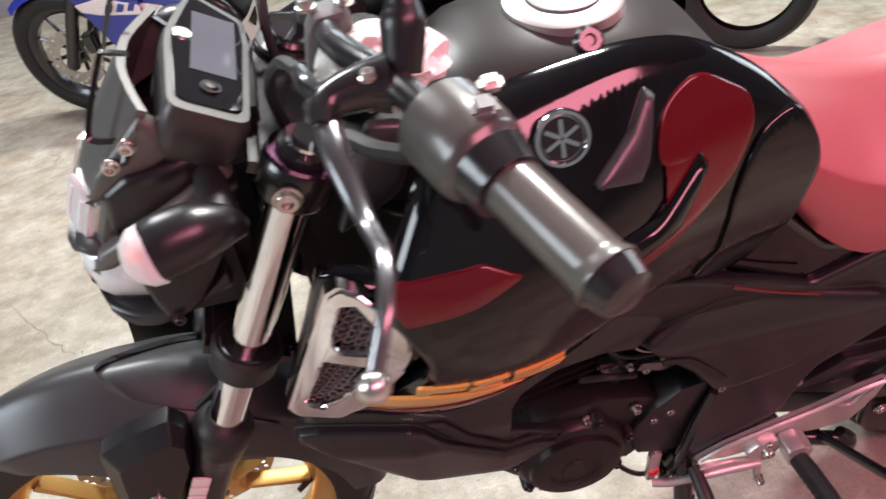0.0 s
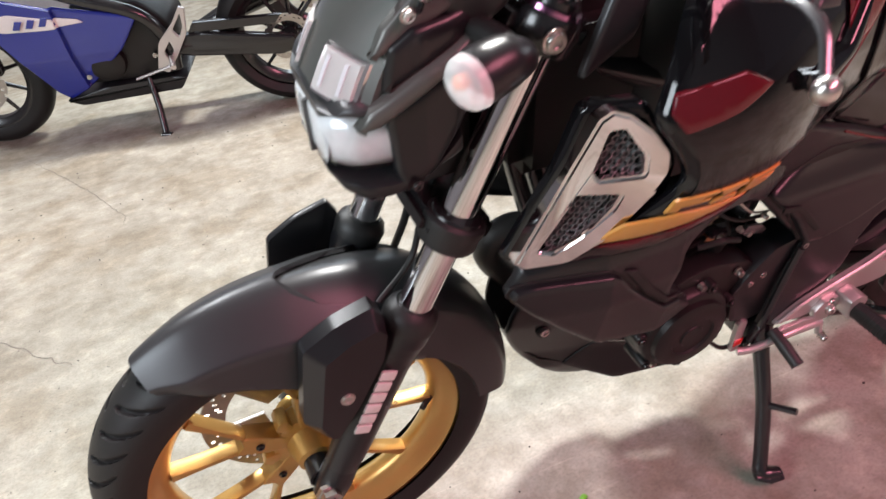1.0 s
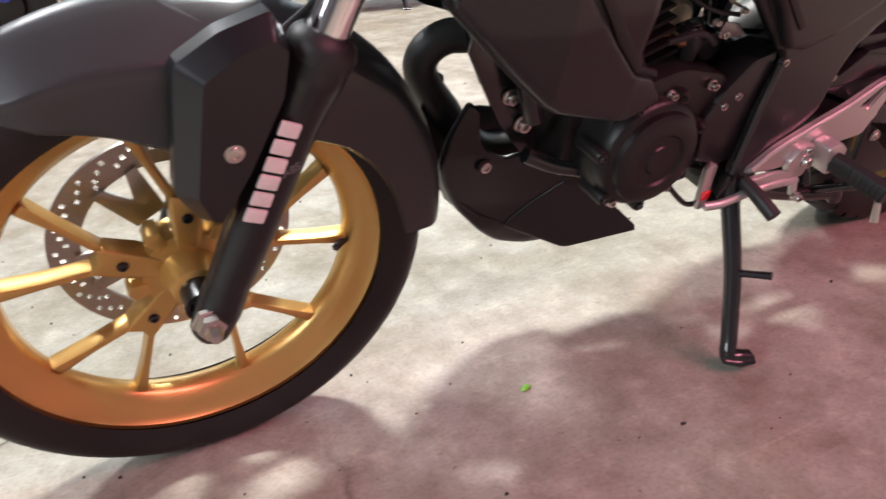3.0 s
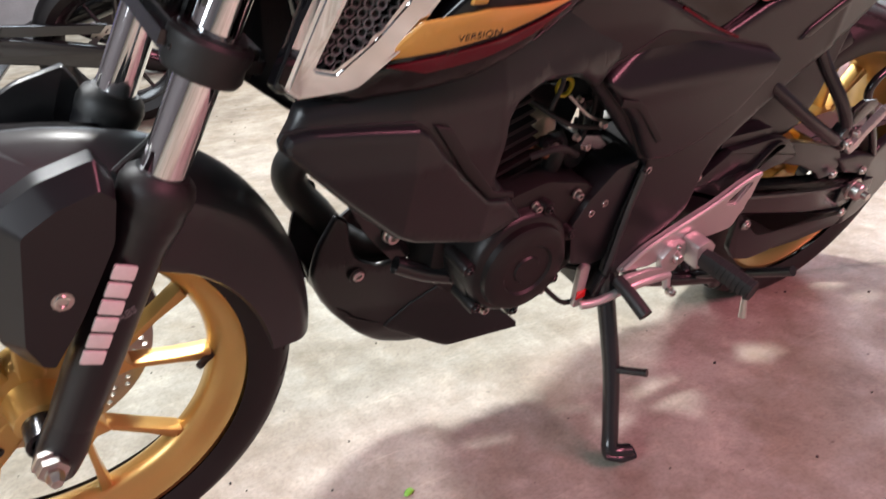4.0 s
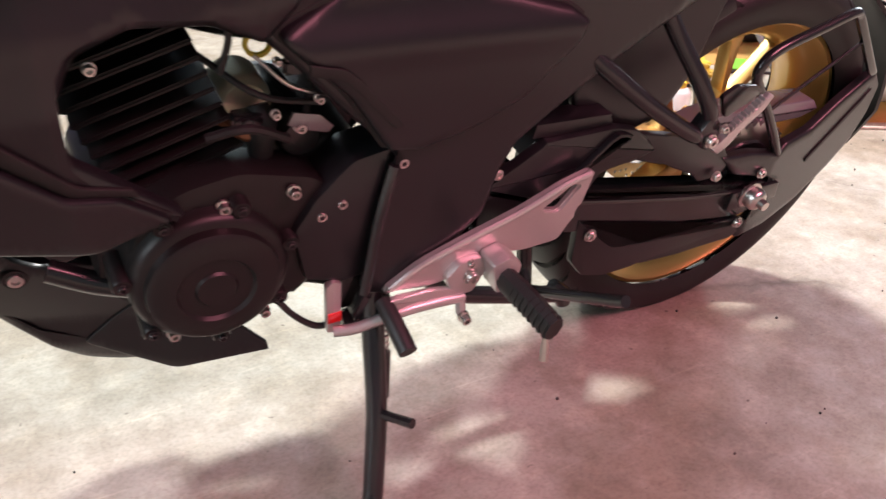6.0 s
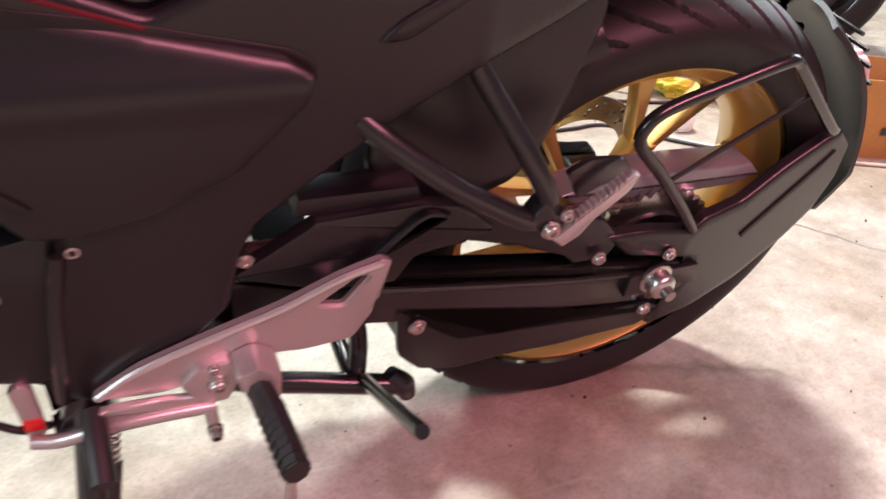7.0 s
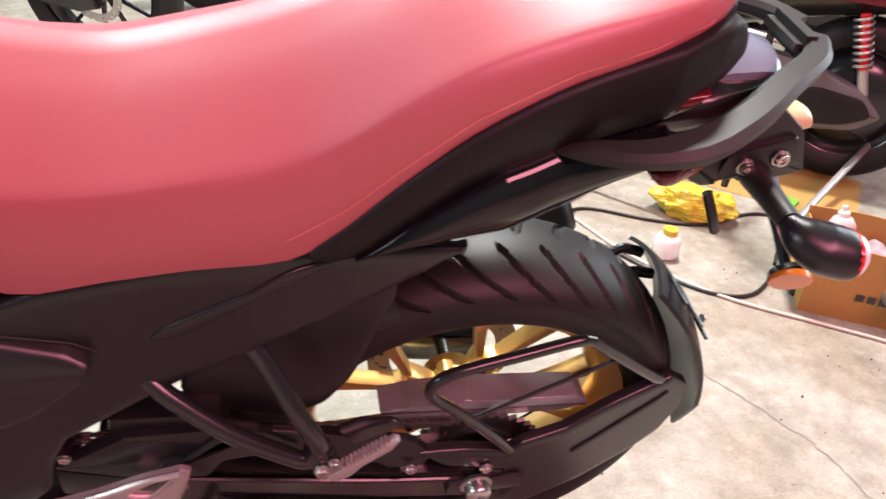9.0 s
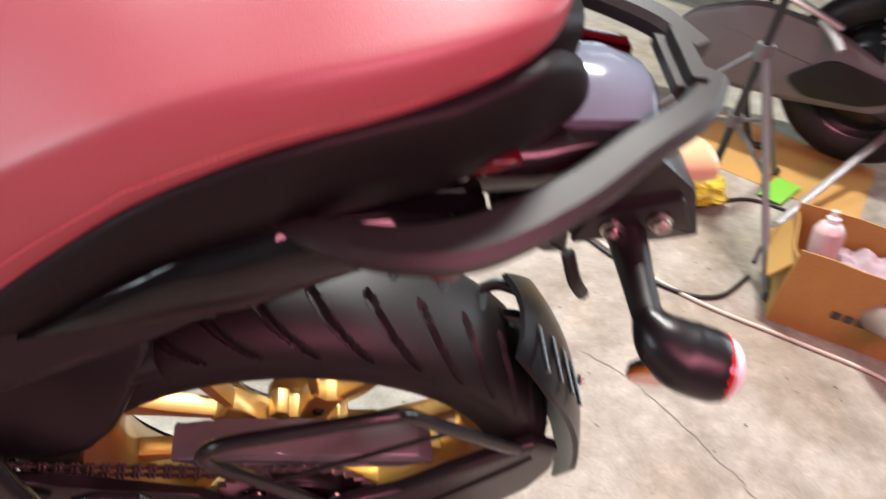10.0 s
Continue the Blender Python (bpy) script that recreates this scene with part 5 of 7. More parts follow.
for pts, r, m in (
    ([V(0.588, -0.086, 0.636), V(0.640, -0.103, 0.615), V(0.674, -0.093, 0.564), V(0.672, -0.085, 0.513)], 0.005, SOFT),
    ([V(0.583, -0.071, 0.576), V(0.624, -0.105, 0.550), V(0.681, -0.103, 0.533)], 0.004, SOFT),
    ([V(0.622, -0.101, 0.585), V(0.649, -0.111, 0.559), V(0.691, -0.103, 0.538)], 0.0025, STEEL),
    ([V(0.577, -0.103, 0.515), V(0.611, -0.115, 0.525), V(0.647, -0.107, 0.504)], 0.006, SOFT),
    ([V(0.577, -0.099, 0.656), V(0.600, -0.109, 0.616), V(0.592, -0.107, 0.576)], 0.004, SOFT),
):
    part("hose", sweep(pts, r * 0.75, 8), m, throttle)
for x, y, z, r in ((0.614, -0.101, 0.520, 0.007), (0.659, -0.105, 0.514, 0.008), (0.675, -0.110, 0.543, 0.006), (0.611, -0.107, 0.628, 0.006), (0.643, -0.094, 0.575, 0.005), (0.495, -0.121, 0.602, 0.007), (0.635, -0.110, 0.534, 0.006)):
    bolt(throttle, x, y, z, r * 0.75, 0.008)
part("connector", box_bm(0.648, 0.668, -0.098, -0.085, 0.559, 0.574, 0.003), SATIN, throttle)
part("connector", box_bm(0.601, 0.631, -0.100, -0.080, 0.515, 0.527, 0.003), SATIN, throttle)
part("cable_rod", sweep([V(0.656, -0.106, 0.329), V(0.686, -0.105, 0.314), V(0.721, -0.114, 0.299)], 0.004, 8), SOFT, engine)

# exhaust header and belly pan
part("exhaust_header", sweep([V(0.480, 0.030, 0.560), V(0.455, 0.060, 0.500), V(0.424, 0.083, 0.473), V(0.388, 0.090, 0.472), V(0.362, 0.093, 0.458), V(0.353, 0.095, 0.434), V(0.364, 0.095, 0.404), V(0.390, 0.096, 0.366), V(0.428, 0.098, 0.312), V(0.500, 0.100, 0.276), V(0.756, 0.093, 0.265)], 0.0225, 18), PIPE, bike, "black coated exhaust pipe")

PAN = [(0.372, 0.430), (0.387, 0.418), (0.388, 0.382), (0.399, 0.358), (0.424, 0.343), (0.450, 0.351), (0.498, 0.333), (0.538, 0.292), (0.560, 0.262), (0.540, 0.190), (0.522, 0.176), (0.481, 0.172), (0.440, 0.183), (0.414, 0.205), (0.372, 0.256), (0.351, 0.300), (0.340, 0.340), (0.348, 0.380)]
FIN = [(0.440, 0.219), (0.532, 0.312), (0.556, 0.285), (0.627, 0.212), (0.628, 0.203), (0.528, 0.177)]


def pan_depth(x, z):
    w = 0.024 - 0.28 * (x - 0.334) - 0.22 * max(0, min(0.10, z - 0.255))
    return w + 0.22 * ramp_up(0.215 - z)


def fin_depth(x, z):
    """The lower rear facet of the pan, standing out beyond its crease."""
    return 0.024 - 0.28 * (x - 0.334) - 0.22 * max(0, min(0.10, z - 0.255)) - 0.15 * max(0, (x - 0.417) * 0.627 - (z - 0.203) * 0.78)


pan_left = shell(PAN, lambda x, z: pan_depth(x, z) - 0.5, 0.004, 0.36, 8, 0.016, 0.004)
pan_right = shell(PAN, lambda x, z: pan_depth(x, z) - 0.5, 0.004, 0.36, 8, 0.016, 0.004)
for v in pan_left.verts:
    v.co.y += 0.5
for v in pan_right.verts:
    v.co.y = 0.085 - (v.co.y + 0.5)
pan = part("belly_pan", pan_left, MATTE, bike, "matte black angular belly pan")
part("pan_shell", pan_right, MATTE, pan)
fin_bm = shell(FIN, lambda x, z: fin_depth(x, z) - 0.503, 0.005, 0.10, 8, 0.016, 0.002)
for v in fin_bm.verts:
    v.co.y += 0.5
part("pan_fin", fin_bm, MATTE, pan, "angular rear facet of the belly pan")
part("pan_floor", loft([[V(x, 0.0425 + t * w, z + 0.02 * abs(t)) for t in np.linspace(-1, 1, 7)] + [V(x, 0.0425 + t * w, z + 0.005 + 0.02 * abs(t)) for t in np.linspace(1, -1, 7)] for x, z, w in ((0.353, 0.300, 0.026), (0.372, 0.252, 0.032), (0.403, 0.218, 0.040), (0.446, 0.198, 0.050), (0.506, 0.189, 0.066), (0.570, 0.192, 0.080), (0.608, 0.202, 0.088))]), MATTE, pan)
part("pan_grommet", lathe([(0.006, -0.004), (0.0115, -0.004), (0.013, 0.0), (0.013, 0.003), (0.006, 0.003)], (0.398, -0.012, 0.334), "y", 24, closed=True), SOFT, pan)
bolt(pan, 0.398, -0.013, 0.334, 0.0100, 0.006)
part("pan_bracket", plate([(0.350, 0.508), (0.360, 0.545), (0.435, 0.431), (0.465, 0.362), (0.439, 0.355), (0.399, 0.409)], -0.034, -0.026, 0.002), SATIN, bike, "black engine mounting bracket")
for x, z, r in ((0.408, 0.446, 0.010), (0.430, 0.404, 0.011)):
    bolt(bike, x, -0.036, z, r, 0.012)
part("oil_line", sweep([V(0.429, -0.055, 0.370), V(0.466, -0.066, 0.352), V(0.503, -0.077, 0.343)], 0.012, 10), SATIN, bike)

# ---- rear of the motorcycle ----
rear = wheel_parts(bike, "rear_wheel", RA, 0.300, 0.144, 0.054, [72 * k for k in range(5)], radians(10.0), 1.7, GOLD, RUBBER, "gold painted cast alloy rear wheel with five split spokes")
part("brake_disc", disc_bm(RA, 0.074, 0.078, 0.110, 0.0045, 6, 120), DISC, rear, "drilled rear brake disc")
part("rear_caliper", plate([(1.220, 0.394), (1.236, 0.424), (1.291, 0.414), (1.297, 0.389), (1.259, 0.369)], 0.06, 0.10, 0.006, r=0.2), SATIN, bike)
# sprocket with teeth
sp = []
for k in range(84):
    r = 0.089 if k % 2 else 0.097
    sp.append((RA.x + r * math.cos(2 * math.pi * k / 84), RA.z + r * math.sin(2 * math.pi * k / 84)))
sprocket = part("sprocket", plate(sp, -0.095, -0.089, 0.0), STEEL, rear, "toothed steel sprocket")
part("sprocket_carrier", lathe([(0.03, -0.10), (0.066, -0.10), (0.070, -0.088), (0.055, -0.05), (0.03, -0.05)], RA, "y", 40, closed=True), SATIN, rear)
for k in range(4):
    a = radians(40 + 90 * k)
    bolt(sprocket, RA.x + 0.058 * math.cos(a), -0.101, RA.z + 0.058 * math.sin(a), 0.0085, 0.008)

# swingarm
SW = [(0.859, 0.350), (0.859, 0.406), (0.925, 0.378), (1.012, 0.360), (1.089, 0.342), (1.213, 0.318), (1.316, 0.304), (1.378, 0.300), (1.390, 0.280), (1.378, 0.252), (1.326, 0.244), (1.206, 0.266), (1.090, 0.290), (1.003, 0.307), (0.930, 0.325)]
swing = part("swingarm", plate(SW, -0.124, -0.098, 0.005, r=0.1), SATIN, bike, "black box-section swingarm")
part("swingarm_beam", plate(SW, 0.098, 0.124, 0.005, r=0.1), SATIN, swing)
part("swingarm_bridge", box_bm(0.892, 0.947, -0.115, 0.115, 0.339, 0.389, 0.01), SATIN, swing)
part("beam_rib", sweep([V(0.965, -0.124, 0.362), V(1.182, -0.124, 0.315), V(1.291, -0.124, 0.298)], 0.0035, 8), SATIN, swing)
part("axle_nut", lathe([(0, -0.162), (0.007, -0.162), (0.008, -0.152), (0.014, -0.150), (0.0165, -0.146), (0.0165, -0.134), (0.021, -0.133), (0.021, -0.129), (0, -0.129)], (1.327, 0, 0.290), "y", 12), STEEL, swing, "large zinc axle nut")
part("rear_axle", lathe([(0, -0.13), (0.009, -0.13), (0.009, 0.14), (0, 0.14)], RA, "y", 16), STEEL, swing)
part("axle_plate", plate([(1.291, 0.268), (1.291, 0.300), (1.385, 0.298), (1.392, 0.270)], -0.131, -0.123, 0.002), SATIN, swing)

# chain: a row of links above and below
chain = part("drive_chain", bmesh.new(), STEEL, bike, "steel drive chain")
link_bm = bmesh.new()
for sgn, y0 in ((1, -0.0955), (-1, -0.0885)):
    join(link_bm, plate([(-0.0085, 0.0), (-0.0065, 0.0042), (-0.003, 0.0042), (0, 0.0028), (0.003, 0.0042), (0.0065, 0.0042), (0.0085, 0.0), (0.0065, -0.0042), (0.003, -0.0042), (0, -0.0028), (-0.003, -0.0042), (-0.0065, -0.0042)], y0 - 0.001, y0 + 0.001, 0.0))
for dx in (-0.005, 0.005):
    lathe([(0, -0.099), (0.002, -0.099), (0.002, -0.085), (0, -0.085)], (dx, 0, 0), "y", 8, bm=link_bm)
link = part("link", link_bm, material("chain_steel", (0.26, 0.23, 0.21), 0.35, 0.9, grain=0.3, wear=0.4), chain)
for a, b, n in ((V(0.879, 0, 0.407), V(1.291, 0, 0.378), 30), (V(0.880, 0, 0.338), V(1.320, 0, 0.217), 34)):
    ang = -math.atan2((b - a).z, (b - a).x)
    for k in range(n):
        ob = link if (k == 0 and n == 30) else new("link", link.data)
        ob.parent = chain
        ob.matrix_local = Matrix.Translation(a.lerp(b, k / (n - 1))) @ Matrix.Rotation(ang, 4, "Y")

# chain guards
guard = part("chain_guard", plate([(0.860, 0.408), (0.927, 0.449), (0.933, 0.455), (1.030, 0.455), (1.064, 0.446), (1.085, 0.430), (1.105, 0.410), (1.078, 0.402), (1.025, 0.394), (1.008, 0.366), (0.944, 0.372)], -0.128, -0.112, 0.004, r=0.12), MATTE, bike, "matte black chain guard")
part("guard_ridge", plate([(0.962, 0.399), (1.054, 0.444), (1.041, 0.450), (1.030, 0.451), (1.019, 0.445), (0.981, 0.408)], -0.136, -0.126, 0.004, r=0.1), MATTE, guard)
part("guard_top", plate([(0.918, 0.455), (0.921, 0.473), (1.025, 0.469), (1.032, 0.450)], -0.118, -0.085, 0.003), MATTE, guard)
part("guard_arm", plate([(1.071, 0.437), (1.137, 0.420), (1.236, 0.389), (1.264, 0.356), (1.253, 0.332), (1.213, 0.333), (1.199, 0.347), (1.138, 0.377), (1.062, 0.402)], -0.122, -0.110, 0.003, r=0.15), MATTE, guard)
# blade lightened by colour to imitate reflected sky on its top
part("guard_blade", plate([(1.200, 0.398), (1.238, 0.406), (1.307, 0.409), (1.450, 0.400), (1.468, 0.383), (1.432, 0.373), (1.327, 0.376), (1.230, 0.380)], -0.087, -0.047, 0.003, r=0.08), BLADE, guard, "chain guard blade, its daylight reflection painted in as pale grey")
part("lower_guard", plate([(1.013, 0.325), (1.021, 0.250), (1.046, 0.220), (1.089, 0.206), (1.148, 0.209), (1.223, 0.204), (1.332, 0.203), (1.366, 0.225), (1.335, 0.242), (1.286, 0.246), (1.145, 0.252), (1.090, 0.259), (1.067, 0.277), (1.050, 0.305)], -0.126, -0.114, 0.003, r=0.12), MATTE, guard, "lower matte chain guard")
for x, z, r in ((1.036, 0.296, 0.0095), (1.330, 0.237, 0.009), (1.237, 0.342, 0.008), (1.334, 0.325, 0.008)):
    bolt(guard, x, -0.128, z, r, 0.006)

# tyre hugger in front of and over the rear tyre
hug_rings = []
for k in range(19):
    ang = radians(113 + 58 * k / 18)
    ring = []
    for j in range(-8, 9):
        u = j / 8
        r = 0.326 - 0.028 * (1 - math.cos(u * 1.35)) - 0.05 * max(0, abs(u) - 0.75)
        ring.append(RA + V(r * math.cos(ang), 0.085 * math.sin(u * 1.5), r * math.sin(ang)))
    hug_rings.append(ring + [p + (RA - p).normalized() * 0.004 for p in ring[::-1]])
hugger = part("tyre_hugger", loft(hug_rings), MATTE, bike, "matte black inner mudguard over the rear tyre", 60)
both("hugger_skirt", shell([(0.985, 0.470), (1.040, 0.432), (1.093, 0.422), (1.135, 0.438), (1.163, 0.476), (1.184, 0.534), (1.203, 0.592), (1.200, 0.628), (1.130, 0.622), (1.060, 0.590), (1.000, 0.545)], lambda x, z: -(0.080 + 0.10 * max(0, 0.60 - z)), 0.005, 0.22, 8, 0.02, 0.006), MATTE, hugger, "smooth side skirt of the inner mudguard")

# rear mudguard: arm along the wheel and the plate behind the tyre
ARM = [(1.243, 0.366), (1.302, 0.363), (1.360, 0.350), (1.375, 0.362), (1.432, 0.368), (1.485, 0.399), (1.543, 0.423), (1.568, 0.430), (1.603, 0.402), (1.612, 0.352), (1.599, 0.300), (1.562, 0.262), (1.494, 0.218), (1.419, 0.197), (1.349, 0.198), (1.335, 0.222), (1.372, 0.235), (1.392, 0.262), (1.386, 0.300), (1.280, 0.330)]
mud = part("rear_mudguard", shell(ARM, lambda x, z: -(0.126 - 0.17 * max(0, x - 1.36)), 0.010, 0.12, 7, 0.02, 0.005), MATTE, bike, "matte black rear tyre mudguard on a side arm")
plate_rings = []
for k in range(17):
    ang = radians(51 - 55 * k / 16)
    ring = []
    w = np.interp(k, [0, 3, 12, 16], [0.050, 0.074, 0.082, 0.060])
    for j in range(-6, 7):
        u = j / 6
        r = 0.336 - 0.014 * u * u
        ring.append(RA + V(r * math.cos(ang), w * u, r * math.sin(ang)))
    plate_rings.append(ring + [p + (RA - p).normalized() * 0.006 for p in ring[::-1]])
back = part("mudguard_plate", loft(plate_rings), MATTE, mud, "curved matte plate behind the tyre")
for k in range(4):
    a = radians(47 - 5.0 * k)
    part("plate_rib", sweep([RA + V(0.336 * math.cos(a), y, 0.336 * math.sin(a)) for y in (-0.064, -0.040, -0.012)], 0.0026, 8, 3), SATIN, back)
part("plate_stay", sweep([V(1.504, 0.049, 0.509), V(1.525, 0.054, 0.517), V(1.551, 0.049, 0.514)], 0.007, 8), SATIN, mud)
part("plate_stay", sweep([V(1.504, 0.020, 0.498), V(1.527, 0.022, 0.507), V(1.557, 0.020, 0.504)], 0.007, 8), SATIN, mud)
bolt(mud, 1.609, -0.040, 0.482, 0.006, 0.004, "x", 1)
# shade of the arm's groove, painted as a thin dark strip
part("arm_groove_shade", shell([(1.460, 0.305), (1.557, 0.380), (1.572, 0.403), (1.560, 0.393), (1.455, 0.312)], lambda x, z: -(0.1285 - 0.17 * max(0, x - 1.36)), 0.002, 0.1, 3, 0.03, 0.0005), DARK, mud)

# guard loop beside the wheel
loop = part("leg_guard_loop", sweep([V(1.362, -0.120, 0.348), V(1.327, -0.122, 0.392), V(1.279, -0.124, 0.446), V(1.245, -0.125, 0.482), V(1.243, -0.125, 0.502), V(1.265, -0.124, 0.520), V(1.339, -0.119, 0.537), V(1.395, -0.115, 0.549), V(1.413, -0.112, 0.545), V(1.430, -0.110, 0.532), V(1.524, -0.098, 0.452), V(1.545, -0.094, 0.436)], 0.0068, 12, 5), SATIN, bike, "bent black steel guard loop beside the wheel")
part("loop_rod", sweep([V(1.292, -0.123, 0.425), V(1.465, -0.106, 0.500)], 0.0028, 8, 1), SATIN, loop)

# pillion footrest with its stays
peg_ob = part("pillion_stay", sweep([V(1.046, -0.116, 0.606), V(1.072, -0.131, 0.566), V(1.098, -0.155, 0.524), V(1.120, -0.170, 0.484), V(1.123, -0.168, 0.461)], 0.0098, 14), SATIN, bike, "black tubular pillion footrest stays")
part("pillion_stay_tube", sweep([V(0.966, -0.128, 0.552), V(0.990, -0.142, 0.533), V(1.040, -0.161, 0.497), V(1.098, -0.171, 0.462), V(1.113, -0.170, 0.455)], 0.0098, 14), SATIN, peg_ob)
part("stay_knuckle", plate([(1.105, 0.464), (1.116, 0.482), (1.135, 0.474), (1.143, 0.443), (1.124, 0.436)], -0.180, -0.158, 0.005, r=0.2), SATIN, peg_ob)
part("stay_web", plate([(1.140, 0.496), (1.161, 0.508), (1.194, 0.504), (1.206, 0.494), (1.190, 0.483), (1.158, 0.465)], -0.165, -0.158, 0.002, r=0.2), SATIN, peg_ob)
bolt(peg_ob, 1.125, -0.181, 0.452, 0.0090, 0.007)
bolt(peg_ob, 1.136, -0.183, 0.468, 0.006, 0.006)
ppeg = part("pillion_footrest", plate([(1.128, 0.442), (1.143, 0.457), (1.179, 0.488), (1.192, 0.504), (1.199, 0.501), (1.192, 0.485), (1.164, 0.459), (1.154, 0.443), (1.139, 0.433)], -0.187, -0.178, 0.002, r=0.12), ALLOY, peg_ob, "folded silver pillion footrest with a toothed edge")
for k in range(11):
    t = k / 10
    part("tooth", box_bm(1.145 + 0.040 * t - 0.0013, 1.145 + 0.040 * t + 0.0013, -0.1875, -0.1775, 0.459 + 0.036 * t, 0.465 + 0.036 * t, 0.0006), ALLOY, ppeg)
part("pillion_stay", sweep([V(1.036, 0.134, 0.626), V(1.065, 0.160, 0.590), V(1.112, 0.172, 0.517), V(1.125, 0.168, 0.466)], 0.0125, 14), SATIN, bike)

# heel plate with rider footrest and gear lever
heel = part("heel_plate", ring_between([(0.737, 0.316), (0.740, 0.323), (0.777, 0.347), (0.835, 0.368), (0.898, 0.388), (0.950, 0.411), (0.985, 0.421), (0.995, 0.415), (0.982, 0.366), (0.964, 0.325), (0.915, 0.323), (0.875, 0.330), (0.838, 0.312), (0.789, 0.307)], [[(0.930, 0.379), (0.966, 0.405), (0.974, 0.402), (0.952, 0.373)]], lambda x, z: -0.150, 0.0, 0.008), ALLOY, bike, "pink-lit silver alloy heel plate")
part("plate_edge", sweep([V(0.742, -0.151, 0.322), V(0.777, -0.151, 0.345), V(0.835, -0.151, 0.366), V(0.898, -0.151, 0.386), V(0.950, -0.151, 0.409), V(0.985, -0.151, 0.418)], 0.004, 8), ALLOY, heel)
part("plate_lug", plate([(0.806, 0.322), (0.822, 0.340), (0.850, 0.342), (0.860, 0.322), (0.845, 0.290), (0.820, 0.292)], -0.160, -0.145, 0.004, r=0.2), ALLOY, heel)
bolt(heel, 0.838, -0.160, 0.318, 0.010, 0.008)
bolt(heel, 0.836, -0.158, 0.336, 0.006, 0.005)
bolt(heel, 0.978, -0.138, 0.373, 0.011, 0.005)
peg = part("footrest", sweep([V(0.868, -0.168, 0.322), V(0.873, -0.195, 0.320), V(0.879, -0.235, 0.317), V(0.882, -0.264, 0.315)], [0.016, 0.0175, 0.0175, 0.0165], 8, 5, 0.72, up=(1, 0, 0)), SOFT, bike, "ribbed black rubber rider footrest")
part("footrest_bracket", plate([(0.850, 0.345), (0.872, 0.352), (0.890, 0.338), (0.888, 0.305), (0.862, 0.300)], -0.182, -0.150, 0.004, r=0.2), ALLOY, peg)
for k in range(8):
    t = k / 7
    p = V(0.874, -0.200, 0.3195).lerp(V(0.881, -0.258, 0.3155), t)
    part("rib", sweep([p, p + V(0.0004, -0.0032, -0.0003)], 0.0180, 8, 1, 0.74, up=(1, 0, 0)), SOFT, peg)
part("hero_pin", sweep([V(0.878, -0.258, 0.303), V(0.875, -0.268, 0.274)], [0.004, 0.0055], 8, 1), STEEL, peg)
gear = part("gear_lever", sweep([V(0.832, -0.160, 0.288), V(0.787, -0.160, 0.292), V(0.746, -0.158, 0.290), V(0.706, -0.150, 0.276), V(0.682, -0.142, 0.272)], 0.0065, 10), ALLOY, bike, "silver gear lever with a rubber toe peg")
part("gear_arm", plate([(0.734, 0.311), (0.746, 0.313), (0.792, 0.311), (0.826, 0.302), (0.834, 0.288), (0.824, 0.283), (0.741, 0.290)], -0.160, -0.152, 0.003, r=0.2), ALLOY, gear)
part("toe_peg", sweep([V(0.735, -0.150, 0.306), V(0.736, -0.180, 0.298), V(0.737, -0.212, 0.287)], [0.0095, 0.0105, 0.0105], 14, 3), SOFT, gear)
part("link_rod", plate([(0.676, 0.330), (0.684, 0.337), (0.694, 0.332), (0.694, 0.272), (0.688, 0.260), (0.678, 0.262)], -0.134, -0.124, 0.003, r=0.2), ALLOY, gear)
part("link_mark", plate([(0.678, 0.278), (0.694, 0.278), (0.694, 0.292), (0.678, 0.292)], -0.1355, -0.1335, 0.0005), REDLENS, gear, "red band on the link")
bolt(gear, 0.829, -0.170, 0.268, 0.0075, 0.012)
part("gear_knob", sweep([V(0.828, -0.161, 0.286), V(0.829, -0.166, 0.268)], 0.006, 8, 1), ALLOY, gear)
part("frame_lower", plate([(0.700, 0.333), (0.715, 0.343), (0.833, 0.327), (0.865, 0.337), (0.886, 0.307), (0.828, 0.300), (0.756, 0.298), (0.726, 0.284), (0.698, 0.277)], -0.120, -0.060, 0.006, r=0.1), SATIN, bike)

# side stand, down
stand = part("side_stand", sweep([V(0.733, -0.126, 0.312), V(0.727, -0.146, 0.272), V(0.712, -0.200, 0.190), V(0.692, -0.246, 0.112), V(0.684, -0.261, 0.091), V(0.694, -0.270, 0.086), V(0.711, -0.275, 0.084)], [0.015, 0.0135, 0.0125, 0.012, 0.012, 0.013, 0.012], 14, 5), SATIN, bike, "black side stand with spring, folded down")
part("stand_plate", plate([(0.704, 0.277), (0.716, 0.314), (0.748, 0.311), (0.754, 0.272), (0.730, 0.256)], -0.142, -0.100, 0.005, r=0.2), SATIN, stand)
part("stand_foot", sweep([V(0.673, -0.262, 0.087), V(0.694, -0.270, 0.085), V(0.717, -0.278, 0.083)], [0.012, 0.018, 0.012], 12, 4, 0.45), SATIN, stand)
part("stand_peg", sweep([V(0.711, -0.202, 0.188), V(0.721, -0.223, 0.198), V(0.733, -0.246, 0.209)], [0.006, 0.0055, 0.006], 8, 2), SATIN, stand)
spring = []
for k in range(97):
    a = 2 * math.pi * k / 8
    p = V(0.746, -0.128, 0.276).lerp(V(0.731, -0.170, 0.209), k / 96)
    spring.append(p + V(0.0075 * math.cos(a), 0.0075 * math.sin(a) * 0.8, 0.0075 * math.sin(a) * 0.4))
part("spring", sweep(spring, 0.0016, 6, 1), STEEL, stand)
part("stand_switch", box_bm(0.698, 0.718, -0.135, -0.115, 0.251, 0.278, 0.004), SATIN, stand)
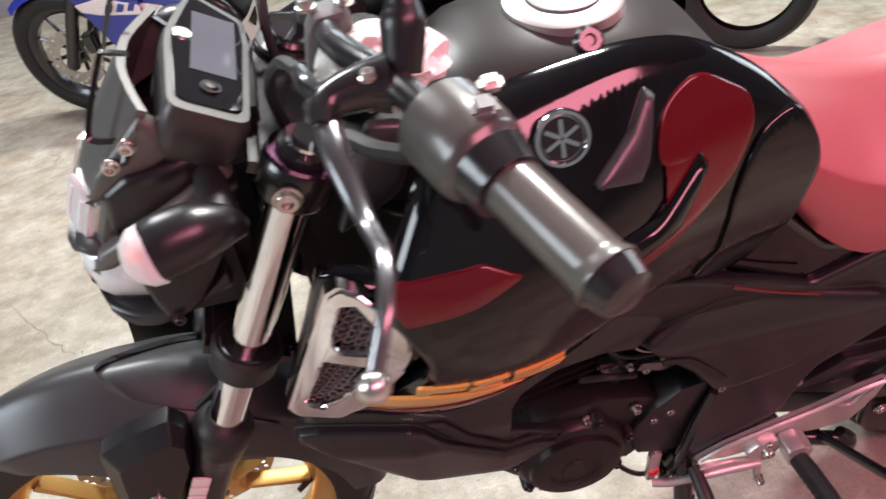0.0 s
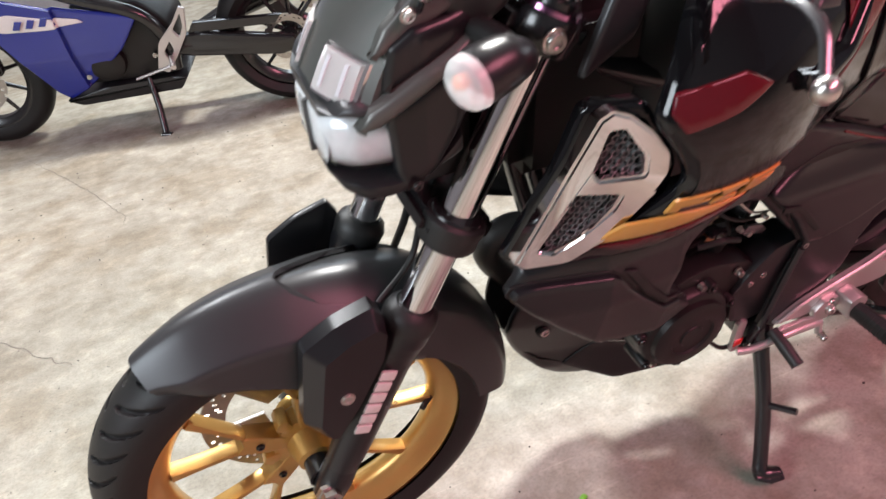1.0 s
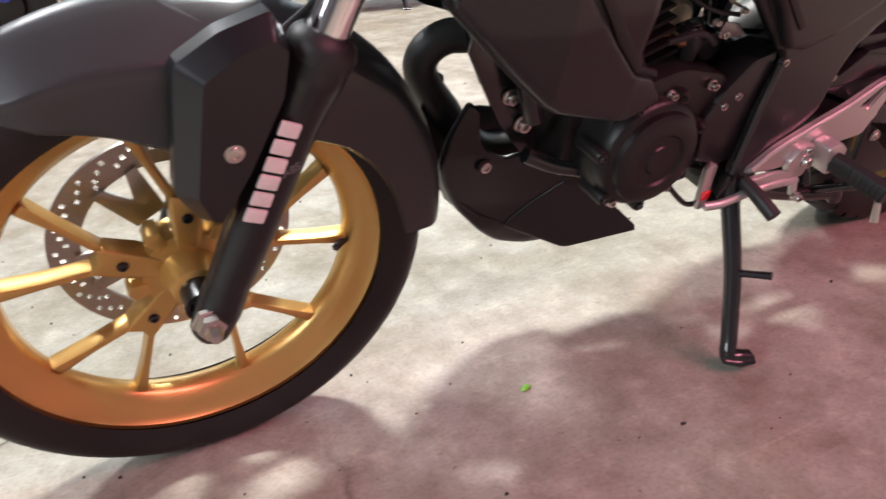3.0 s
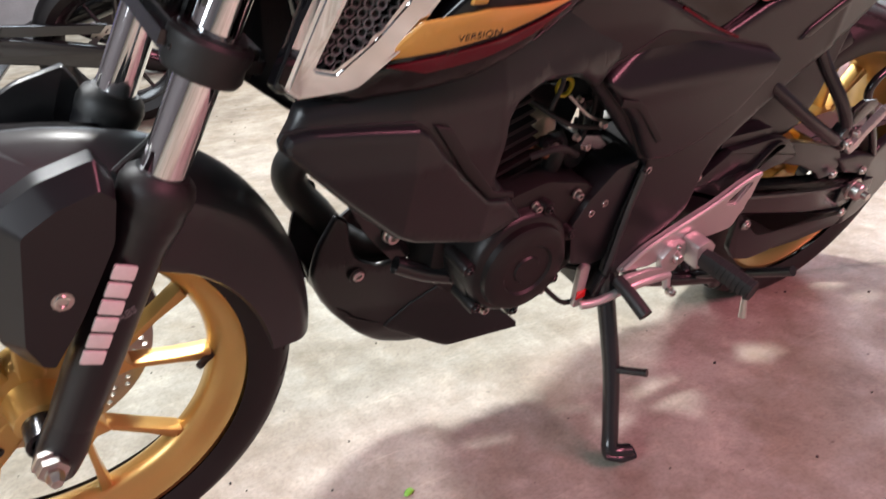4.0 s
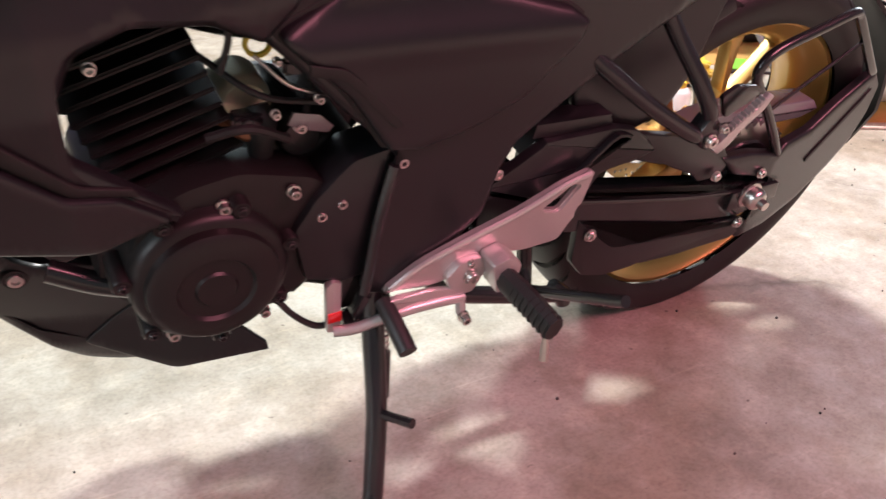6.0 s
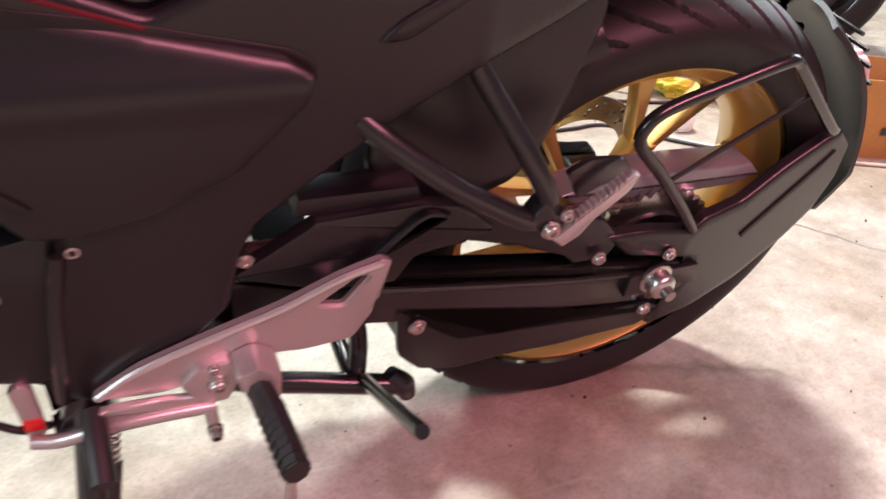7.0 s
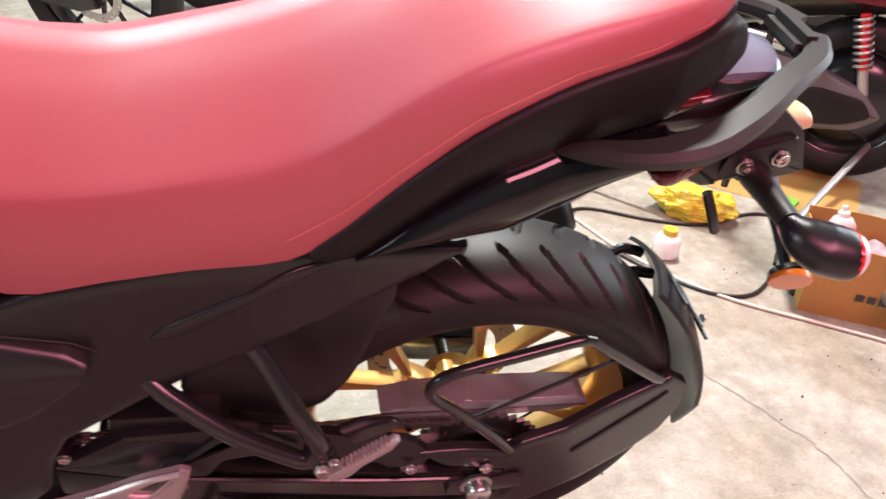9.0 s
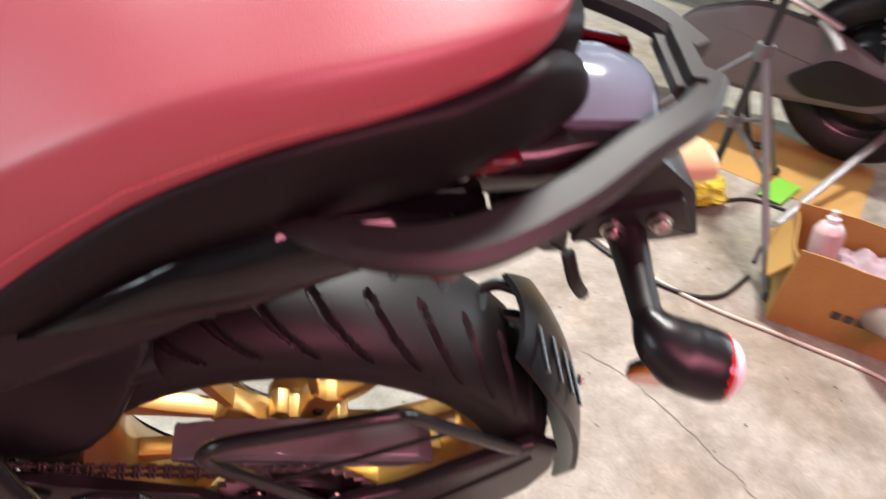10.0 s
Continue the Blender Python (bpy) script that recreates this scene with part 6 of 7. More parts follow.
part("switch_lead", sweep([V(0.696, -0.127, 0.271), V(0.671, -0.122, 0.266), V(0.647, -0.117, 0.286), V(0.629, -0.107, 0.310)], 0.0038, 8), SOFT, stand)
part("stand_sleeve", sweep([V(0.737, -0.155, 0.232), V(0.725, -0.183, 0.187)], 0.010, 10, 1), SATIN, stand)

# centre stand, folded up
cst = part("centre_stand", sweep([V(0.828, -0.076, 0.262), V(0.860, -0.080, 0.215), V(0.945, -0.084, 0.182), V(1.030, -0.104, 0.172)], 0.0125, 12), SATIN, bike, "black tubular centre stand folded up")
part("centre_stand_leg", sweep([V(0.828, 0.076, 0.262), V(0.860, 0.080, 0.215), V(0.945, 0.084, 0.182), V(1.030, 0.104, 0.172)], 0.0125, 12), SATIN, cst)
part("centre_stand_tie", sweep([V(0.985, -0.080, 0.177), V(0.985, 0.080, 0.177)], 0.010, 10, 1), SATIN, cst)
part("centre_stand_tang", sweep([V(0.995, -0.088, 0.178), V(0.996, -0.160, 0.232), V(0.996, -0.250, 0.302)], 0.0078, 10), SATIN, cst, "bent tang of the centre stand")
part("centre_stand_foot", sweep([V(1.024, -0.100, 0.190), V(1.038, -0.106, 0.172), V(1.044, -0.110, 0.156)], [0.009, 0.015, 0.011], 10, 3), SATIN, cst)
part("centre_stand_strut", sweep([V(0.992, -0.080, 0.180), V(0.998, -0.060, 0.215), V(0.985, -0.050, 0.310)], 0.011, 10), SATIN, cst)

# rear shock absorber and silencer on the far side
shock = part("rear_shock", sweep([V(0.916, 0, 0.423), V(0.880, 0, 0.626)], 0.020, 14, 1), SATIN, bike, "black rear shock absorber with coil spring")
coil = []
for k in range(121):
    a = 2 * math.pi * k / 12
    p = V(0.913, 0, 0.443).lerp(V(0.885, 0, 0.606), k / 120)
    coil.append(p + V(0.034 * math.cos(a), 0.034 * math.sin(a), 0))
part("coil_spring", sweep(coil, 0.0055, 8, 1), SATIN, shock)
part("silencer", sweep([V(0.777, 0.087, 0.283), V(0.944, 0.157, 0.314), V(1.073, 0.170, 0.348), V(1.291, 0.175, 0.414), V(1.462, 0.177, 0.479), V(1.494, 0.177, 0.492)], [0.024, 0.045, 0.056, 0.058, 0.056, 0.040], 22, 5), PIPE, bike, "black exhaust silencer")

# ---- tail ----
tail_rings = []
for x, zb, zt, w in ((1.061, 0.651, 0.692, 0.090), (1.168, 0.692, 0.739, 0.088), (1.275, 0.732, 0.792, 0.082), (1.381, 0.762, 0.812, 0.070), (1.465, 0.777, 0.826, 0.068), (1.528, 0.793, 0.831, 0.052)):
    ring = []
    for k in range(20):
        a = 2 * math.pi * k / 20
        c, s = math.cos(a), math.sin(a)
        ring.append(V(x, w * math.copysign(abs(c) ** 0.6, c), (zb + zt) / 2 + (zt - zb) / 2 * math.copysign(abs(s) ** 0.6, s)))
    tail_rings.append(ring)
tail = part("tail_unit", loft(tail_rings), SATIN, bike, "black tail unit under the seat")


def tail_panel_bm():
    """A smooth bulging side panel, pointed at its front end."""
    rings = []
    for x in np.linspace(1.146, 1.428, 40):
        top = float(np.interp(x, [1.146, 1.189, 1.229, 1.252, 1.303, 1.360, 1.428], [0.710, 0.750, 0.780, 0.795, 0.812, 0.812, 0.797]))
        low = float(np.interp(x, [1.146, 1.210, 1.275, 1.319, 1.382, 1.428], [0.705, 0.708, 0.718, 0.732, 0.762, 0.793]))
        wid = 0.150 - 0.22 * ramp_up(x - 1.27, 0.05) - 0.14 * ramp_up(1.195 - x, 0.03)
        outer = []
        for k in range(13):
            u = k / 12
            inward = 0.030 * max(0, 0.55 - u) ** 1.5 / 0.55**1.5 + 0.016 * max(0, u - 0.55) ** 2 / 0.45**2 + (0.006 if k in (0, 12) else 0)
            outer.append(V(x, -(wid - inward), low + (top - low) * u))
        rings.append(outer + [p + V(0, 0.012, 0) for p in outer[::-1]])
    return loft(rings)


both("tail_panel", tail_panel_bm(), GLOSS, tail, "gloss black tail panel", 50)
both("red_trim", shell([(1.382, 0.824), (1.418, 0.842), (1.439, 0.846), (1.422, 0.830)], lambda x, z: -0.098, 0.008, 0.15, 3, 0.02, 0.003), RED, tail)
part("tail_top", loft([[V(x, w * t, z - 0.012 * t * t) for t in np.linspace(-1, 1, 9)] + [V(x, w * t, z - 0.03) for t in np.linspace(1, -1, 9)] for x, z, w in ((1.462, 0.833, 0.036), (1.490, 0.845, 0.042), (1.521, 0.848, 0.042), (1.545, 0.844, 0.036), (1.553, 0.837, 0.030))]), TAILTOP, tail, "glossy pale blue-grey tail cover behind the seat")
lamp_ob = part("tail_light", loft([[V(x, w * math.copysign(abs(math.cos(a)) ** 0.6, math.cos(a)), z + h * math.copysign(abs(math.sin(a)) ** 0.6, math.sin(a))) for a in (2 * math.pi * k / 18 for k in range(18))] for x, z, w, h in ((1.466, 0.780, 0.040, 0.014), (1.534, 0.788, 0.040, 0.012), (1.545, 0.788, 0.034, 0.008))]), RED, tail, "dark red tail light lens")

# grab rail: blade-shaped bars joined behind the seat
rail_path = [(1.296, -0.118, 0.806), (1.325, -0.138, 0.817), (1.365, -0.152, 0.825), (1.410, -0.148, 0.831), (1.465, -0.121, 0.841), (1.515, -0.084, 0.850), (1.560, -0.050, 0.853), (1.583, -0.015, 0.853)]


def rail_bm(sy):
    path = curve_points([V(x, sy * -y, z) for x, y, z in rail_path], 6)
    rings = []
    for i, p in enumerate(path):
        d = (path[min(i + 1, len(path) - 1)] - path[max(i - 1, 0)]).normalized()
        f = i / (len(path) - 1)
        h = float(np.interp(f, [0, 0.15, 0.4, 0.7, 1], [0.002, 0.006, 0.009, 0.009, 0.009]))
        w = float(np.interp(f, [0, 0.15, 0.4, 0.7, 1], [0.004, 0.013, 0.017, 0.014, 0.012]))
        out = d.cross(V(0, 0, 1)).normalized()
        up = out.cross(d).normalized()
        rings.append([p + out * w * a + up * h * b for a, b in ((-1, 0.5), (-0.7, 1), (0.55, 1), (1, 0.5), (0.9, -0.6), (0.5, -1), (-0.5, -1), (-1, -0.5))])
    return loft(rings)


rail = part("grab_rail", rail_bm(-1), RAIL, tail, "dark grey cast grab rail", 28)
part("grab_rail_half", rail_bm(1), RAIL, tail, "", 28)
part("rail_bridge", box_bm(1.552, 1.580, -0.036, 0.036, 0.841, 0.865, 0.008), RAIL, tail)
bolt(tail, 1.401, -0.093, 0.829, 0.009, 0.006, "z", 1)
both("rail_flank", shell([(1.375, 0.800), (1.428, 0.806), (1.485, 0.820), (1.546, 0.838), (1.549, 0.820), (1.496, 0.796), (1.434, 0.780), (1.390, 0.786)], lambda x, z: -(0.146 - 0.62 * max(0, x - 1.40)), 0.012, 0.15, 4, 0.02, 0.005), RED, tail, "dark red flank below the rail")

# number plate holder and rear indicators
holder = part("plate_holder", plate([(1.457, 0.760), (1.487, 0.783), (1.535, 0.784), (1.568, 0.795), (1.611, 0.764), (1.637, 0.712), (1.597, 0.701), (1.555, 0.701), (1.512, 0.709)], -0.034, 0.060, 0.006, r=0.14), MATTE, bike, "black rear plate holder with two bolts")
part("holder_pad", plate([(1.525, 0.705), (1.530, 0.739), (1.599, 0.763), (1.618, 0.729)], -0.042, -0.032, 0.003, r=0.12), MATTE, holder)
part("holder_fin", plate([(1.441, 0.768), (1.453, 0.737), (1.496, 0.716), (1.514, 0.718), (1.500, 0.785)], -0.062, 0.075, 0.006, r=0.15), MATTE, holder)
for x, z in ((1.551, 0.728), (1.587, 0.739)):
    bolt(holder, x, -0.043, z, 0.0095, 0.008)
part("plate_light", loft([[V(x, 0.02 + w * math.cos(a), z + h * math.sin(a)) for a in (2 * math.pi * k / 16 for k in range(16))] for x, z, w, h in ((1.606, 0.745, 0.024, 0.014), (1.635, 0.749, 0.024, 0.014), (1.647, 0.748, 0.020, 0.010))]), material("yellow_tinted_lens", (0.55, 0.46, 0.26), 0.3, coat=0.2, wear=0.3), holder, "yellowish plate lamp")
part("lamp_lead", sweep([V(1.530, -0.036, 0.687), V(1.542, -0.046, 0.662), V(1.559, -0.040, 0.636)], 0.006, 8), SOFT, holder)
for sy in (-1, 1):
    o = 0.5 * (sy + 1) * 0.02
    ind = part("rear_indicator", sweep([V(1.560, o + sy * 0.118, 0.722), V(1.570, o + sy * 0.134, 0.717), V(1.586, o + sy * 0.146, 0.712), V(1.606, o + sy * 0.152, 0.709), V(1.614, o + sy * 0.153, 0.708)], [0.011, 0.022, 0.0280, 0.0280, 0.0265], 20, 5, 0.85), MATTE, bike, "black rear indicator on a stalk")
    part("indicator_stalk", sweep([V(1.570, o + sy * 0.040, 0.715), V(1.566, o + sy * 0.080, 0.718), V(1.562, o + sy * 0.122, 0.722)], [0.016, 0.013, 0.011], 14, 4), SOFT, ind)
    part("indicator_lens", sweep([V(1.614, o + sy * 0.153, 0.708), V(1.622, o + sy * 0.155, 0.707), V(1.627, o + sy * 0.156, 0.706)], [0.0255, 0.023, 0.014], 20, 3, 0.86), MILK, ind, "clear indicator lens with a red rim")
    part("lens_rim", sweep([V(1.611, o + sy * 0.1525, 0.708), V(1.616, o + sy * 0.1535, 0.708)], 0.027, 20, 1, 0.86), REDLENS, ind)
    refl = part("side_reflector", sweep([V(1.599, sy * 0.124, 0.648), V(1.598, sy * 0.131, 0.646)], [0.023, 0.023], 28, 1, 0.72), AMBER, bike, "amber oval side reflector")
    part("reflector_back", sweep([V(1.599, sy * 0.117, 0.649), V(1.599, sy * 0.124, 0.648)], [0.021, 0.0245], 28, 1, 0.72), SATIN, refl)
    part("reflector_stem", sweep([V(1.586, sy * 0.034, 0.703), V(1.593, sy * 0.075, 0.682), V(1.599, sy * 0.118, 0.650)], 0.006, 8), SATIN, refl)

# ---- other things in the garage ----


def dark_bike(name, m, label, paint, rim, height=0.62, upper=True):
    """A parked motorcycle seen from low down: wheels, engine, swingarm, stand and lower panels."""
    root = thing(name, m, label, "motorcycle", "motorcycles parked behind")
    for nm, cx in (("front_wheel", 0.0), ("rear_wheel", 1.33)):
        c = V(cx, 0, 0.30)
        w = part(nm, lathe([(0.226, -0.036), (0.218, -0.03), (0.198, -0.012), (0.198, 0.012), (0.218, 0.03), (0.226, 0.036), (0.214, 0.034), (0.190, 0.014), (0.190, -0.014), (0.214, -0.034)], c, "y", 48, closed=True), rim, root, "black cast wheel")
        wid = 0.055 if cx == 0 else 0.072
        prof = [(0.222, -wid * 0.75), (0.25, -wid), (0.275, -wid * 0.9), (0.295, -wid * 0.5), (0.301, 0), (0.295, wid * 0.5), (0.275, wid * 0.9), (0.25, wid), (0.222, wid * 0.75)]
        part("tyre", lathe(prof, c, "y", 64), RUBBER, w)
        for k in range(10):
            a = radians(36 * k + 10)
            d = V(math.cos(a), 0, math.sin(a))
            part("spoke", sweep([c + d * 0.03, c + d * 0.195], [0.011, 0.007], 6, 1), rim, w)
        part("hub", lathe([(0, -0.05), (0.035, -0.045), (0.035, 0.045), (0, 0.05)], c, "y", 20), rim, w)
        part("brake_disc", disc_bm(c, -0.062, 0.07, 0.13 if cx == 0 else 0.10, 0.004, 5, 60), DISC, w)
    for sy in (-1, 1):
        part("fork_leg", sweep([V(0.0, sy * 0.095, 0.28), V(0.10, sy * 0.095, 0.48), V(0.24, sy * 0.095, 0.76)], [0.028, 0.027, 0.020], 12, 2), SATIN, root)
    part("mudguard", loft([[V(r * math.cos(a), y, 0.30 + r * math.sin(a)) for y, r in ((-0.07, 0.29), (-0.05, 0.32), (0, 0.33), (0.05, 0.32), (0.07, 0.29), (0.05, 0.312), (0, 0.322), (-0.05, 0.312))] for a in (radians(130 - 9 * k) for k in range(13))]), paint, root)
    part("brake_caliper", box_bm(0.10, 0.16, -0.10, -0.05, 0.33, 0.42, 0.01), SATIN, root)
    part("fairing", shell([(0.17, 0.62), (0.30, 0.66), (0.50, 0.60), (0.80, 0.52), (0.70, 0.40), (0.52, 0.26), (0.40, 0.20), (0.36, 0.24), (0.30, 0.38)], lambda x, z: -0.17 - 0.1 * (x - 0.3) * (x < 0.5) + 0.25 * max(0, 0.40 - z), 0.006, 0.15, 4, 0.06), paint, root, "glossy painted side fairing")
    part("fairing_graphic", shell([(0.20, 0.575), (0.33, 0.60), (0.58, 0.545), (0.60, 0.53), (0.46, 0.525), (0.30, 0.53), (0.22, 0.545)], lambda x, z: -0.176 - 0.1 * (x - 0.3) * (x < 0.5), 0.003, 0.1, 4, 0.05, 0.001), WHITE, root, "pale graphic with dark marks, plain")
    for k in range(3):
        part("graphic_mark", plate([(0.34 + 0.05 * k, 0.545), (0.36 + 0.05 * k, 0.575), (0.385 + 0.05 * k, 0.570), (0.365 + 0.05 * k, 0.542)], -0.196, -0.186, 0.001), BLUE, root)
    part("belly_cover", plate([(0.38, 0.205), (0.44, 0.175), (0.86, 0.185), (0.90, 0.235), (0.84, 0.245), (0.55, 0.240)], -0.15, 0.15, 0.01, r=0.15), MATTE, root)
    eng = part("engine", plate([(0.42, 0.25), (0.86, 0.24), (0.90, 0.45), (0.80, 0.56), (0.56, 0.60), (0.46, 0.45)], -0.12, 0.12, 0.02, r=0.2), ENGINE, root)
    part("crankcase_cover", lathe([(0, -0.16), (0.05, -0.158), (0.075, -0.145), (0.08, -0.11), (0, -0.11)], (0.60, 0, 0.34), "y", 32), ENGINE, eng)
    part("frame_tube", sweep([V(0.36, -0.12, 0.72), V(0.58, -0.15, 0.62), V(0.80, -0.15, 0.52), V(0.87, -0.13, 0.38), V(0.86, -0.12, 0.27)], 0.026, 10), SATIN, root)
    part("swingarm", plate([(0.86, 0.33), (0.86, 0.40), (1.0, 0.40), (1.36, 0.33), (1.38, 0.28), (1.30, 0.26), (0.95, 0.31)], -0.13, -0.09, 0.01, r=0.1), SATIN, root)
    rs = part("footrest_plate", ring_between([(0.80, 0.29), (0.84, 0.40), (0.92, 0.47), (0.965, 0.53), (0.985, 0.52), (0.96, 0.42), (0.90, 0.34), (0.84, 0.27)], [[(0.91, 0.44), (0.962, 0.505), (0.955, 0.45), (0.93, 0.41)], [(0.85, 0.36), (0.885, 0.40), (0.89, 0.36), (0.86, 0.32)]], lambda x, z: -0.165, 0.0, 0.012), ALLOY, root, "pale alloy footrest plate")
    part("footrest", sweep([V(0.87, -0.17, 0.335), V(0.89, -0.24, 0.325)], 0.011, 10, 1), ALLOY, rs)
    part("gear_rod", sweep([V(0.86, -0.17, 0.30), V(0.70, -0.16, 0.262)], 0.006, 8, 1), ALLOY, rs)
    st = part("side_stand", sweep([V(0.74, -0.13, 0.26), V(0.755, -0.19, 0.14), V(0.76, -0.245, 0.05)], 0.014, 10, 2), SATIN, root, "black side stand folded down")
    part("stand_foot", sweep([V(0.745, -0.248, 0.048), V(0.785, -0.258, 0.046)], [0.018, 0.014], 10, 1, 0.4), SATIN, st)
    part("chain_guard", plate([(0.95, 0.40), (1.30, 0.39), (1.33, 0.42), (0.98, 0.44)], -0.12, -0.09, 0.004), SATIN, root)
    part("silencer", sweep([V(0.9, 0.13, 0.30), V(1.2, 0.17, 0.40), V(1.5, 0.19, 0.50)], [0.03, 0.055, 0.06], 16, 3), SATIN, root)
    part("tank", sweep([V(0.40, 0, 0.80), V(0.55, 0, 0.86), V(0.78, 0, 0.80)], [0.10, 0.14, 0.10], 18, 4), paint, root)
    part("seat", sweep([V(0.76, 0, 0.78), V(0.95, 0, 0.79), V(1.25, 0, 0.88), V(1.45, 0, 0.94)], [0.08, 0.10, 0.09, 0.03], 16, 4, 0.5), VINYL, root)
    part("tail_panel", sweep([V(0.85, 0, 0.70), V(1.1, 0, 0.74), V(1.5, 0, 0.88)], [0.06, 0.08, 0.03], 14, 4, 0.7), paint, root)
    part("nose_cowl", sweep([V(0.30, 0, 0.86), V(0.16, 0, 0.84), V(0.05, 0, 0.76)], [0.16, 0.15, 0.05], 18, 4), paint, root)
    part("radiator_hose", sweep([V(0.48, -0.13, 0.52), V(0.60, -0.15, 0.50), V(0.72, -0.14, 0.53)], 0.014, 8), SOFT, root)
    for x, z in ((0.52, 0.30), (0.70, 0.42), (0.80, 0.34), (0.85, 0.29)):
        bolt(root, x, -0.158 if x < 0.6 else -0.135, z, 0.010, 0.008)
    return root


def lean_pose(x, y, heading, lean=11):
    return Matrix.Translation((x, y, 0)) @ Matrix.Rotation(radians(heading), 4, "Z") @ Matrix.Rotation(radians(lean), 4, "X")


dark_bike("parked_sport_motorcycle", lean_pose(-0.745, 2.77, -19, 10), "blue and black sports motorcycle on its side stand", BLUE, SATIN)
dark_bike("parked_black_motorcycle", lean_pose(0.85, 3.25, -12, 9), "black motorcycle parked behind on its side stand", SATIN, SATIN)


def moped(m):
    """A small step-through motorcycle with twin rear springs."""
    root = thing("parked_moped", m, "dark moped with a chrome and red sprung rear suspension", "motorcycle", "motorcycles parked behind")
    c = V(1.20, 0, 0.275)
    w = part("rear_wheel", lathe([(0.19, -0.03), (0.182, -0.026), (0.17, -0.01), (0.17, 0.01), (0.182, 0.026), (0.19, 0.03), (0.165, 0.012), (0.165, -0.012)], c, "y", 40, closed=True), SATIN, root)
    part("tyre", lathe([(0.185, -0.04), (0.21, -0.052), (0.245, -0.05), (0.268, -0.03), (0.275, 0), (0.268, 0.03), (0.245, 0.05), (0.21, 0.052), (0.185, 0.04)], c, "y", 64), RUBBER, w)
    for k in range(6):
        a = radians(60 * k)
        part("spoke", sweep([c + V(math.cos(a), 0, math.sin(a)) * 0.03, c + V(math.cos(a), 0, math.sin(a)) * 0.17], [0.02, 0.012], 6, 1), SATIN, w)
    part("brake_drum", lathe([(0, -0.05), (0.10, -0.05), (0.15, -0.03), (0.162, -0.01), (0.162, 0.02), (0, 0.03)], c, "y", 36), SATIN, w)
    part("gearcase", plate([(0.55, 0.22), (0.62, 0.34), (0.80, 0.42), (1.02, 0.40), (1.22, 0.33), (1.30, 0.26), (1.22, 0.20), (0.90, 0.16), (0.65, 0.16)], -0.13, -0.055, 0.02, r=0.25), GREY, root, "dark grey drive case")
    part("case_cover", plate([(0.95, 0.24), (1.05, 0.33), (1.22, 0.31), (1.26, 0.26), (1.18, 0.22), (1.02, 0.20)], -0.145, -0.125, 0.006, r=0.3), ENGINE, root)
    s = part("shock", sweep([V(1.235, -0.10, 0.265), V(1.19, -0.105, 0.40)], [0.017, 0.017], 12, 1), ALLOY, root, "silver and red sprung shock absorber")
    coil = []
    for k in range(81):
        a = 2 * math.pi * k / 10
        p = V(1.19, -0.105, 0.40).lerp(V(1.14, -0.11, 0.56), k / 80)
        coil.append(p + V(0.026 * math.cos(a), 0.026 * math.sin(a), 0.006 * math.cos(a)))
    part("coil_spring", sweep(coil, 0.005, 6, 1), ALLOY, s)
    part("shock_rod", sweep([V(1.19, -0.105, 0.40), V(1.14, -0.11, 0.57)], 0.015, 10, 1), REDLENS, s)
    part("shock_eye", plate([(1.215, 0.235), (1.215, 0.285), (1.255, 0.285), (1.258, 0.235)], -0.125, -0.085, 0.006, r=0.3), ALLOY, s)
    part("footrest", sweep([V(0.98, -0.12, 0.42), V(1.03, -0.16, 0.395), V(1.06, -0.19, 0.37)], [0.014, 0.014, 0.012], 8, 3), ALLOY, root)
    part("side_trim", sweep([V(0.70, -0.14, 0.47), V(0.88, -0.15, 0.46), V(1.04, -0.15, 0.42)], [0.014, 0.022, 0.016], 10, 3, 0.5), ALLOY, root, "pale trim bar")
    part("body", sweep([V(0.35, 0, 0.55), V(0.60, 0, 0.52), V(0.95, 0, 0.62), V(1.35, 0, 0.68), V(1.50, 0, 0.66)], [0.10, 0.14, 0.15, 0.13, 0.05], 18, 5, 0.75), SATIN, root, "dark body panels")
    part("body_stripe", shell([(0.95, 0.60), (1.30, 0.66), (1.42, 0.68), (1.40, 0.63), (1.20, 0.60)], lambda x, z: -0.147, 0.004, 0.15, 3, 0.06, 0.001), RED, root)
    part("exhaust", sweep([V(0.75, 0.09, 0.20), V(1.0, 0.12, 0.24), V(1.45, 0.14, 0.36)], [0.02, 0.045, 0.05], 14, 3), ALLOY, root)
    part("seat", sweep([V(0.75, 0, 0.73), V(1.0, 0, 0.77), V(1.4, 0, 0.80)], [0.09, 0.12, 0.06], 14, 4, 0.5), VINYL, root)
    part("leg_shield", box_bm(0.26, 0.32, -0.16, 0.16, 0.25, 0.85, 0.02), SATIN, root)
    f = part("front_wheel", lathe([(0.185, -0.03), (0.21, -0.045), (0.25, -0.04), (0.272, 0), (0.25, 0.04), (0.21, 0.045), (0.185, 0.03)], (0.0, 0, 0.272), "y", 48), RUBBER, root)
    part("fork_leg", sweep([V(0.0, -0.07, 0.27), V(0.16, -0.07, 0.70)], 0.022, 10, 1), ALLOY, f)
    part("centre_stand", sweep([V(0.86, -0.10, 0.16), V(0.93, -0.14, 0.02), V(0.98, -0.15, 0.015)], 0.012, 8, 3), SATIN, root)
    return root


moped(Matrix.Translation((2.00, 1.98, 0)) @ Matrix.Rotation(radians(-33), 4, "Z"))

# wheel and engine of another machine further back
dark_bike("parked_dark_motorcycle", lean_pose(2.75, 3.05, -25, 9), "dark motorcycle parked in the shade", SATIN, SATIN)

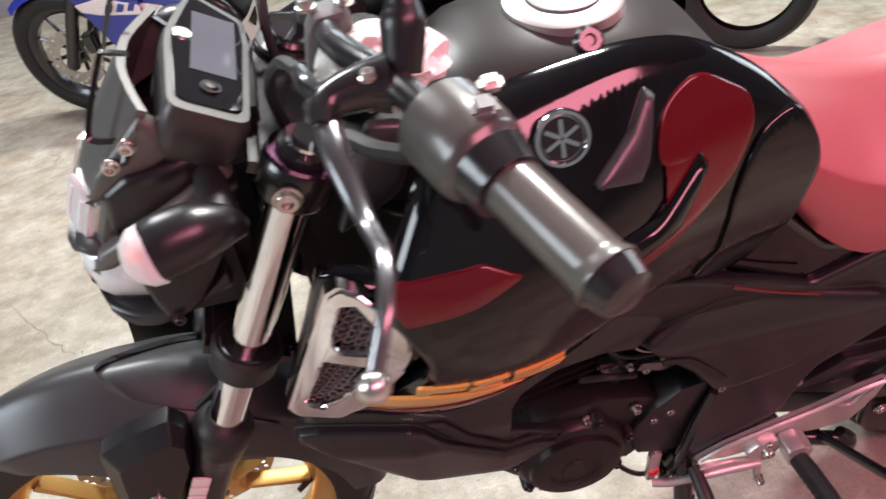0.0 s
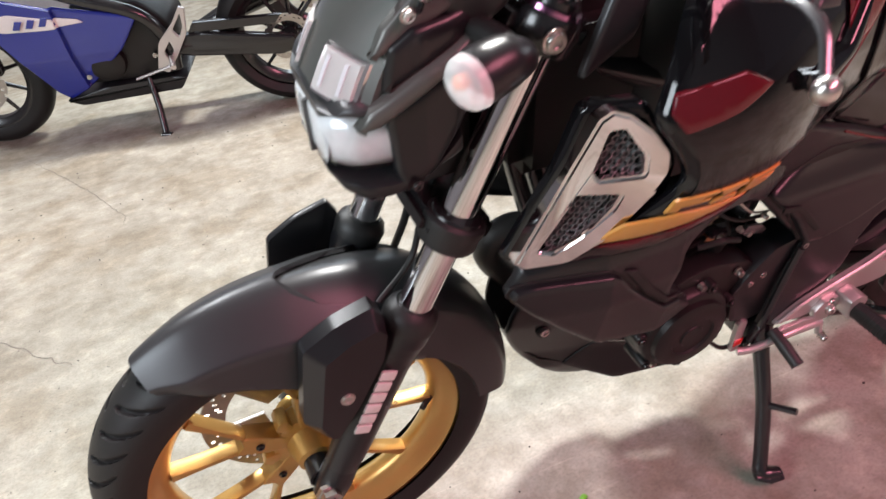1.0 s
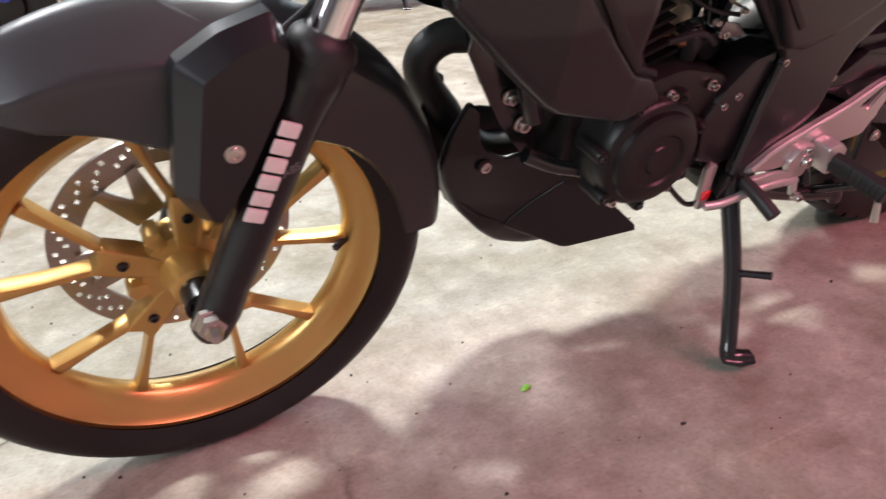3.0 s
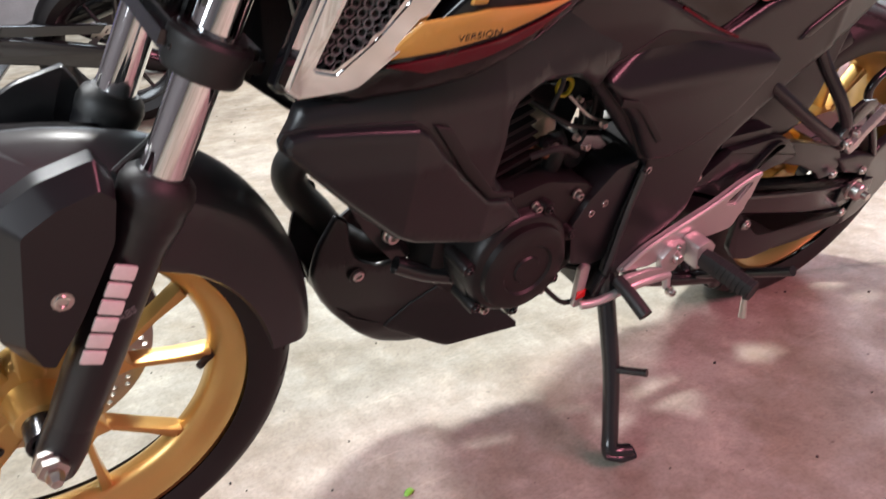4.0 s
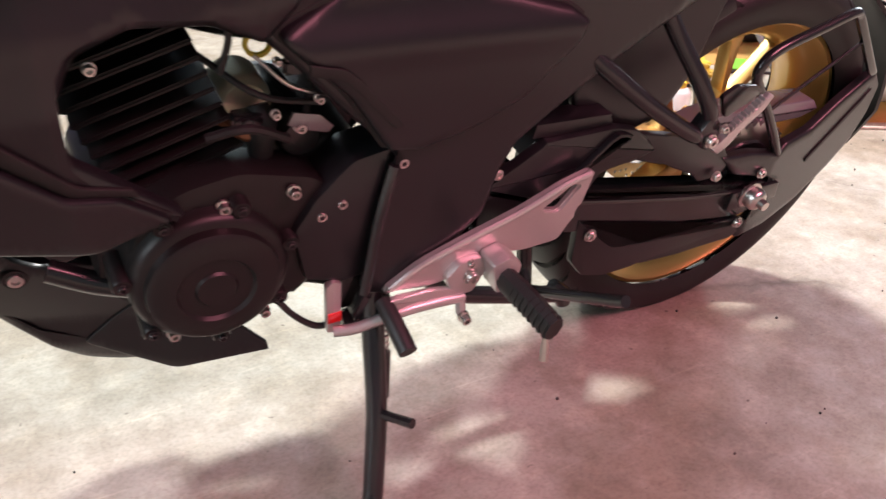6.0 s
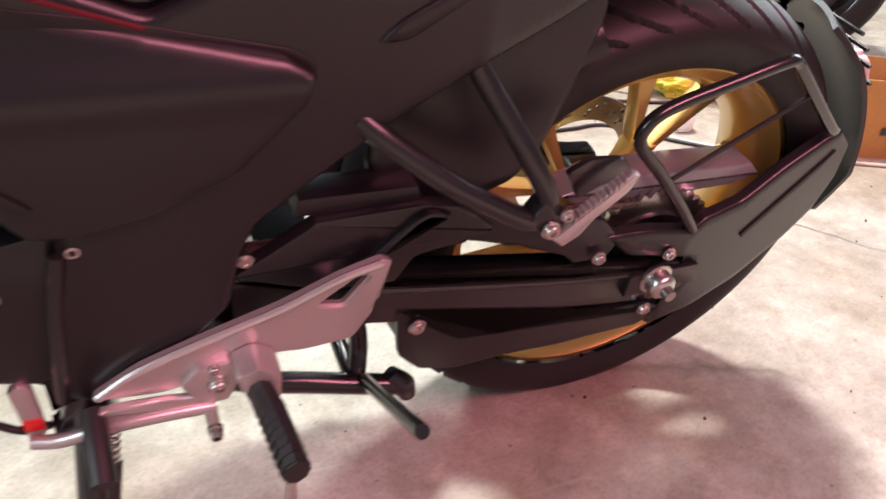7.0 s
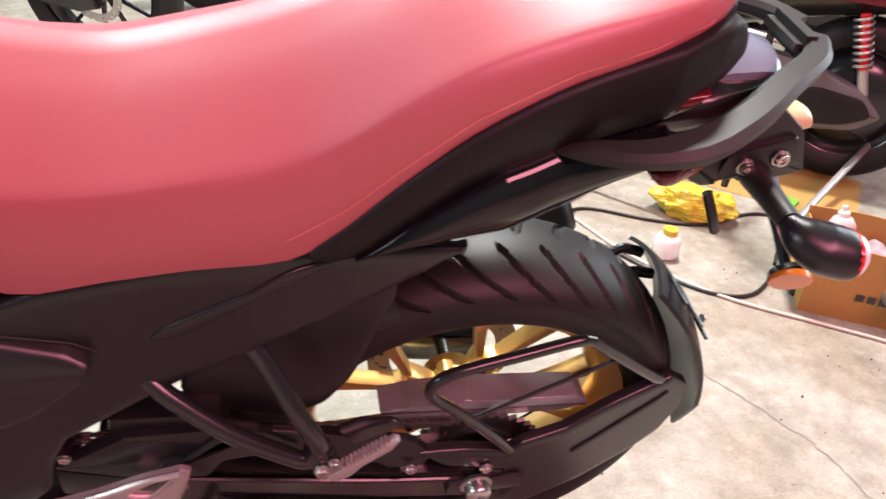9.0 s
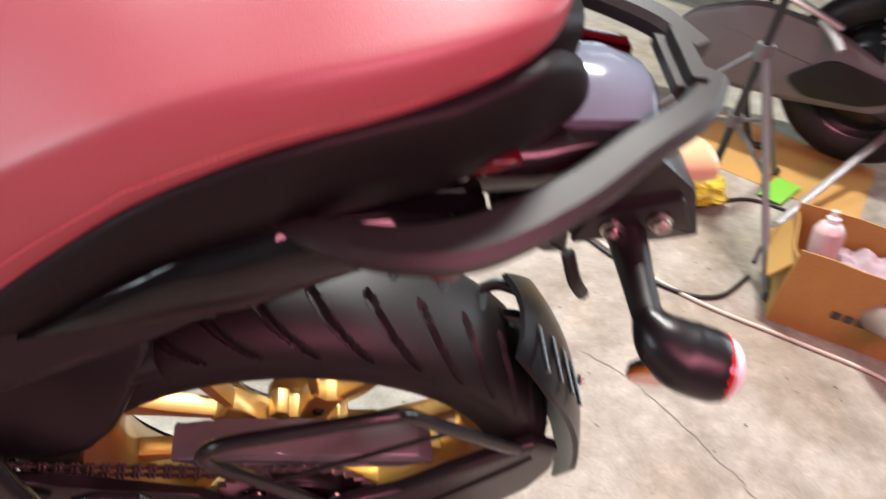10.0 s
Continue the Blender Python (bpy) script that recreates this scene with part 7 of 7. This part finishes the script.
# light stand with folded legs
tripod = thing("light_stand", Matrix.Translation((2.375, 0.972, 0)), "thin black folding light stand with three legs", "tripod")
part("pole", sweep([V(0, 0, 0.12), V(0, 0, 1.30)], 0.011, 10, 1), SATIN, tripod)
hubz = 0.44
part("collar", lathe([(0.011, -0.02), (0.022, -0.02), (0.024, 0), (0.022, 0.02), (0.011, 0.02)], (0, 0, hubz), "z", 16), GREY, tripod)
part("collar", lathe([(0.011, -0.015), (0.02, -0.015), (0.02, 0.015), (0.011, 0.015)], (0, 0, 0.26), "z", 16), GREY, tripod)
for ax, ay in ((0.01, -0.385), (-0.31, 0.22), (0.33, 0.20)):
    leg = part("leg", sweep([V(0.02 * ax, 0.02 * ay, hubz), V(ax, ay, 0.008)], 0.009, 8, 1), GREY, tripod, "flat grey metal leg")
    part("brace", sweep([V(0, 0, 0.26), V(ax * 0.52, ay * 0.52, hubz * 0.50)], 0.006, 8, 1), GREY, tripod)
    part("foot", sweep([V(ax, ay, 0.010), V(ax * 1.04, ay * 1.04, 0.010)], 0.012, 8, 1), SOFT, tripod)

# yellow bag on the floor
bag_bm = bmesh.new()
bmesh.ops.create_icosphere(bag_bm, subdivisions=5, radius=1.0)
for v in bag_bm.verts:
    p = v.co.copy()
    k = 1 + 0.30 * noise.noise(p * 2.1 + V(3, 0, 1)) + 0.16 * (1 - abs(noise.noise(p * 4.3))) - 0.10 + 0.05 * noise.noise(p * 11)
    v.co = V(p.x * 0.120 * k, p.y * 0.070 * k, max(0.0, 0.036 + p.z * 0.050 * k))
bag = part("crumpled_bag", bag_bm, YELLOW, smooth=26)
bag.matrix_world = pose(2.33, 1.02, 0, 0, 0, -24)
tagged(bag, "crumpled yellow plastic bag lying on the concrete", "bag")

# cardboard box with cans and a cloth
BX = pose(2.58, 0.524, 0, 0, 0, -28)
carton = thing("cardboard_box", BX, "open brown cardboard box with worn edges", "box")
for nm, b in (("front_panel", (-0.20, 0.20, -0.115, -0.111, 0.0, 0.19)), ("back_panel", (-0.20, 0.20, 0.111, 0.115, 0.0, 0.19)), ("end_panel", (-0.20, -0.196, -0.111, 0.111, 0.0, 0.17)), ("end_panel", (0.196, 0.20, -0.111, 0.111, 0.0, 0.17)), ("base", (-0.196, 0.196, -0.111, 0.111, 0.002, 0.006))):
    bm = box_bm(*b, bevel=0.0)
    bmesh.ops.subdivide_edges(bm, edges=list(bm.edges), cuts=5, use_grid_fill=True)
    for v in bm.verts:
        k = noise.noise(v.co * 9) * 0.006
        v.co.x += k
        v.co.y += noise.noise(v.co * 8 + V(4, 0, 0)) * 0.006
        v.co.z += 0.012 * noise.noise(V(v.co.x * 11, v.co.y * 11, 1)) if v.co.z > 0.15 else 0
    part(nm, bm, CARD, carton)
fl = part("flap", box_bm(0.0, 0.19, 0.115, 0.118, 0.188, 0.262, 0), CARD, carton)
fl = part("flap", box_bm(-0.26, -0.198, -0.10, 0.10, 0.145, 0.149, 0), CARD, carton)
fl.matrix_local = Matrix.Translation((-0.2, 0, 0.147)) @ Matrix.Rotation(radians(-55), 4, "Y") @ Matrix.Translation((0.2, 0, -0.147))
for k in range(7):
    part("printed_mark", box_bm(-0.085 + 0.026 * k, -0.067 + 0.026 * k, -0.1205, -0.1192, 0.062, 0.080, 0.0), SATIN, carton, "dark printed mark, plain")


def spray_can(m, colour, label):
    root = thing("spray_can", m, label, "spray can", "cans in the box")
    part("can_body", lathe([(0, 0), (0.030, 0), (0.0325, 0.004), (0.0325, 0.145), (0.031, 0.150), (0.022, 0.165), (0.016, 0.168), (0, 0.168)], (0, 0, 0), "z", 28), colour, root)
    part("nozzle", lathe([(0, 0), (0.014, 0), (0.014, 0.012), (0.008, 0.016), (0.007, 0.028), (0, 0.028)], (0, 0, 0.167), "z", 18), WHITE, root, "white spray nozzle")
    return root


LABEL = material("pale_can_label", (0.55, 0.42, 0.42), 0.3, coat=0.3, grain=0.3, scale=30, wear=0.4)
spray_can(BX @ pose(-0.125, -0.03, 0.060, -6, -8, 0), LABEL, "pale spray can standing in the cardboard box")
spray_can(BX @ pose(0.02, 0.02, 0.055, 14, 22, 40), LABEL, "pale spray can lying tilted in the box")
spray_can(BX @ pose(-0.02, -0.07, 0.075, 66, 10, 20), ALLOY, "silver spray can lying in the box")
cl = bmesh.new()
bmesh.ops.create_grid(cl, x_segments=60, y_segments=40, size=0.5)
for v in cl.verts:
    x, y = v.co.x * 0.26, v.co.y * 0.19
    z = 0.118 + 0.030 * noise.noise(V(x * 18, y * 18, 2)) + 0.022 * noise.noise(V(x * 40, y * 34, 5)) - 0.9 * max(0, -y - 0.055)
    v.co = V(x + 0.045, y, z)
cloth = part("cloth", cl, CLOTH, None)
cloth.matrix_world = BX
tagged(cloth, "crumpled grey-pink cleaning cloth over the box contents", "cloth")

# plastic bottle, cables, sheet of card, small scraps
bottle = thing("plastic_bottle", pose(2.125, 0.790, 0.0, 0, 0, 20), "small clear plastic jar on the floor", "bottle")
part("jar_body", lathe([(0, 0.002), (0.032, 0.002), (0.036, 0.01), (0.036, 0.05), (0.028, 0.062), (0.018, 0.068), (0, 0.069)], (0, 0, 0), "z", 28), INDLENS, bottle)
part("cap", lathe([(0, 0.066), (0.02, 0.066), (0.02, 0.082), (0, 0.083)], (0, 0, 0), "z", 24), YELLOW, bottle)


def cable(pts, r, mat, label):
    bm = sweep([V(x, y, r + 0.0005) for x, y in pts], r, 8, 10)
    tagged(part("cable", bm, mat), label, "cable", "cables on the floor")


cable([(1.66, 1.20), (1.78, 1.14), (1.919, 1.04), (2.007, 0.815), (2.106, 0.659), (2.213, 0.552), (2.382, 0.442), (2.519, 0.348), (2.586, 0.26), (2.75, 0.06), (3.1, -0.12)], 0.0045, CABLE, "thin pale cable lying on the concrete")
cable([(1.60, 1.10), (1.684, 0.989), (1.739, 0.880), (1.84, 0.868), (1.944, 0.862), (2.04, 0.72), (2.15, 0.60), (2.26, 0.58), (2.375, 0.66)], 0.005, SOFT, "thin black cable lying on the concrete")
cable([(1.88, 1.00), (2.00, 1.06), (2.18, 0.98), (2.34, 0.95), (2.56, 1.01), (2.78, 0.86), (3.15, 0.72)], 0.005, SOFT, "thin black cable lying on the concrete")
cable([(1.897, 1.056), (1.97, 1.11), (2.057, 1.178)], 0.004, SOFT, "thin black cable lying on the concrete")
cable([(2.42, 0.72), (2.50, 0.80), (2.64, 0.78), (2.78, 0.74), (2.98, 0.78), (3.35, 0.74)], 0.005, SOFT, "thin black cable lying on the concrete")

sheet = part("card_sheet", plate([(0, 0), (0.55, 0), (0.55, 0.42), (0, 0.42)], 0, 0.004, 0.0), CARD)
sheet.matrix_world = pose(2.42, 1.28, 0.002, -90, 0, -40)
tagged(sheet, "flat brown cardboard sheet lying on the floor", "cardboard")
gs = part("green_strip", plate([(0, 0), (0.16, 0), (0.16, 0.07), (0, 0.07)], 0, 0.002, 0.0), GREEN)
gs.matrix_world = pose(2.63, 0.99, 0.010, -90, 0, 40)
tagged(gs, "strip of green tape on the cardboard sheet", "tape")
pole_bm = sweep([V(2.56, 0.883, 0.012), V(2.95, 1.16, 0.10), V(3.55, 1.58, 0.24)], 0.012, 10, 2)
tagged(part("metal_pole", pole_bm, ALLOY), "grey metal pole leaning up from the floor", "pole")

for x, y, m, label, r in ((0.416, -0.141, GREEN, "tiny green scrap on the concrete", 0.010), (0.216, -0.285, YELLOW, "tiny yellow scrap on the concrete", 0.007)):
    sb = bmesh.new()
    bmesh.ops.create_icosphere(sb, subdivisions=2, radius=r)
    for v in sb.verts:
        v.co = V(v.co.x * (1 + 0.6 * noise.noise(v.co * 150)), v.co.y * 0.6, v.co.z * 0.18 + 0.0015)
    ob = part("scrap", sb, m)
    ob.matrix_world = pose(x, y, 0, 0, 0, 30)
    tagged(ob, label, "scrap", "scraps on the floor")
grit = bmesh.new()
for k in range(420):
    x, y = random.uniform(-0.9, 2.6), random.uniform(-0.6, 2.3)
    r = random.uniform(0.0008, 0.0028)
    bmesh.ops.create_icosphere(grit, subdivisions=1, radius=r, matrix=Matrix.Translation((x, y, r * 0.4)))
tagged(part("floor_grit", grit, SOFT), "dark specks of grit on the concrete", "grit", kind="stuff")

# long cracks in the concrete


def crack(pts, width=0.0022):
    path = curve_points([V(x, y, 0.0012) for x, y in pts], 14)
    bm = bmesh.new()
    rows = []
    for i, p in enumerate(path):
        d = (path[min(i + 1, len(path) - 1)] - path[max(i - 1, 0)]).normalized()
        n = V(-d.y, d.x, 0)
        p = p + n * 0.012 * noise.noise(p * 22) + n * 0.005 * noise.noise(p * 90)
        w = width * (0.35 + 0.65 * abs(noise.noise(p * 30 + V(3, 1, 0)))) * min(1, i / 6, (len(path) - 1 - i) / 6)
        rows.append((bm.verts.new(p - n * w), bm.verts.new(p + n * w)))
    for a, b in zip(rows, rows[1:]):
        bm.faces.new((a[0], a[1], b[1], b[0]))
    tagged(part("floor_crack", bm, CRACK), "thin dark crack in the concrete floor", "crack", kind="structure")


CRACK = material("crack_dirt", (0.16, 0.14, 0.12), 0.9, grain=0.4, scale=200, wear=0.5)

crack([(-.23, .19), (-.254, .150), (-.274, .116), (-.335, .026), (-.38, -.06)])
crack([(1.87, .41), (1.965, .318), (2.056, .159), (2.097, .076), (2.113, -.034), (2.10, -.12)])
crack([(-.66, 2.40), (-.48, 2.025), (-.318, 1.624), (-.30, 1.50)])
crack([(-.724, 1.135), (-.538, .884), (-.434, .773)])
